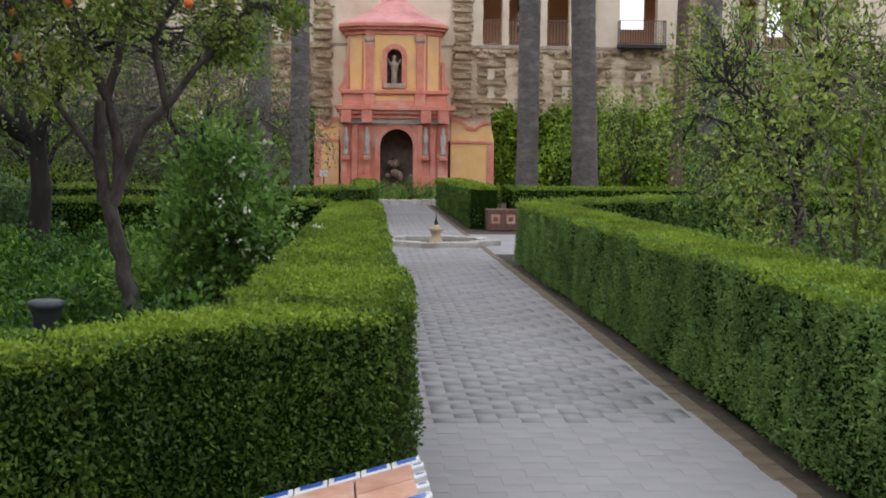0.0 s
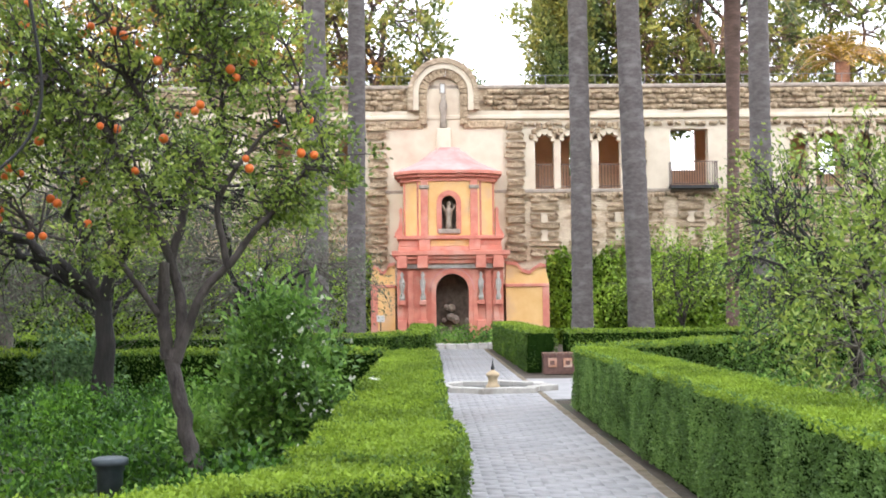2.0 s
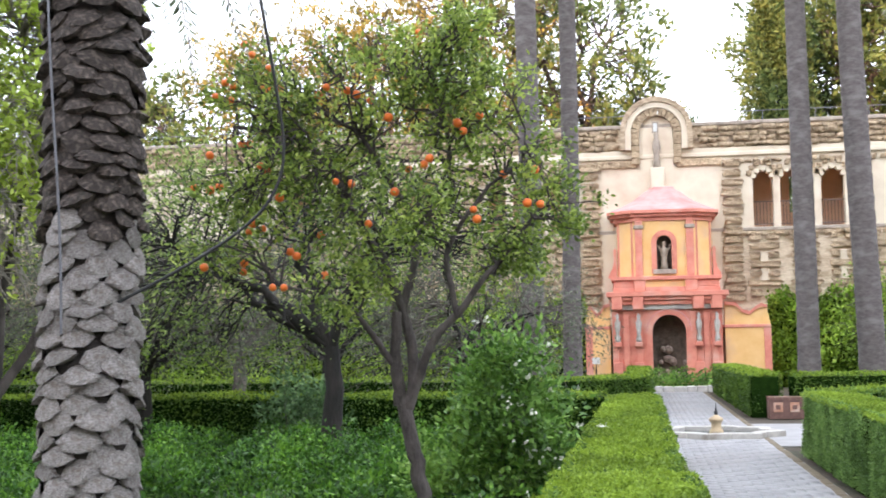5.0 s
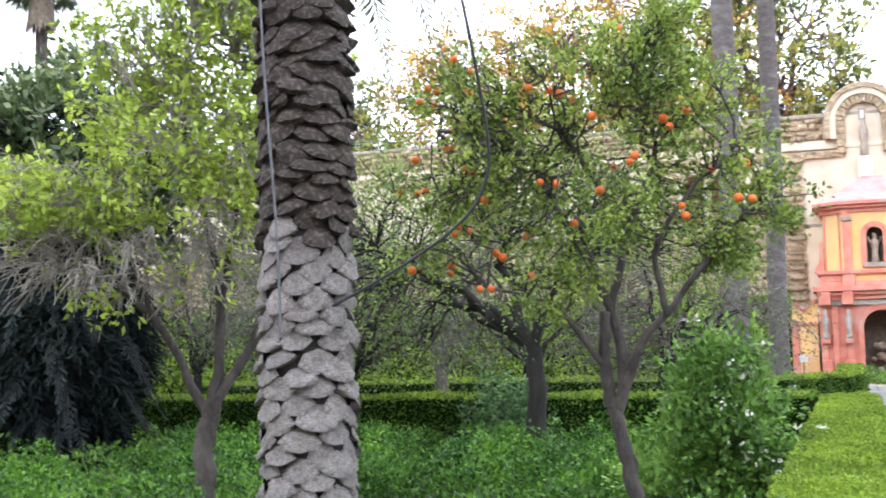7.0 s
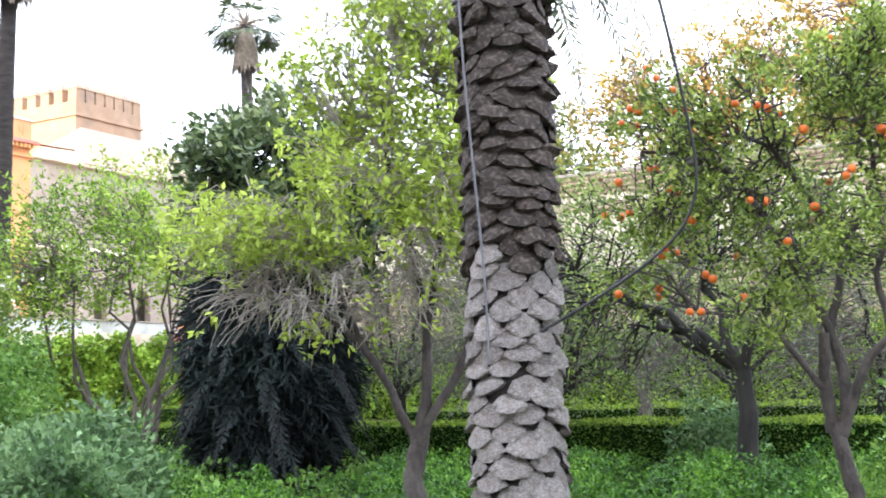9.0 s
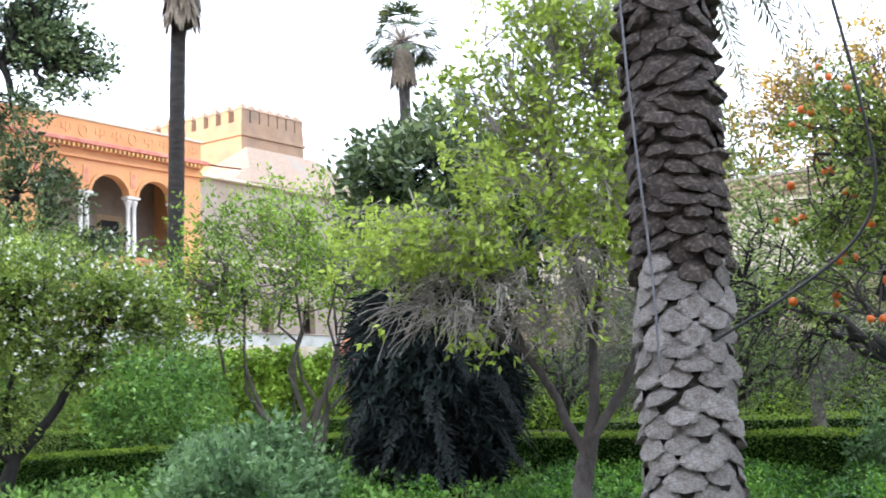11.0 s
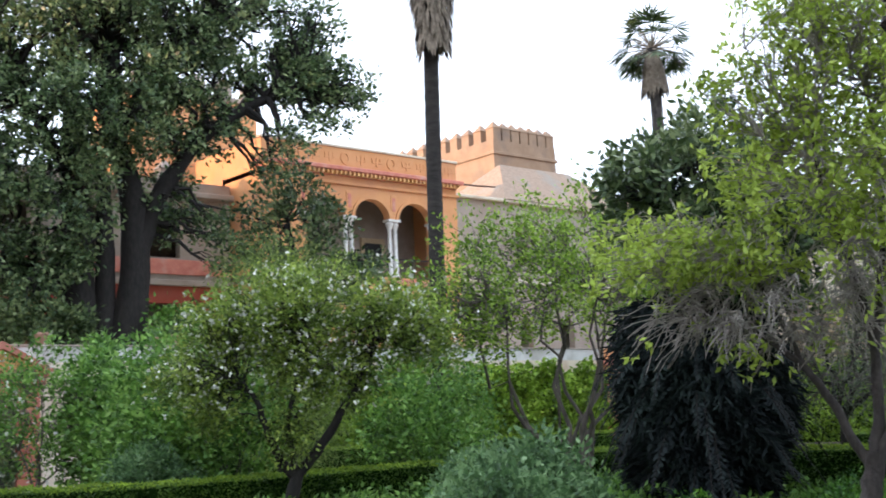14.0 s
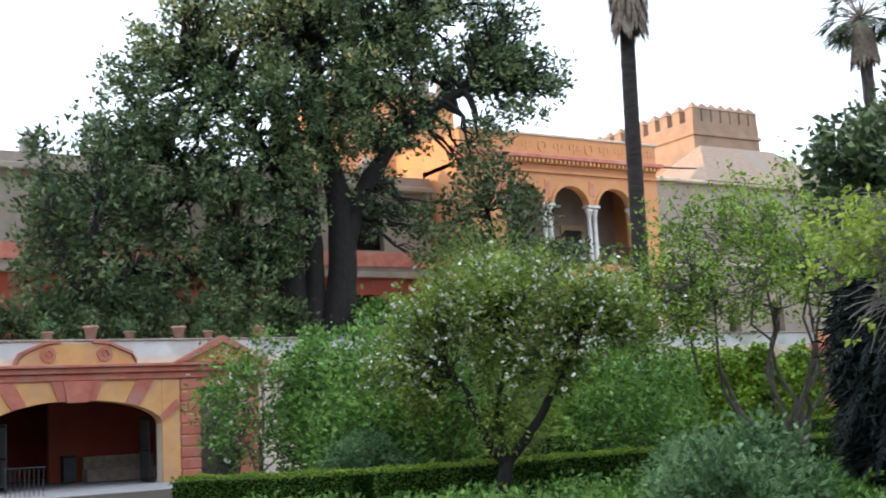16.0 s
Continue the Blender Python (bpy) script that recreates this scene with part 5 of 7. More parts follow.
for k, (x, y, h) in enumerate(((-7.6, 18.0, 2.9), (-9.6, 20.8, 3.2), (-5.6, 21.4, 3.0), (-3.0, 20.6, 2.7), (-12.6, 21.6, 3.2))):
    tree("drooping_tree", "small drooping tree with grey twigs and thin dusty leaves", "tree", (x, y, -0.03), 1.3, 0.1,
         [(x, y, h, 1.7, 1.4, 1.0), (x + 1.0, y, h - 0.9, 1.2, 1.2, 0.8), (x - 1.0, y, h - 1.0, 1.2, 1.2, 0.8)], 110, 6, 0.075, L_OLIVE, M_BARKD, 400 + k, per=66, spread=0.42, twigs=5, up=-0.5, shell=0.2, aspect=0.3, group="drooping trees", twigmat=M_BARKG, twist=0.12)
tree("fruit_tree", "slender grey-green tree beyond the hedge", "tree", (-8.0, 23.5, -0.03), 1.6, 0.14,
     [(-8.0, 23.5, 4.0, 2.6, 2.0, 1.8), (-11.0, 24, 3.6, 2.4, 2.0, 1.6), (-5.0, 23.5, 3.8, 2.2, 1.8, 1.5)], 120, 6, 0.11, L_PLUME, M_BARKG, 113, per=90, spread=0.6, twigs=3)
bush("flowering_bush", "small pale flowering bush before the hedge", "bush", [(-5.0, 17.4, 0.7, 0.8, 0.5, 0.6)], 2500, 0.09, L_TEAL, 114, lumps=40)
t, C = tree("blossoming_orange_tree", "orange tree covered in white blossom", "tree", (-17.33, 11.66, -0.03), 0.5, 0.11,
     [(-17.15, 11.95, 3.85, 0.9, 1.0, 0.5), (-16.4, 13.0, 3.5, 0.7, 0.8, 0.45), (-17.6, 11.2, 3.4, 0.7, 0.8, 0.45), (-17.9, 10.7, 2.7, 0.6, 0.7, 0.5), (-16.8, 12.5, 2.6, 0.7, 0.7, 0.4), (-17.85, 10.85, 2.2, 0.5, 0.5, 0.3), (-16.0, 13.5, 3.2, 0.5, 0.6, 0.4), (-16.9, 12.3, 3.3, 0.8, 0.8, 0.4), (-17.2, 11.8, 1.9, 0.4, 0.5, 0.4), (-17.1, 11.9, 2.9, 0.7, 0.7, 0.5)],
     270, 6, 0.1, L_CITRUS, M_BARKD, 115, per=90, spread=0.4, shell=0.1, frame_limbs=[
         ([(-17.33, 11.66, -0.03), (-17.29, 11.73, 0.3), (-17.2, 11.86, 0.92)], 0.13, 0.11),
         ([(-17.22, 11.84, 0.85), (-17.34, 11.65, 1.08), (-17.47, 11.46, 1.61), (-17.57, 11.29, 2.23), (-17.75, 11.0, 2.6)], 0.09, 0.03),
         ([(-17.2, 11.86, 0.88), (-17.07, 12.06, 1.15), (-16.83, 12.4, 1.68), (-16.65, 12.64, 2.18), (-16.42, 12.95, 2.89), (-16.3, 13.1, 3.3)], 0.1, 0.03),
         ([(-17.22, 11.84, 0.8), (-17.29, 11.74, 1.85), (-17.15, 11.95, 2.62), (-17.18, 11.9, 3.3)], 0.06, 0.02)])
sprinkle("blossoms", C[C[:, 2] > 2.2], np.random.default_rng(6), 0.06, M_PETAL, t, 1100, 0.2)
tree("crape_myrtle", "vase-shaped many-stemmed tree with fresh green leaves", "tree", (-16.6, 18.0, -0.03), 0.3, 0.13,
     [(-16.6, 18.0, 4.5, 2.7, 2.5, 1.3), (-17.8, 16.5, 3.8, 1.4, 1.5, 0.9), (-15.3, 19.7, 3.8, 1.5, 1.6, 1.0)], 240, 9, 0.115, L_IVY, M_BARKG, 116, per=75, spread=0.55, stems=3, shell=0.15, clump=0.26, twist=0.09)
cy = thing("cycad_palm", "old dark palm with a skirt of drooping dead fronds", "palm")
bm = bmesh.new()
lathe(bm, [(0.5, -0.03), (0.4, 1.0), (0.32, 3.4)], 14, (-11.6, 15.8, 0))
part("trunk", bm, M_PALMD, cy, "", True)
for k, (z, n, ln, rise, droop) in enumerate(((3.3, 22, 1.7, 0.9, 0.85), (2.9, 24, 1.9, 0.55, 0.95), (2.4, 24, 1.9, 0.3, 0.95), (1.8, 22, 1.8, 0.2, 0.85), (1.2, 20, 1.6, 0.15, 0.65))):
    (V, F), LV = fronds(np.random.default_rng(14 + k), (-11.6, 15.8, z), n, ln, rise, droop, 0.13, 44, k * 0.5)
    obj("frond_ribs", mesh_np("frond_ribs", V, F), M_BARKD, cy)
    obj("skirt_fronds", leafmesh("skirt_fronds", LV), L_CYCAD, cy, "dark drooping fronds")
r = np.random.default_rng(33)
n = 30000
a, u = r.uniform(0, 2 * math.pi, n), r.uniform(0, 1, n)
rad = (0.55 + 0.75 * np.sin(np.pi * (0.15 + 0.75 * (1 - u))) ** 0.8) * np.sqrt(r.uniform(0.2, 1, n)) * (1 + 0.14 * np.sin(a * 5 + u * 9))
way = np.column_stack([np.cos(a), np.sin(a), np.full(n, -0.6)])
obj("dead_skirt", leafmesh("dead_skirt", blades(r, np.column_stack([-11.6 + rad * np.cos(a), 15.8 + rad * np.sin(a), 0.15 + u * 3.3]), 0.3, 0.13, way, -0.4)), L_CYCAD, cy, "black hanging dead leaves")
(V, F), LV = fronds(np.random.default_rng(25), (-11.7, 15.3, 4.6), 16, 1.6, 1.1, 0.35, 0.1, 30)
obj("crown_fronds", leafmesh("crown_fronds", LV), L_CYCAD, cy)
tree("glossy_tree", "dense dark green glossy-leaved tree", "tree", (-11.0, 16.2, -0.03), 2.9, 0.2,
     [(-11.2, 15.9, 5.0, 1.5, 1.4, 0.95), (-10.6, 15.6, 4.2, 1.2, 1.2, 0.6)], 150, 5, 0.17, L_MAGN, M_BARKD, 118, per=90, spread=0.4)
for k, (x, y, r, h, mt) in enumerate(((-9.4, 9.2, 0.75, 0.6, L_TEAL), (-10.3, 10.4, 0.9, 0.75, L_TEAL), (-21.5, 11.3, 1.3, 1.8, L_ROSE), (-21.4, 12.6, 1.3, 2.1, L_ROSE), (-23.2, 12.2, 1.2, 1.9, L_ROSE), (-24.2, 11.7, 0.9, 2.1, L_ROSE), (-25.7, 12.1, 0.8, 2.2, L_ROSE), (-20.2, 10.6, 0.7, 0.8, L_TEAL), (-12.5, 12.4, 1.0, 0.7, L_TEAL), (-24.0, 20.6, 1.5, 2.3, L_ROSE), (-22.4, 18.6, 1.3, 1.6, L_ROSE))):
    bush("garden_shrub", "loose leafy garden shrub with thin stems", "bush", [(x, y, h * 0.9, r, r, h), (x + r * 0.5, y + 0.3, h * 0.7, r * 0.7, r * 0.7, h * 0.7)], 9000 if mt is L_TEAL else 5200, 0.1 if mt is L_TEAL else 0.16, mt, 120 + k, lumps=110, group="loose shrubs")
t, C = tree("flowering_shrub", "tall loose shrub with pale blossom beside the gate", "bush", (-25.6, 10.6, -0.03), 0.2, 0.07,
     [(-25.6, 10.6, 2.5, 0.9, 1.0, 1.0), (-25.4, 10.0, 1.9, 0.7, 0.8, 0.6), (-25.8, 11.6, 1.8, 0.8, 0.9, 1.0)], 90, 6, 0.13, L_ROSE, M_BARKG, 134, per=60, spread=0.45, stems=3, shell=0.1)
sprinkle("blossoms", C, np.random.default_rng(12), 0.07, M_PETAL, t, 120, 0.2)
bush("feathery_shrub", "tall feathery light green shrub", "bush", [(-26.6, 17.9, 5.3, 1.9, 2.0, 1.3), (-26.5, 17.5, 3.6, 1.7, 1.8, 1.4), (-26.6, 18, 1.8, 1.5, 1.5, 1.8)], 26000, 0.14, L_PLUME, 131, aspect=0.16, lumps=160)
tree("rose_tree", "slender tree with thin leaves behind the hedge", "tree", (6.0, 16.5, -0.03), 1.3, 0.09,
     [(6.0, 16.4, 2.7, 1.6, 1.5, 1.0), (4.8, 15.6, 2.0, 0.9, 0.9, 0.7)], 130, 6, 0.08, L_CITRUS, M_BARKD, 132, per=48, spread=0.4, twigs=4)
for k, (x, y) in enumerate(((5.2, 12.2), (6.6, 20.0), (8.5, 18.0), (5.6, 9.4), (8.8, 14.0))):
    tree("garden_sapling", "thin-stemmed leafy young tree in the bed", "tree", (x, y, -0.03), 0.2, 0.06,
         [(x, y, 2.0, 1.1, 1.1, 1.2), (x - 0.4, y, 1.0, 0.8, 0.8, 0.5)], 80, 6, 0.09, L_ROSE if k % 2 else L_CITRUS, M_BARKD if k % 2 else M_BARKG, 140 + k, per=54, spread=0.36, stems=3, group="young trees")
for k, x in enumerate((7.5, 9.0, 11.0, 13.0, -3.5, -5.5)):
    tree("garden_sapling", "small leafy tree before the grotto wall", "tree", (x, 40.0 + (k % 2), -0.03), 0.8, 0.1,
         [(x, 40, 2.6, 1.3, 1.2, 1.1)], 50, 5, 0.13, L_IVY, M_BARK, 150 + k, per=28, spread=0.5, group="young trees")


# ---- tall palms ----
def tall_palm(label, x, y, h, r, material, lean, seed, skirt=1.0, spread=1.0, crown=True, group="tall palms"):
    t = thing("fan_palm", label, "palm", group)
    rng = np.random.default_rng(seed)
    n = int(h / 0.22)
    tt = np.linspace(0, 1, n)
    P = np.column_stack([x + lean[0] * tt, y + lean[1] * tt, -0.03 + h * tt])
    P[:, 0] += 0.04 * np.sin(tt * 5 + seed)
    rad = r * (1 + 0.45 * np.exp(-tt * h / 0.5) - 0.18 * tt) * (1 + 0.025 * np.where(np.arange(n) % 2, 1, -1) * rng.uniform(0.4, 1.3, n))
    V, F = tubes([(P, rad)], 14)
    obj("trunk", mesh_np("trunk", V, F), material, t)
    top = P[-1]
    if not crown:
        return t
    # dry skirt
    m = 900
    a, s = rng.uniform(0, 2 * math.pi, m), rng.uniform(0, 1, m)
    B = top + np.column_stack([np.cos(a) * r * (1.35 + 1.6 * (skirt - 1) * (1 - s)), np.sin(a) * r * (1.35 + 1.6 * (skirt - 1) * (1 - s)), -0.1 - s * 1.6 * skirt])
    L = np.column_stack([np.cos(a) * 0.3, np.sin(a) * 0.3, -np.ones(m)]) * rng.uniform(0.3, 0.85, m)[:, None]
    S = np.column_stack([-np.sin(a), np.cos(a), np.zeros(m)]) * 0.05
    obj("dry_skirt", leafmesh("dry_skirt", np.stack([B, B + L * 0.5 + S, B + L, B + L * 0.5 - S], 1).reshape(-1, 3)), M_THATCH, t, "dry hanging fronds")
    # fan leaves: stalk and a hand of blades
    ribs, lv = [], []
    for k in range(46):
        a, e = rng.uniform(0, 2 * math.pi), rng.uniform(-0.45, 1.2)
        d = np.array((math.cos(a) * math.cos(e), math.sin(a) * math.cos(e), math.sin(e)))
        c = top + d * rng.uniform(0.7, 1.1) * spread
        ribs.append((np.array([top, (top + c) / 2, c]), np.array((0.03, 0.02, 0.015))))
        side = np.cross(d, (0, 0, 1.0))
        side /= np.linalg.norm(side) + 1e-6
        upv = np.cross(side, d)
        for q in np.linspace(-1.35, 1.35, 15) + rng.uniform(-0.06, 0.06, 15):
            w = d * math.cos(q) + side * math.sin(q)
            e2 = c + (w * rng.uniform(0.6, 0.95) + np.array((0, 0, -0.3))) * spread
            s2 = np.cross(w, upv) * 0.034 * spread
            lv.append([c, (c + e2) / 2 + s2, e2, (c + e2) / 2 - s2])
    V, F = tubes(ribs, 4)
    tagged(obj("stalkwork", mesh_np("stalkwork", V, F), M_THATCH, t), kind="stuff")
    obj("fan_leaves", leafmesh("fan_leaves", np.array(lv).reshape(-1, 3)), L_PALM, t)
    return t


wp = thing("weeping_palm", "slender palm with long pale hanging fronds", "palm")
V, F = tubes([(np.array([(-10.0, 22.4, -0.03), (-9.95, 22.4, 5), (-9.9, 22.4, 10.6)]), np.array((0.24, 0.19, 0.18)))], 12)
obj("trunk", mesh_np("trunk", V, F), M_PALMG, wp, smooth=True)
(V, F), LV = fronds(np.random.default_rng(71), (-9.9, 22.4, 10.6), 34, 3.6, 1.1, 1.35, 0.14, 40)
obj("frond_ribs", mesh_np("frond_ribs", V, F), M_TWIG, wp)
obj("fronds", leafmesh("fronds", LV), L_OLIVE, wp)
tall_palm("tall palm with a grey ringed trunk", 4.02, 30.0, 17, 0.27, M_PALMG, (0.1, 0), 1)
tall_palm("tall palm with a grey ringed trunk", 5.53, 30.0, 16.5, 0.32, M_PALMG, (-0.29, 0), 2)
tall_palm("tall palm with a grey ringed trunk", 6.94, 24.0, 17, 0.22, M_PALMG, (0.05, 0), 3)
fp = thing("feather_palm", "slender palm with a reddish trunk and arching feather fronds", "palm")
V, F = tubes([(np.array([(8.35, 32, -0.03), (8.42, 32, 3), (8.5, 32, 6.5), (8.55, 32, 10.2)]), np.array((0.2, 0.165, 0.16, 0.24)))], 14)
obj("trunk", mesh_np("trunk", V, F), M_PALMR, fp, smooth=True)
(V, F), LV = fronds(np.random.default_rng(64), (8.55, 32, 10.3), 24, 3.0, 1.25, 0.75, 0.15, 44)
obj("frond_ribs", mesh_np("frond_ribs", V, F), M_THATCH, fp)
obj("fronds", leafmesh("fronds", LV), L_OLIVE, fp)
tall_palm("tall palm with a grey ringed trunk", -1.61, 30.6, 17, 0.245, M_PALMG, (-0.05, 0), 5)
tall_palm("tall palm with a grey ringed trunk", -2.49, 29.0, 18, 0.29, M_PALMG, (-0.15, 0), 6)
tall_palm("tall palm with a black trunk and dry skirt", -25.9, 22.5, 15.2, 0.25, M_PALMD, (1.5, -0.8), 7, 1.6)
tall_palm("ragged fan palm with dead fronds hanging", -25.2, 33.0, 14.2, 0.24, M_BARK, (0.4, -0.9), 8, 0.65, 1.0)

# ---- terrace wall with its gate ----
TX, TH = -41.0, 4.98
tw = thing("wall_terrace", "tall terrace wall with a whitewashed parapet", "wall", kind="structure")
bm = bmesh.new()
wall(bm, -60, 60, -0.03, 4.42, [(7.3, 13.2, -0.03, 2.95), (14.6, 16.0, 0.0, 3.3)], YZ, TX - 0.6, TX)
part("terrace_face", bm, M_PLASTER, tw)
boxpart("terrace_parapet", (TX - 0.6, TX - 0.02, -60, 60, 4.422, TH), M_WHITE, tw)
boxpart("terrace_coping", (TX - 0.66, TX + 0.05, -60, 60, TH + 0.002, TH + 0.07), M_GREY, tw, 0.015)
boxpart("terrace_floor", (-90, TX - 0.6, 15.8, 60, 4.0, 4.3), M_PLASTER, tw)
boxpart("terrace_floor", (-90, TX - 0.6, -60, 6.6, 4.0, 4.3), M_PLASTER, tw)
boxpart("terrace_floor", (-90, TX - 0.6, 6.6, 15.8, 4.0, 4.3), M_PLASTER, tw)
gt = thing("garden_gate", "coral and ochre gateway with a flat arch and small pediment", "gateway")


def gbox(name, y0, y1, z0, z1, proud, material, w=0.02, parent=None):
    return boxpart(name, (TX + 0.002, TX + proud, y0, y1, z0, z1), material, parent or gt, w)


GY, SP = 10.25, 2.05
bm = bmesh.new()
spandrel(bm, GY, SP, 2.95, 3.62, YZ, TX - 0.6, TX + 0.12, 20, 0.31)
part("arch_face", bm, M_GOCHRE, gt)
for k in range(9):
    if k % 2:
        continue
    a0, a1 = 180 * k / 9 + 4, 180 * (k + 1) / 9 - 4
    bm = bmesh.new()
    pts = [(GY + 2.95 * math.cos(radians(a)), SP + 0.31 * 2.95 * math.sin(radians(a))) for a in (a0, a1)]
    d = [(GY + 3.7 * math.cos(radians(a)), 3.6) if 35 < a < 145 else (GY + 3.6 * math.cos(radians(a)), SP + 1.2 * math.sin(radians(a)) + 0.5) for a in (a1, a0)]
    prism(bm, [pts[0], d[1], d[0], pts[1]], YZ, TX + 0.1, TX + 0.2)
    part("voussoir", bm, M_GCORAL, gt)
bm = bmesh.new()
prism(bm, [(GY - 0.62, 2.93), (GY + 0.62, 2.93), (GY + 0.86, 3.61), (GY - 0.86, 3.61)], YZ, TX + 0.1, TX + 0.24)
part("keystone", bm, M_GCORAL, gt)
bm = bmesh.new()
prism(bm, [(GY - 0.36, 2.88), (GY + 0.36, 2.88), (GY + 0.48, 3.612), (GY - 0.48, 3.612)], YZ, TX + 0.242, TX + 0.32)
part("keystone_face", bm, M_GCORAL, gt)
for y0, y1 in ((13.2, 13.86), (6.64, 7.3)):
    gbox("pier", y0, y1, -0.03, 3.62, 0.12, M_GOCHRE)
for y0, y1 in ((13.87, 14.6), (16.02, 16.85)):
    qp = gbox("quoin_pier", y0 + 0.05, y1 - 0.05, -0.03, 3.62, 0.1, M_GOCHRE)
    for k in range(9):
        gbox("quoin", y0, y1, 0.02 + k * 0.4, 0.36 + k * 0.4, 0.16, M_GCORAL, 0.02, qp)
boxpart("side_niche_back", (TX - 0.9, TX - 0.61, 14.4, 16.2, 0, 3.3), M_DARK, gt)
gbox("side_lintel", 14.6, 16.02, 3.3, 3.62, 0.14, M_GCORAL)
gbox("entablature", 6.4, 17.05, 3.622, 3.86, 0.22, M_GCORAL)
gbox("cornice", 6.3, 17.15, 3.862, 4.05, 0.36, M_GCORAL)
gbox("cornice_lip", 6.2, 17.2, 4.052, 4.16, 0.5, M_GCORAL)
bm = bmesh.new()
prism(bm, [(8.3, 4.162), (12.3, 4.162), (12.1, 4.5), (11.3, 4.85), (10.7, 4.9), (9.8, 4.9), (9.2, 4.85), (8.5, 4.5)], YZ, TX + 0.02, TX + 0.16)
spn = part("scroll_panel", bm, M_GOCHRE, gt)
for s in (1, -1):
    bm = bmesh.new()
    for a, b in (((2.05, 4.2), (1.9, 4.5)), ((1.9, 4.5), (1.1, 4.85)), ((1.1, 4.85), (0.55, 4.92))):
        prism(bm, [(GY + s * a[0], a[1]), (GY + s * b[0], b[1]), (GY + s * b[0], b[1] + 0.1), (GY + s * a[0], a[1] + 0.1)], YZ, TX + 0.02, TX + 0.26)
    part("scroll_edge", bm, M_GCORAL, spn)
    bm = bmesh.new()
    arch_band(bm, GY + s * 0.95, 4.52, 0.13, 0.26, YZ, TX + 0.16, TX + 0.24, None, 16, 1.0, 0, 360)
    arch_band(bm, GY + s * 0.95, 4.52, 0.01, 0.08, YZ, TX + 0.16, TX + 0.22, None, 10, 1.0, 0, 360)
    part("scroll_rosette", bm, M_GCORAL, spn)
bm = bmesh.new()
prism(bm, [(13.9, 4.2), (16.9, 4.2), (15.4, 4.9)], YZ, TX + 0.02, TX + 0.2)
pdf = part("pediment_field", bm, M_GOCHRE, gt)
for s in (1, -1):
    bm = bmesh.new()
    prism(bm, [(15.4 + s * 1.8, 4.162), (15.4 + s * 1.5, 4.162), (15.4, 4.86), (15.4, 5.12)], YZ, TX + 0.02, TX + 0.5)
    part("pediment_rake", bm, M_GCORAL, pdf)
# dim passage behind the gate
pg = thing("gate_passage", "dim red-walled passage behind the gate", "passage", kind="structure")
boxpart("passage_back", (-53, -52.7, 2, 20, -0.03, 4.0), M_RED, pg)
boxpart("passage_side", (-52.7, TX - 0.6, 15.9, 16.2, -0.03, 4.0), M_RED, pg)
boxpart("passage_side", (-52.7, TX - 0.6, 4.3, 4.6, -0.03, 4.0), M_RED, pg)
boxpart("passage_cross", (-48.4, -48.1, 10.9, 15.9, -0.03, 3.9), M_RED, pg)
boxpart("passage_floor", (-52.7, -36, 4.6, 15.9, -0.025, 0.0), M_PAVE, pg)
bn = thing("litter_bin", "dark grey litter bin by the passage wall", "bin")
boxpart("bin_body", (-47.9, -47.5, 11.3, 11.8, 0.0, 0.95), M_LAMP, bn, 0.03)
boxpart("bin_lid", (-47.92, -47.48, 11.28, 11.82, 0.952, 1.02), M_IRON, bn, 0.015)
sb = thing("stone_bench", "grey stone bench with a back in the passage", "bench")
boxpart("bench_seat", (-47.2, -46.6, 12.0, 14.8, 0.0, 0.45), M_GREY, sb, 0.02)
boxpart("bench_back", (-47.45, -47.202, 12.0, 14.8, 0.0, 0.95), M_GREY, sb, 0.02)
for y0, n in ((12.35, 6), (7.5, 7)):
    ig = thing("iron_gate", "open black iron gate leaf with upright bars", "gate", "gate leaves")
    for z in (0.1, 1.1, 2.2):
        boxpart("gate_rail", (TX - 1.8, TX - 0.65, y0 + 0.6, y0 + 0.64, z, z + 0.05), M_IRON, ig)
    for i in range(12):
        u = TX - 1.8 + i * 1.1 / 11
        boxpart("gate_bar", (u, u + 0.025, y0 + 0.61, y0 + 0.63, 0.03, 2.3), M_IRON, ig)
lowrail = thing("low_railing", "low black iron barrier before the gate", "railing")
for i in range(9):
    u = 7.4 + i * 0.14
    boxpart("barrier_bar", (-38.02, -38.0, u, u + 0.02, -0.03, 0.85), M_IRON, lowrail)
boxpart("barrier_rail", (-38.03, -37.99, 7.35, 8.6, 0.85, 0.89), M_IRON, lowrail)

bush("niche_bush", "dark evergreen bush grown into the gate niche", "bush", [(-40.45, 15.3, 1.4, 0.35, 0.65, 1.3)], 2600, 0.18, L_MAGN, 260, lumps=40)
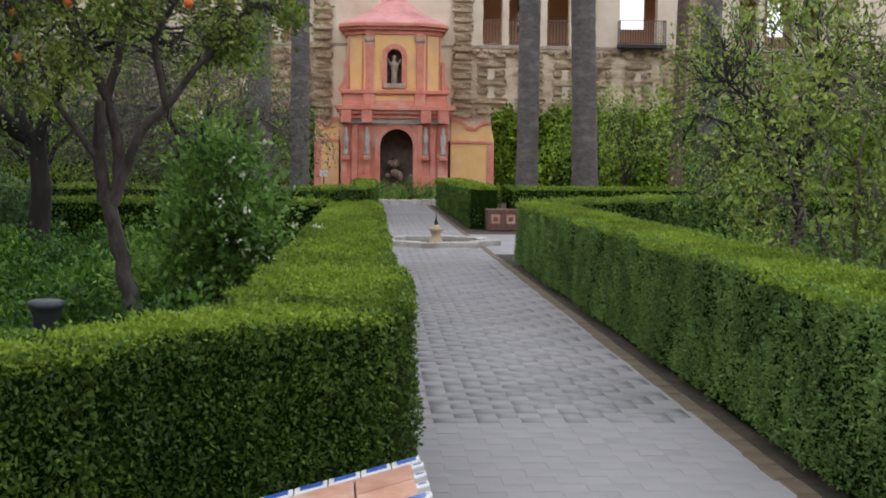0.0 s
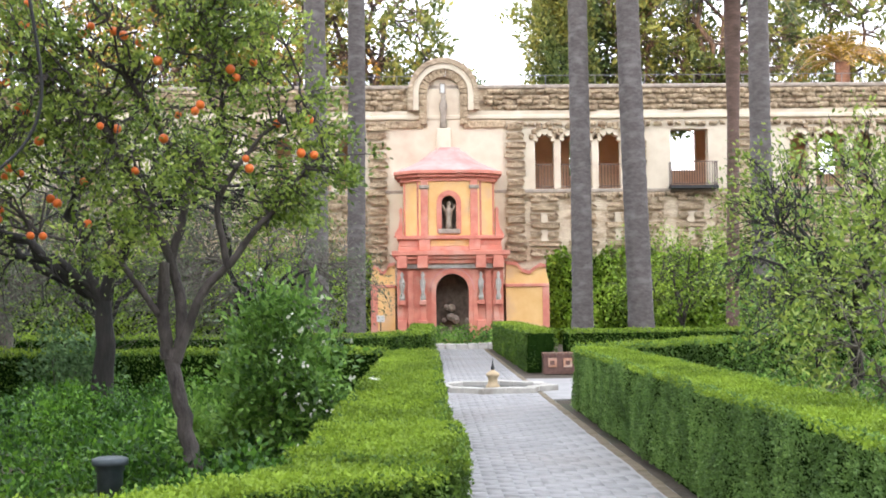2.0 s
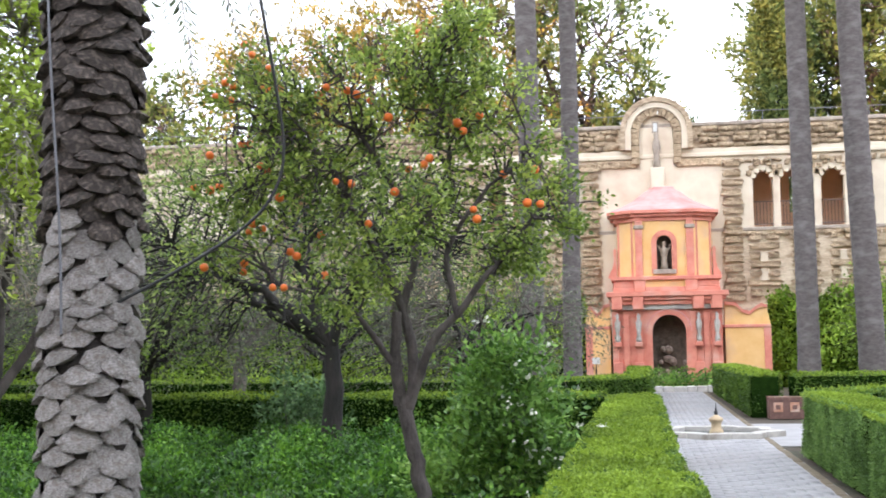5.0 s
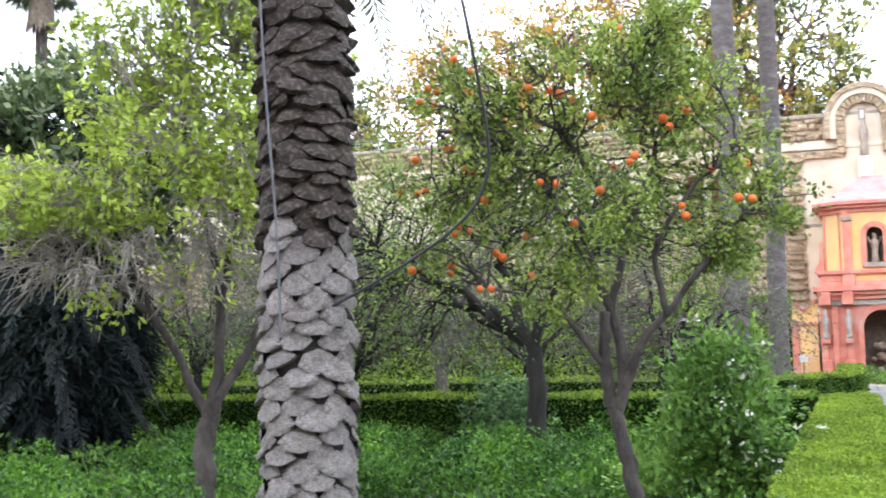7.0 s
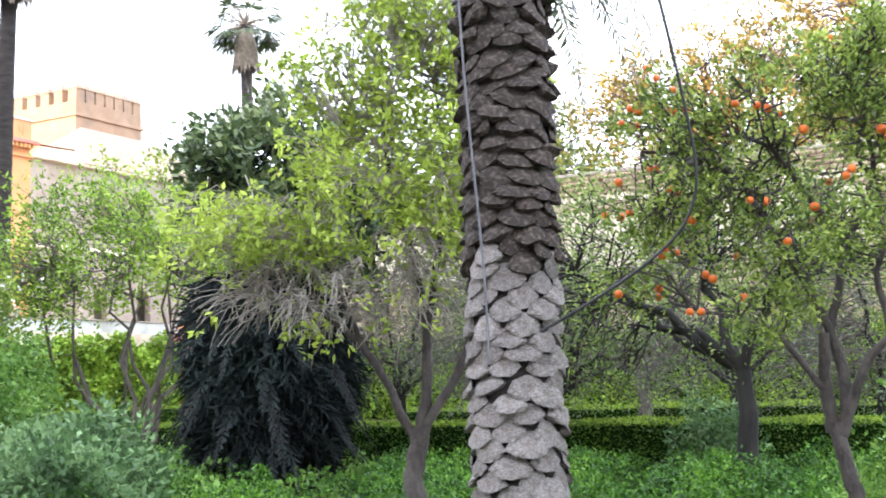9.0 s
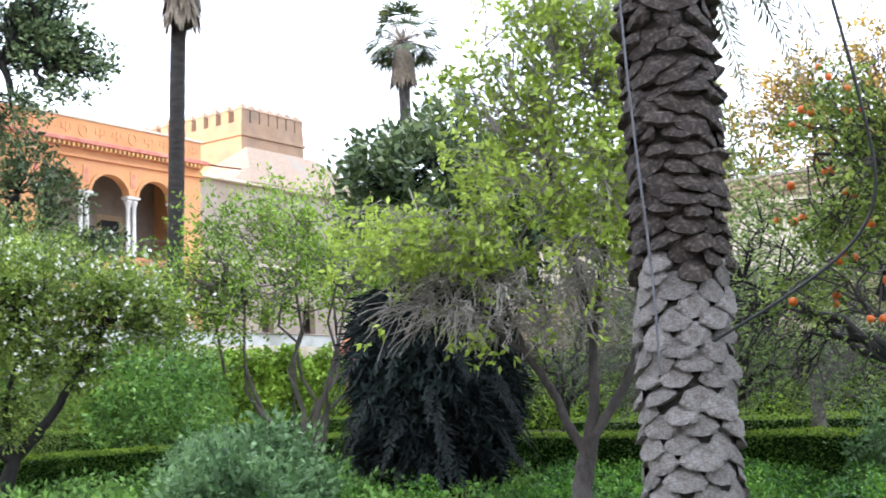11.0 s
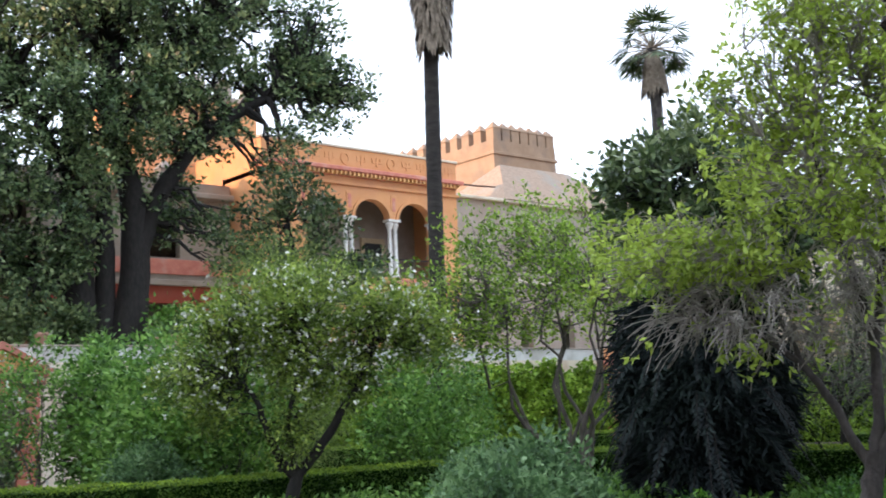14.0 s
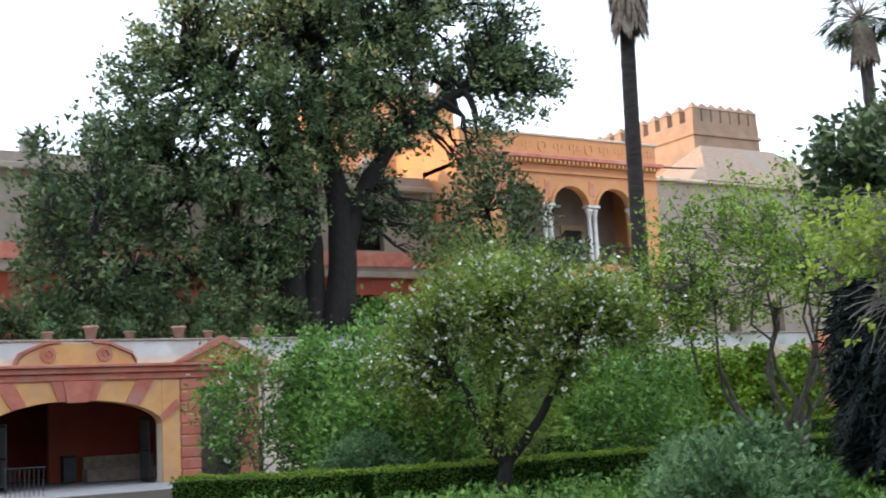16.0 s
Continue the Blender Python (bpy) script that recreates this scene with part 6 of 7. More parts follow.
# clay pots on the parapet
for k, (y, s) in enumerate(((9.4, 0.8), (10.85, 1.35), (12.2, 0.8), (14.0, 1.25), (15.1, 0.8), (17.05, 1.25), (21.6, 0.9), (22.4, 1.2), (6.6, 1.1), (26.4, 0.9), (29, 1.2), (33.5, 0.9))):
    pt = thing("clay_pot", "pale clay flower pot with a small plant on the parapet", "pot", "pots on the parapet")
    bm = bmesh.new()
    z0 = TH + 0.07
    h = 0.36 * s
    lathe(bm, [(0.13 * s ** 0.5, 0), (0.2 * s ** 0.5, h * 0.82), (0.235 * s ** 0.5, h * 0.84), (0.235 * s ** 0.5, h), (0.19 * s ** 0.5, h), (0.18 * s ** 0.5, h - 0.04)], 14, (TX - 0.3, y, z0))
    part("pot_body", bm, M_POT, pt, "", True)
    r = np.random.default_rng(200 + k)
    Q = np.array((TX - 0.3, y, z0 + h)) + np.abs(r.normal(size=(160, 3))) * (0, 0, 0.22 * s) + r.normal(size=(160, 3)) * (0.13, 0.13, 0.05)
    tagged(obj("pot_plant", leafmesh("pot_plant", blades(r, Q, 0.16, 0.35, None, 0.8)), L_MAGN if k % 2 else L_TEAL, pt), kind="stuff")
ivy("wall_ivy", "green climbers covering the terrace wall", 22.5, 60, -0.02, 4.1, 0.35, 32000, 0.26, L_IVY, 33, "y", 0.9)

# small coral pier at the terrace corner
cp = thing("terrace_pier", "coral and cream pier at the end of the terrace wall", "pier")
boxpart("pier_shaft", (TX + 0.02, TX + 0.5, 46.5, 50.5, -0.03, 4.1), M_APRICOT, cp, 0.03)
for k in range(5):
    boxpart("pier_band", (TX + 0.502, TX + 0.6, 46.4, 50.6, 0.5 + k * 0.8, 0.75 + k * 0.8), M_CORAL, cp, 0.02)
boxpart("pier_cap", (TX + 0.01, TX + 0.7, 46.3, 50.7, 4.102, 4.4), M_CORAL, cp, 0.04)
boxpart("pier_top", (TX + 0.06, TX + 0.5, 46.8, 49.0, 4.402, 5.0), M_APRICOT, cp, 0.05)

# ---- arcaded palace front ----
AX = -52.0
pal = thing("palace", "apricot palace with an upper arcade on paired marble columns", "palace")
arches = [37.35, 40.5, 43.65]
bm = bmesh.new()
wall(bm, 33.2, 47.0, 4.3, 15.5, [(36.1, 44.9, 9.9, 13.2)] + [(c - 1.25, c + 1.25, 13.2, 14.4) for c in arches], YZ, AX - 0.5, AX)
for c in arches:
    spandrel(bm, c, 13.2, 1.25, 14.401, YZ, AX - 0.5, AX, 16, 0.92)
part("front_wall", bm, M_APRICOT, pal)
for c in arches:
    bm = bmesh.new()
    arch_band(bm, c, 13.2, 1.252, 1.45, YZ, AX, AX + 0.08, None, 18, 0.92)
    part("arch_moulding", bm, M_APRICOT, pal)
for c in (35.8, 38.92, 42.07, 45.2):
    for s in (-0.2, 0.2):
        bm = bmesh.new()
        lathe(bm, [(0.2, 0), (0.2, 0.1), (0.13, 0.18), (0.115, 2.75), (0.13, 2.8), (0.2, 3.02), (0.22, 3.05), (0.22, 3.22)], 14, (AX - 0.2, c + s, 9.92))
        part("marble_column", bm, M_MARBLE, pal, "white marble column", True)
    boxpart("impost", (AX - 0.5, AX + 0.1, c - 0.45, c + 0.45, 13.14, 13.3), M_MARBLE, pal, 0.02)
    for q in (0.22,):
        boxpart("spandrel_panel", (AX + 0.002, AX + 0.05, c - q, c + q, 13.6, 14.7), M_APRICOT, pal, 0.02)
        boxpart("panel_inlay", (AX + 0.052, AX + 0.075, c - 0.11, c + 0.11, 13.75, 14.55), M_CORAL, pal, 0.01)
boxpart("string_moulding", (AX + 0.002, AX + 0.16, 33.1, 47.1, 15.0, 15.14), M_APRICOT, pal, 0.02)
boxpart("cornice", (AX - 0.5, AX + 0.55, 33.0, 47.2, 15.72, 15.95), M_CORAL, pal, 0.03)
boxpart("frieze", (AX - 0.5, AX + 0.08, 33.2, 47.0, 15.502, 15.718), M_CORAL, pal)
for i in range(46):
    y = 33.3 + i * 0.3
    boxpart("bracket", (AX + 0.082, AX + 0.42, y, y + 0.13, 15.52, 15.715), M_OCHRE, pal)
boxpart("attic_parapet", (AX - 0.4, AX + 0.05, 33.2, 47.0, 15.952, 17.1), M_APRICOT, pal)
boxpart("parapet_cap", (AX - 0.46, AX + 0.14, 33.1, 47.1, 17.102, 17.24), M_PLASTER, pal, 0.02)
for i in range(12):
    y = 33.9 + i * 1.1
    bm = bmesh.new()
    if i % 3 == 1:
        arch_band(bm, y + 0.4, 16.55, 0.2, 0.32, YZ, AX + 0.052, AX + 0.1, None, 12, 1.2, 0, 360)
    else:
        box(bm, AX + 0.052, AX + 0.09, y + 0.1, y + 0.75, 16.45, 16.55)
        box(bm, AX + 0.052, AX + 0.094, y + 0.38, y + 0.48, 16.25, 16.8)
        box(bm, AX + 0.052, AX + 0.09, y + 0.1, y + 0.2, 16.552, 16.75)
        box(bm, AX + 0.052, AX + 0.09, y + 0.65, y + 0.75, 16.552, 16.75)
    part("parapet_relief", bm, M_APRICOT, pal)
boxpart("loggia_back", (AX - 4.0, AX - 3.7, 33.2, 47.0, 9.5, 15.5), M_PALEB, pal)
boxpart("loggia_floor", (AX - 3.7, AX - 0.5, 33.2, 47.0, 9.5, 9.9), M_PALEB, pal)
boxpart("loggia_ceiling", (AX - 3.7, AX - 0.5, 33.2, 47.0, 15.2, 15.45), M_BARK, pal)
boxpart("side_wall", (AX - 14, AX - 0.5, 46.6, 47.0, 4.3, 17.1), M_APRICOT, pal)
boxpart("side_wall", (AX - 14, AX - 0.5, 33.2, 33.6, 4.3, 17.1), M_APRICOT, pal)
boxpart("palace_roof", (AX - 14, AX - 0.41, 33.6, 46.6, 15.952, 16.2), M_ROOF, pal)
boxpart("floor_band", (AX + 0.002, AX + 0.14, 33.1, 47.1, 9.5, 9.8), M_CORAL, pal, 0.03)
dr = boxpart("loggia_door", (AX - 3.698, AX - 3.6, 42.6, 43.9, 9.92, 12.5), M_IRON, pal, 0.01, "dark door leaf")
bm = bmesh.new()
wall(bm, 42.35, 44.15, 9.92, 12.8, [(42.6, 43.9, 9.92, 12.5)], YZ, AX - 3.7, AX - 3.55)
part("door_frame", bm, M_TAN, pal)
lr = thing("loggia_railing", "dark iron railing between the loggia columns", "railing")
for z in (9.98, 11.0):
    boxpart("rail_bar", (AX - 0.28, AX - 0.24, 36.1, 44.9, z, z + 0.05), M_IRON, lr)
for i in range(60):
    y = 36.15 + i * 0.147
    boxpart("baluster", (AX - 0.27, AX - 0.25, y, y + 0.02, 9.9, 11.0), M_IRON, lr)

# ---- battlemented tower ----
tower = thing("tower", "battlemented plaster tower in low warm sun", "tower")
X0, X1, Y0, Y1 = -80.0, -66.0, 63.8, 70.9
boxpart("tower_body", (X0, X1, Y0, Y1, 0, 22.6), M_TOWER, tower)
boxpart("tower_string", (X0 - 0.15, X1 + 0.15, Y0 - 0.15, Y1 + 0.15, 22.602, 22.85), M_TOWER, tower, 0.03)
bw = []
for nm, d in (("battlement_wall", (X0, X1, Y0, Y0 + 0.5, 22.852, 23.8)), ("battlement_wall", (X0, X1, Y1 - 0.5, Y1, 22.852, 23.8)), ("battlement_wall", (X1 - 0.5, X1, Y0 + 0.502, Y1 - 0.502, 22.852, 23.8)), ("battlement_wall", (X0, X0 + 0.5, Y0 + 0.502, Y1 - 0.502, 22.852, 23.8))):
    bw.append(boxpart(nm, d, M_TOWER, tower))


def merlon(parent, x, y, z, w, h, material=None):
    bm = bmesh.new()
    box(bm, x - w / 2, x + w / 2, y - w / 2, y + w / 2, z, z + h)
    a = [bm.verts.new((x + i * w * 0.58, y + j * w * 0.58, z + h + 0.002)) for i, j in ((-1, -1), (1, -1), (1, 1), (-1, 1))]
    c = bm.verts.new((x, y, z + h + w * 0.75))
    bm.faces.new(a[::-1])
    for i in range(4):
        bm.faces.new((a[i], a[(i + 1) % 4], c))
    part("merlon", bm, material or M_TOWER, parent)


for i in range(7):
    yy = Y0 + 0.5 + i * (Y1 - Y0 - 1.0) / 6
    merlon(bw[2], X1 - 0.45, yy, 23.802, 0.86, 1.0)
for i in range(9):
    xx = X1 - 1.9 - i * 1.45
    merlon(bw[0], xx, Y0 + 0.45, 23.802, 0.86, 1.0)
sp = thing("roof_spout", "thin rusty drain spout on the palace corner", "spout")
V, F = tubes([(np.array([(AX, 46.9, 15.9), (AX + 1.2, 47.6, 15.6), (AX + 2.2, 48.2, 15.4)]), np.array((0.07, 0.06, 0.05)))], 6)
obj("spout_pipe", mesh_np("spout_pipe", V, F), M_PALMR, sp)

# ---- pale houses and roofs beside the tower ----
ph = thing("pale_house", "old pale house with a hipped tile roof and arched openings", "house")
HX = -58.0
bm = bmesh.new()
hs = [(57.8, 59.0, 12.2, 15.4), (61.9, 63.3, 12.2, 15.6), (66.2, 67.4, 12.2, 15.4), (57.8, 59.0, 5.0, 8.6), (61.9, 63.2, 5.0, 8.6)]
wall(bm, 50.0, 78, 0, 16.6, hs, YZ, HX - 0.5, HX)
for a, b, c, d in hs:
    spandrel(bm, (a + b) / 2, d - (b - a) / 2, (b - a) / 2, d + 0.001, YZ, HX - 0.5, HX, 12)
part("house_wall", bm, M_PALEB, ph)
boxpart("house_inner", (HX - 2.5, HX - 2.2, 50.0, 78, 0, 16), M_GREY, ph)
boxpart("house_band", (HX + 0.002, HX + 0.18, 50.0, 78, 10.9, 11.2), M_PLASTER, ph, 0.02)
boxpart("house_eave", (HX - 0.5, HX + 0.4, 49.8, 78.2, 16.602, 16.8), M_PLASTER, ph, 0.03)
for y0, y1, zr in ((56.5, 71.0, 20.4), (71.1, 78.2, 19.0)):
    bm = bmesh.new()
    a = [bm.verts.new(p) for p in ((HX + 0.5, y0, 16.802), (HX + 0.5, y1, 16.802), (HX - 9, y1, 16.802), (HX - 9, y0, 16.802))]
    r0, r1 = bm.verts.new((HX - 3.5, y0 + 3.5, zr)), bm.verts.new((HX - 3.5, y1 - 3.5, zr))
    for f in ((a[0], a[1], r1, r0), (a[1], a[2], r1), (a[2], a[3], r0, r1), (a[3], a[0], r0)):
        bm.faces.new(f)
    bm.faces.new(a[::-1])
    part("hipped_roof", bm, M_ROOF, ph)
ch = thing("chimney_house", "sunlit orange chimney block on a far roof", "house")
boxpart("chimney_block", (-60, -58.4, 84.5, 86.5, 0, 23.8), M_APRICOT, ch, 0.05)
boxpart("lower_house", (-66, -58, 78.5, 96, 0, 19.5), M_PALEB, ch)

# ---- palace wing behind the great tree ----
wg = thing("palace_wing", "pale and red palace wing with a flat roofline and merlons", "palace")
bm = bmesh.new()
wh = [(-20 + k * 4.0, -18.2 + k * 4.0, 5.2, 8.4) for k in range(13)]
wh += [(-20 + k * 4.0, -18.0 + k * 4.0, 10.8, 13.2) for k in range(13)]
wall(bm, -30, 33.0, 4.3, 9.6, [h for h in wh if h[3] < 9], YZ, -55.5, -55)
part("red_storey", bm, M_RED, wg)
bm = bmesh.new()
wall(bm, -30, 33.0, 9.602, 14.0, [h for h in wh if h[3] > 9], YZ, -55.5, -55)
part("pale_storey", bm, M_PALEB, wg)
# Dark sheet behind the windows, its colour standing for shaded rooms.
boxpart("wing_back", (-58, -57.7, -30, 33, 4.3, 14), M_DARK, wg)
boxpart("wing_ledge", (-54.998, -54.7, -30, 33, 9.3, 9.6), M_PALEB, wg, 0.03)
boxpart("red_band", (-54.998, -54.9, -30, 33, 9.9, 10.7), M_CORAL, wg, 0.02)
boxpart("wing_cornice", (-55.5, -54.4, -30, 33, 14.002, 14.3), M_PALEB, wg, 0.04)
boxpart("wing_parapet", (-55.4, -54.9, -30, 33, 14.302, 14.9), M_PALEB, wg)
boxpart("wing_roof", (-64, -55.4, -30, 33, 14.0, 14.3), M_ROOF, wg)
for i in range(14):
    merlon(wg, -55.15, -28 + i * 4.4, 14.902, 0.75, 0.6, M_GREY)
up = thing("upper_tower", "apricot upper tower rising behind the palace front", "tower")
boxpart("tower_body", (-66, -60, 30, 38, 0, 21.3), M_APRICOT, up)
boxpart("tower_cap", (-66.2, -59.8, 29.8, 38.2, 21.302, 21.6), M_GREY, up, 0.05)
for i in range(5):
    merlon(up, -60.2, 30.4 + i * 1.8, 21.602, 0.8, 0.7, M_GREY)

# ---- great tree on the terrace ----
tree("great_magnolia", "huge dark magnolia with heavy trunks and glossy leaves", "tree", (-47.0, 21.6, 4.2), 2.6, 0.95,
     [(-46.0, 22.3, 18.4, 3.6, 4.2, 3.2), (-48.0, 16.6, 17.0, 2.6, 3.0, 3.0), (-44.2, 27.2, 18.3, 2.4, 3.0, 2.8), (-46.3, 18.9, 13.4, 2.6, 3.2, 2.2), (-48.5, 15.2, 14.2, 2.0, 2.4, 1.8), (-44.8, 20.6, 15.4, 2.0, 3.0, 2.2), (-45.0, 24.0, 15.6, 2.0, 2.4, 2.0), (-45.4, 19.5, 11.4, 1.4, 2.4, 1.4), (-46.0, 18.6, 8.8, 1.6, 2.6, 2.0), (-45.6, 25.2, 10.2, 1.4, 1.8, 1.8), (-47.0, 15.6, 11.0, 1.6, 2.4, 1.8), (-50.2, 12.7, 12.6, 1.4, 1.6, 1.4), (-50.2, 12.3, 9.6, 1.6, 1.8, 1.7), (-49.5, 15.1, 8.6, 2.0, 2.4, 1.9),
      (-45.3, 25.4, 15.0, 1.6, 2.0, 1.3), (-42.8, 29.3, 16.9, 1.4, 1.8, 1.2), (-46.7, 22.6, 23.2, 3.5, 4.5, 2.6), (-48.2, 19.0, 9.6, 1.8, 2.2, 1.6), (-45.9, 24.2, 12.6, 1.5, 1.6, 1.2), (-48.2, 18.6, 20.5, 2.4, 2.6, 2.2), (-45.0, 26.0, 21.0, 2.2, 2.6, 2.0), (-42.2, 30.4, 16.6, 1.5, 2.0, 1.7), (-43.4, 28.4, 13.8, 1.3, 1.6, 1.2), (-42.6, 29.6, 19.0, 1.5, 1.8, 1.6)],
     880, 10, 0.27, L_MAGNB, M_BARKD, 171, per=96, spread=0.72, aspect=0.5, twigs=3, shell=0.25, frame_limbs=[
         ([(-47.2, 21.4, 4.2), (-47.3, 21.2, 5.6), (-47.39, 21.0, 8.1), (-47.34, 21.1, 10.9), (-47.42, 20.9, 15.6), (-47.7, 20.3, 20.0)], 0.95, 0.25),
         ([(-46.6, 22.7, 4.2), (-46.5, 23.0, 6.5), (-46.36, 23.2, 8.3), (-46.37, 23.2, 11.8), (-46.75, 22.4, 14.6), (-46.76, 22.4, 19.5), (-46.36, 23.2, 23.0)], 0.85, 0.2),
         ([(-46.36, 23.2, 9.2), (-45.9, 24.1, 12.0), (-45.05, 25.7, 14.6), (-43.8, 27.8, 16.2), (-42.5, 29.7, 16.9)], 0.5, 0.16),
         ([(-47.4, 21.0, 9.8), (-47.5, 20.8, 11.4), (-47.95, 19.7, 12.0), (-48.6, 18.0, 12.4), (-49.3, 16.0, 13.6)], 0.45, 0.14),
         ([(-48.3, 18.7, 12.2), (-49.2, 16.1, 11.8), (-49.8, 14.3, 12.1), (-50.1, 13.0, 11.6), (-50.5, 11.5, 11.9), (-50.55, 11.1, 12.9)], 0.3, 0.1),
         ([(-47.35, 21.1, 12.0), (-48.0, 19.4, 15.6), (-48.9, 17.0, 17.6)], 0.34, 0.1),
         ([(-46.7, 22.5, 14.8), (-45.6, 24.6, 18.0), (-44.6, 26.6, 20.0)], 0.32, 0.1),
         ([(-47.3, 21.2, 7.5), (-48.2, 19.0, 8.6), (-49.4, 15.6, 8.6), (-50.0, 12.8, 9.4)], 0.3, 0.1),
         ([(-47.0, 21.9, 4.2), (-46.9, 22.1, 8.0), (-46.8, 22.0, 12.5)], 0.6, 0.3)])
tree("terrace_tree", "smaller dark glossy tree on the terrace", "tree", (-46.0, 31.2, 4.2), 3.0, 0.42,
     [(-46, 31.0, 10.5, 2.0, 2.4, 2.2), (-45.5, 33.5, 9.0, 1.6, 1.6, 1.4)], 80, 5, 0.34, L_MAGN, M_BARKD, 172, per=60, spread=0.8)
tree("terrace_tree", "smaller dark glossy tree on the terrace", "tree", (-46.5, 11.6, 4.2), 2.2, 0.3,
     [(-46.5, 11.8, 11.5, 2.2, 2.2, 3.0), (-46.5, 12.6, 8.0, 2.6, 2.4, 1.6)], 80, 5, 0.34, L_MAGN, M_BARKD, 173, per=60, spread=0.8)
for k, y in enumerate((10.2, 13.5, 16.4, 19.0, 24.5, 28, 7.5)):
    bush("terrace_shrub", "leafy shrub growing on the terrace edge", "bush", [(-44.8, y, 5.9, 1.0, 1.5, 1.2)], 3000, 0.26, L_ROSE if k == 4 else L_MAGN, 180 + k, lumps=50, stems=0, group="terrace shrubs")

# ---- woods behind the grotto wall ----
far = ((-26, 66, 13, 5.5, L_FAR), (-19, 62, 15, 5.0, L_FARSUN), (-13, 63, 16, 5.5, L_FARSUN), (-7.5, 61, 16.5, 5.5, L_FARSUN), (-2.8, 60, 16, 4.8, L_FAR), (12.5, 63, 16, 4.5, L_FAR), (-16, 70, 12, 6, L_FAR), (-9, 70, 13, 5, L_FAR), (9.6, 66, 17, 4.2, L_FAR), (16, 62, 17, 5.5, L_FAR), (24, 66, 16, 6, L_FAR), (33, 64, 17, 6, L_FARSUN), (2.5, 76, 12, 4, L_FAR), (-36, 70, 13, 5, L_FAR))
for k, (x, y, z, r, mt) in enumerate(far):
    tree("tall_tree", "tall tree behind the wall catching evening sun", "tree", (x, y, -0.03), 9.0, 0.4,
         [(x, y, z, r * 0.8, r * 0.8, r), (x + r * 0.4, y, z - r * 0.6, r * 0.6, r * 0.6, r * 0.5), (x - r * 0.5, y, z + r * 0.4, r * 0.55, r * 0.55, r * 0.5)], 190, 7, 0.3 if mt is L_FARSUN else 0.4, mt, M_BARK, 190 + k, per=45 if mt is L_FARSUN else 36, clump=0.24, spread=0.85, shell=0.2, group="trees behind the wall")
cyp = thing("cypress", "dense green conical tree behind the wall", "tree")
V, F = tubes([(np.array([(7.0, 58, -0.03), (7.0, 58, 8), (7.0, 58, 17)]), np.array((0.35, 0.25, 0.08)))], 10)
obj("trunk", mesh_np("trunk", V, F), M_BARKD, cyp)
r = np.random.default_rng(12)
n = 30000
u = r.uniform(0, 1, n)
a = r.uniform(0, 2 * math.pi, n)
rad = 2.3 * (1 - u ** 2.2 * 0.6) * (0.75 + 0.25 * np.sin(a * 5 + u * 20)) * r.uniform(0.7, 1.05, n)
obj("crown", leafmesh("crown", blades(r, np.column_stack([7.0 + rad * np.cos(a), 58 + rad * np.sin(a), 5 + u * 15]), 0.3, 0.35, None, 0.8)), L_FAR, cyp)
for k, (x, y, z) in enumerate(((20.2, 56, 13.0), (26.5, 60, 15.5))):
    dp = thing("feather_palm", "date palm with arching feather fronds behind the wall", "palm", "palms behind the wall")
    V, F = tubes([(np.array([(x, y, -0.03), (x, y, z / 2), (x, y, z)]), np.array((0.4, 0.33, 0.36)))], 12)
    obj("trunk", mesh_np("trunk", V, F), M_PALMR, dp)
    (V, F), LV = fronds(np.random.default_rng(60 + k), (x, y, z), 44, 3.4, 1.2, 0.6)
    obj("frond_ribs", mesh_np("frond_ribs", V, F), M_THATCH, dp)
    # The first palm's fronds are coloured as if sunlit.
    obj("fronds", leafmesh("fronds", LV), L_PALM if k else L_FARSUN, dp)

# ---- unseen block added behind the camera, whose height keeps the garden in shade ----
bk = thing("shade_block", "long unseen block added behind to keep the garden in shade", "palace")
boxpart("block_wall", (-150, 110, -62, -48, -0.03, 27.6), M_PALEB, bk)
boxpart("block_roof", (-150, 110, -62.5, -47.5, 27.602, 28.2), M_ROOF, bk, 0.1)
eastw = thing("wall_east", "plain garden wall closing the far side", "wall", kind="structure")
boxpart("wall_body", (40, 40.6, -47.4, 46.9, -0.03, 7.0), M_PLASTER, eastw)

# ---- brick paving, laid herringbone ----
rng = np.random.default_rng(21)
BL, BW = 0.26, 0.13


def brick_mesh(lx, ly):
    bm = bmesh.new()
    box(bm, -lx / 2, lx / 2, -ly / 2, ly / 2, -0.02, 0.0)
    bmesh.ops.bevel(bm, geom=[e for e in bm.edges if all(v.co.z > -0.01 for v in e.verts)], offset=0.0018, segments=1, affect="EDGES")
    me = bpy.data.meshes.new("brick")
    bm.to_mesh(me)
    bm.free()
    me.materials.append(M_PAVE)
    return me


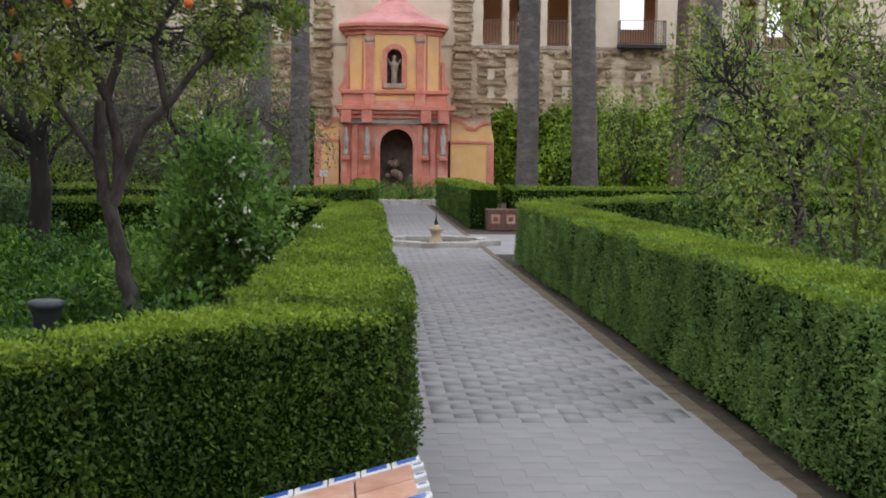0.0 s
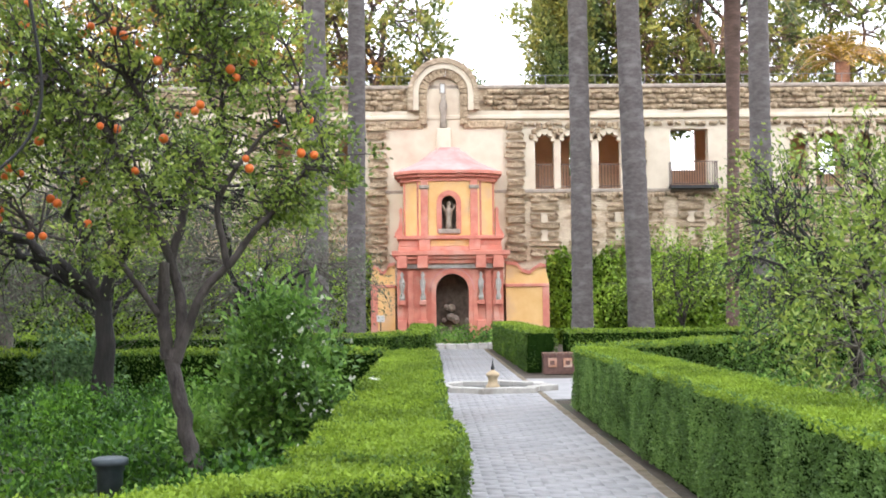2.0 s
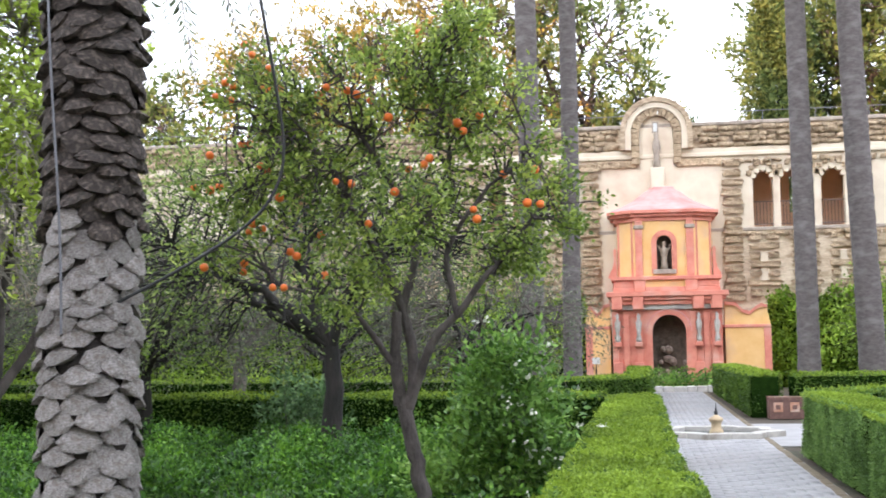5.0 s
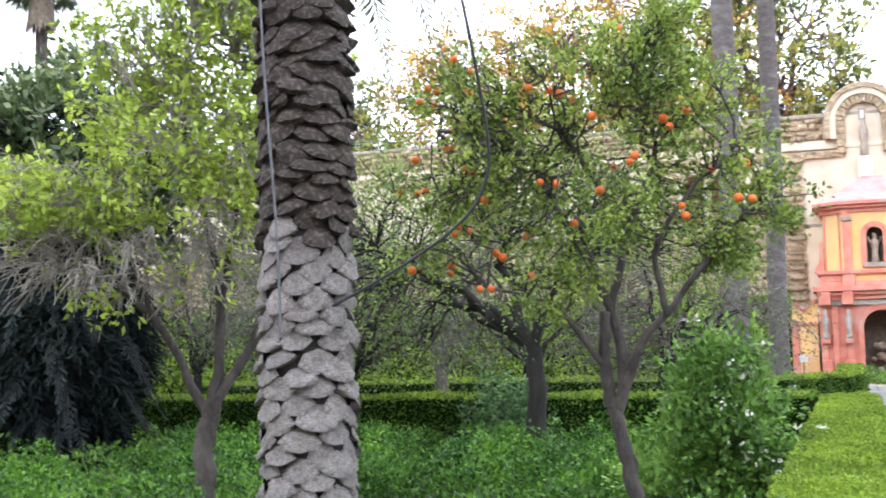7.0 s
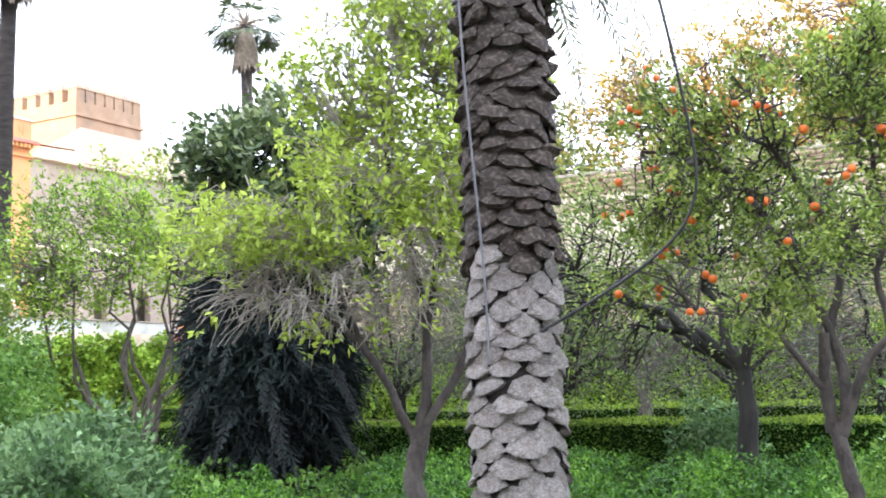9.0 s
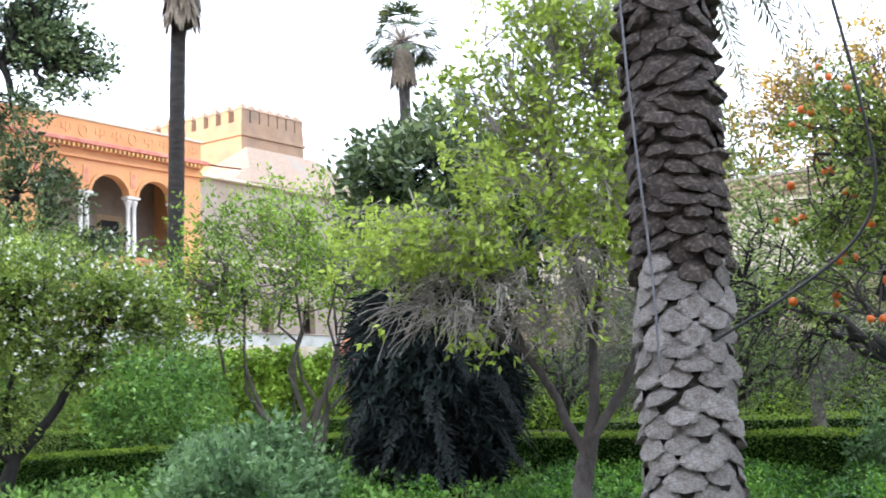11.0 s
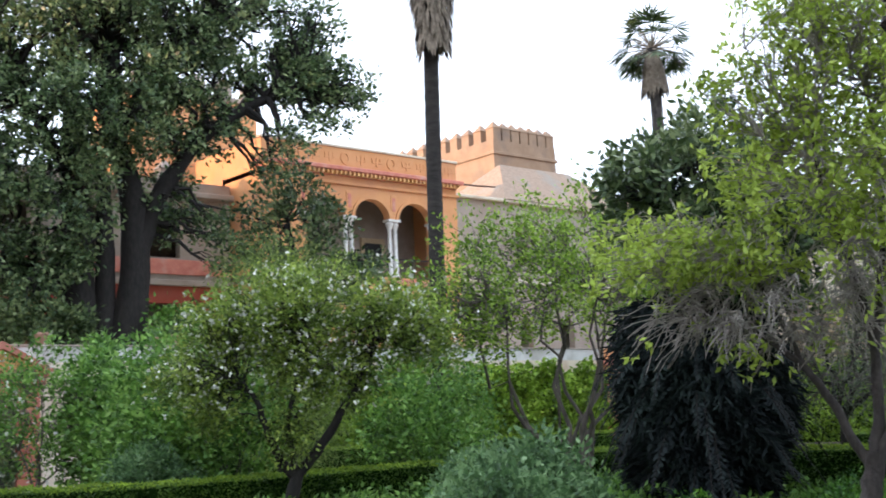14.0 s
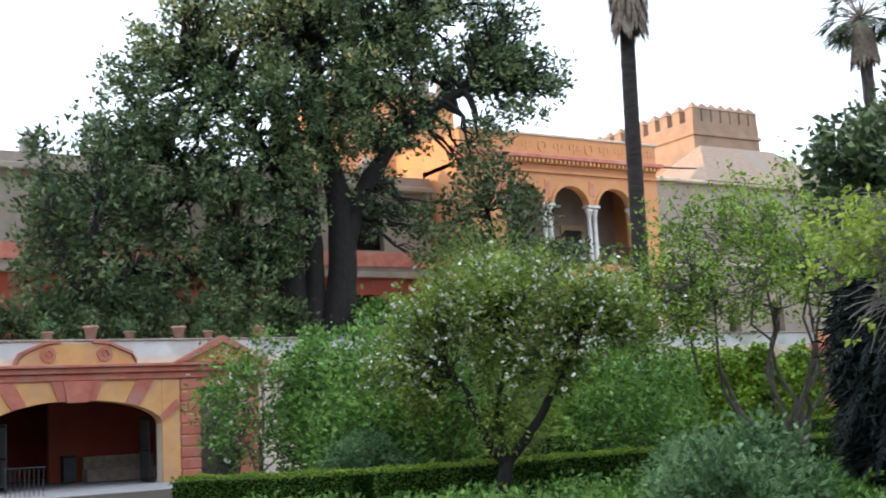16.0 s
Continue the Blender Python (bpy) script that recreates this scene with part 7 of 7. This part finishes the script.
bh, bv = brick_mesh(BL - 0.002, BW - 0.002), brick_mesh(BW - 0.002, BL - 0.002)
Vs, Fs, near = [], [], 0
for row in range(-60, 330):
    for col in range(-2, 20):
        k = (col - row) % 4
        x, y = PX0 + col * BW, row * BW
        if k == 0:
            cx, cy, hor = x + BL / 2, y + BW / 2, True
        elif k == 2:
            cx, cy, hor = x + BW / 2, y + BL / 2, False
        else:
            continue
        hx = (BL if hor else BW) / 2
        if cx - hx < PX0 + 0.002 or cx + hx > PX1 - 0.12 or cy > 42:
            continue
        if abs(cx - FX) < 1.15 and abs(cy - FY) < 1.15:
            continue
        dz = rng.uniform(0.0, 0.0005)
        if 4.0 < cy < 7.6 and near < 300:
            ob = new("brick", bh if hor else bv)
            ob.parent = paths
            ob.location = (cx, cy, dz)
            ob.rotation_euler = (rng.normal() * 0.0015, rng.normal() * 0.0015, 0)
            near += 1
        else:
            a, b = (BL / 2 - 0.001, BW / 2 - 0.001) if hor else (BW / 2 - 0.001, BL / 2 - 0.001)
            o = len(Vs)
            for z in (-0.02, dz):
                Vs += [(cx - a, cy - b, z), (cx + a, cy - b, z), (cx + a, cy + b, z), (cx - a, cy + b, z)]
            Fs += [(o + 4, o + 5, o + 6, o + 7), (o, o + 1, o + 5, o + 4), (o + 1, o + 2, o + 6, o + 5), (o + 2, o + 3, o + 7, o + 6), (o + 3, o, o + 4, o + 7)]
tagged(obj("bricks_beyond", mesh_np("bricks_beyond", Vs, Fs), M_PAVE, paths), kind="stuff")
edge = thing("path_edging", "damp brown brick edging along the path", "edging", kind="structure")
emesh = []
for k in range(3):
    bm = bmesh.new()
    box(bm, -0.055, 0.055, -0.125 - 0.004 * k, 0.125, -0.02, 0.006)
    bevel(bm, 0.008)
    me = bpy.data.meshes.new("edging_brick")
    bm.to_mesh(me)
    bm.free()
    me.materials.append(M_EDGE)
    emesh.append(me)
for k in range(150):
    ob = new("edging_brick", emesh[k % 3])
    ob.parent = edge
    ob.location = (PX1 - 0.055 + rng.normal() * 0.006, 3.0 + k * 0.262, rng.uniform(-0.004, 0.006))
    ob.rotation_euler = (0, 0, rng.normal() * 0.02)
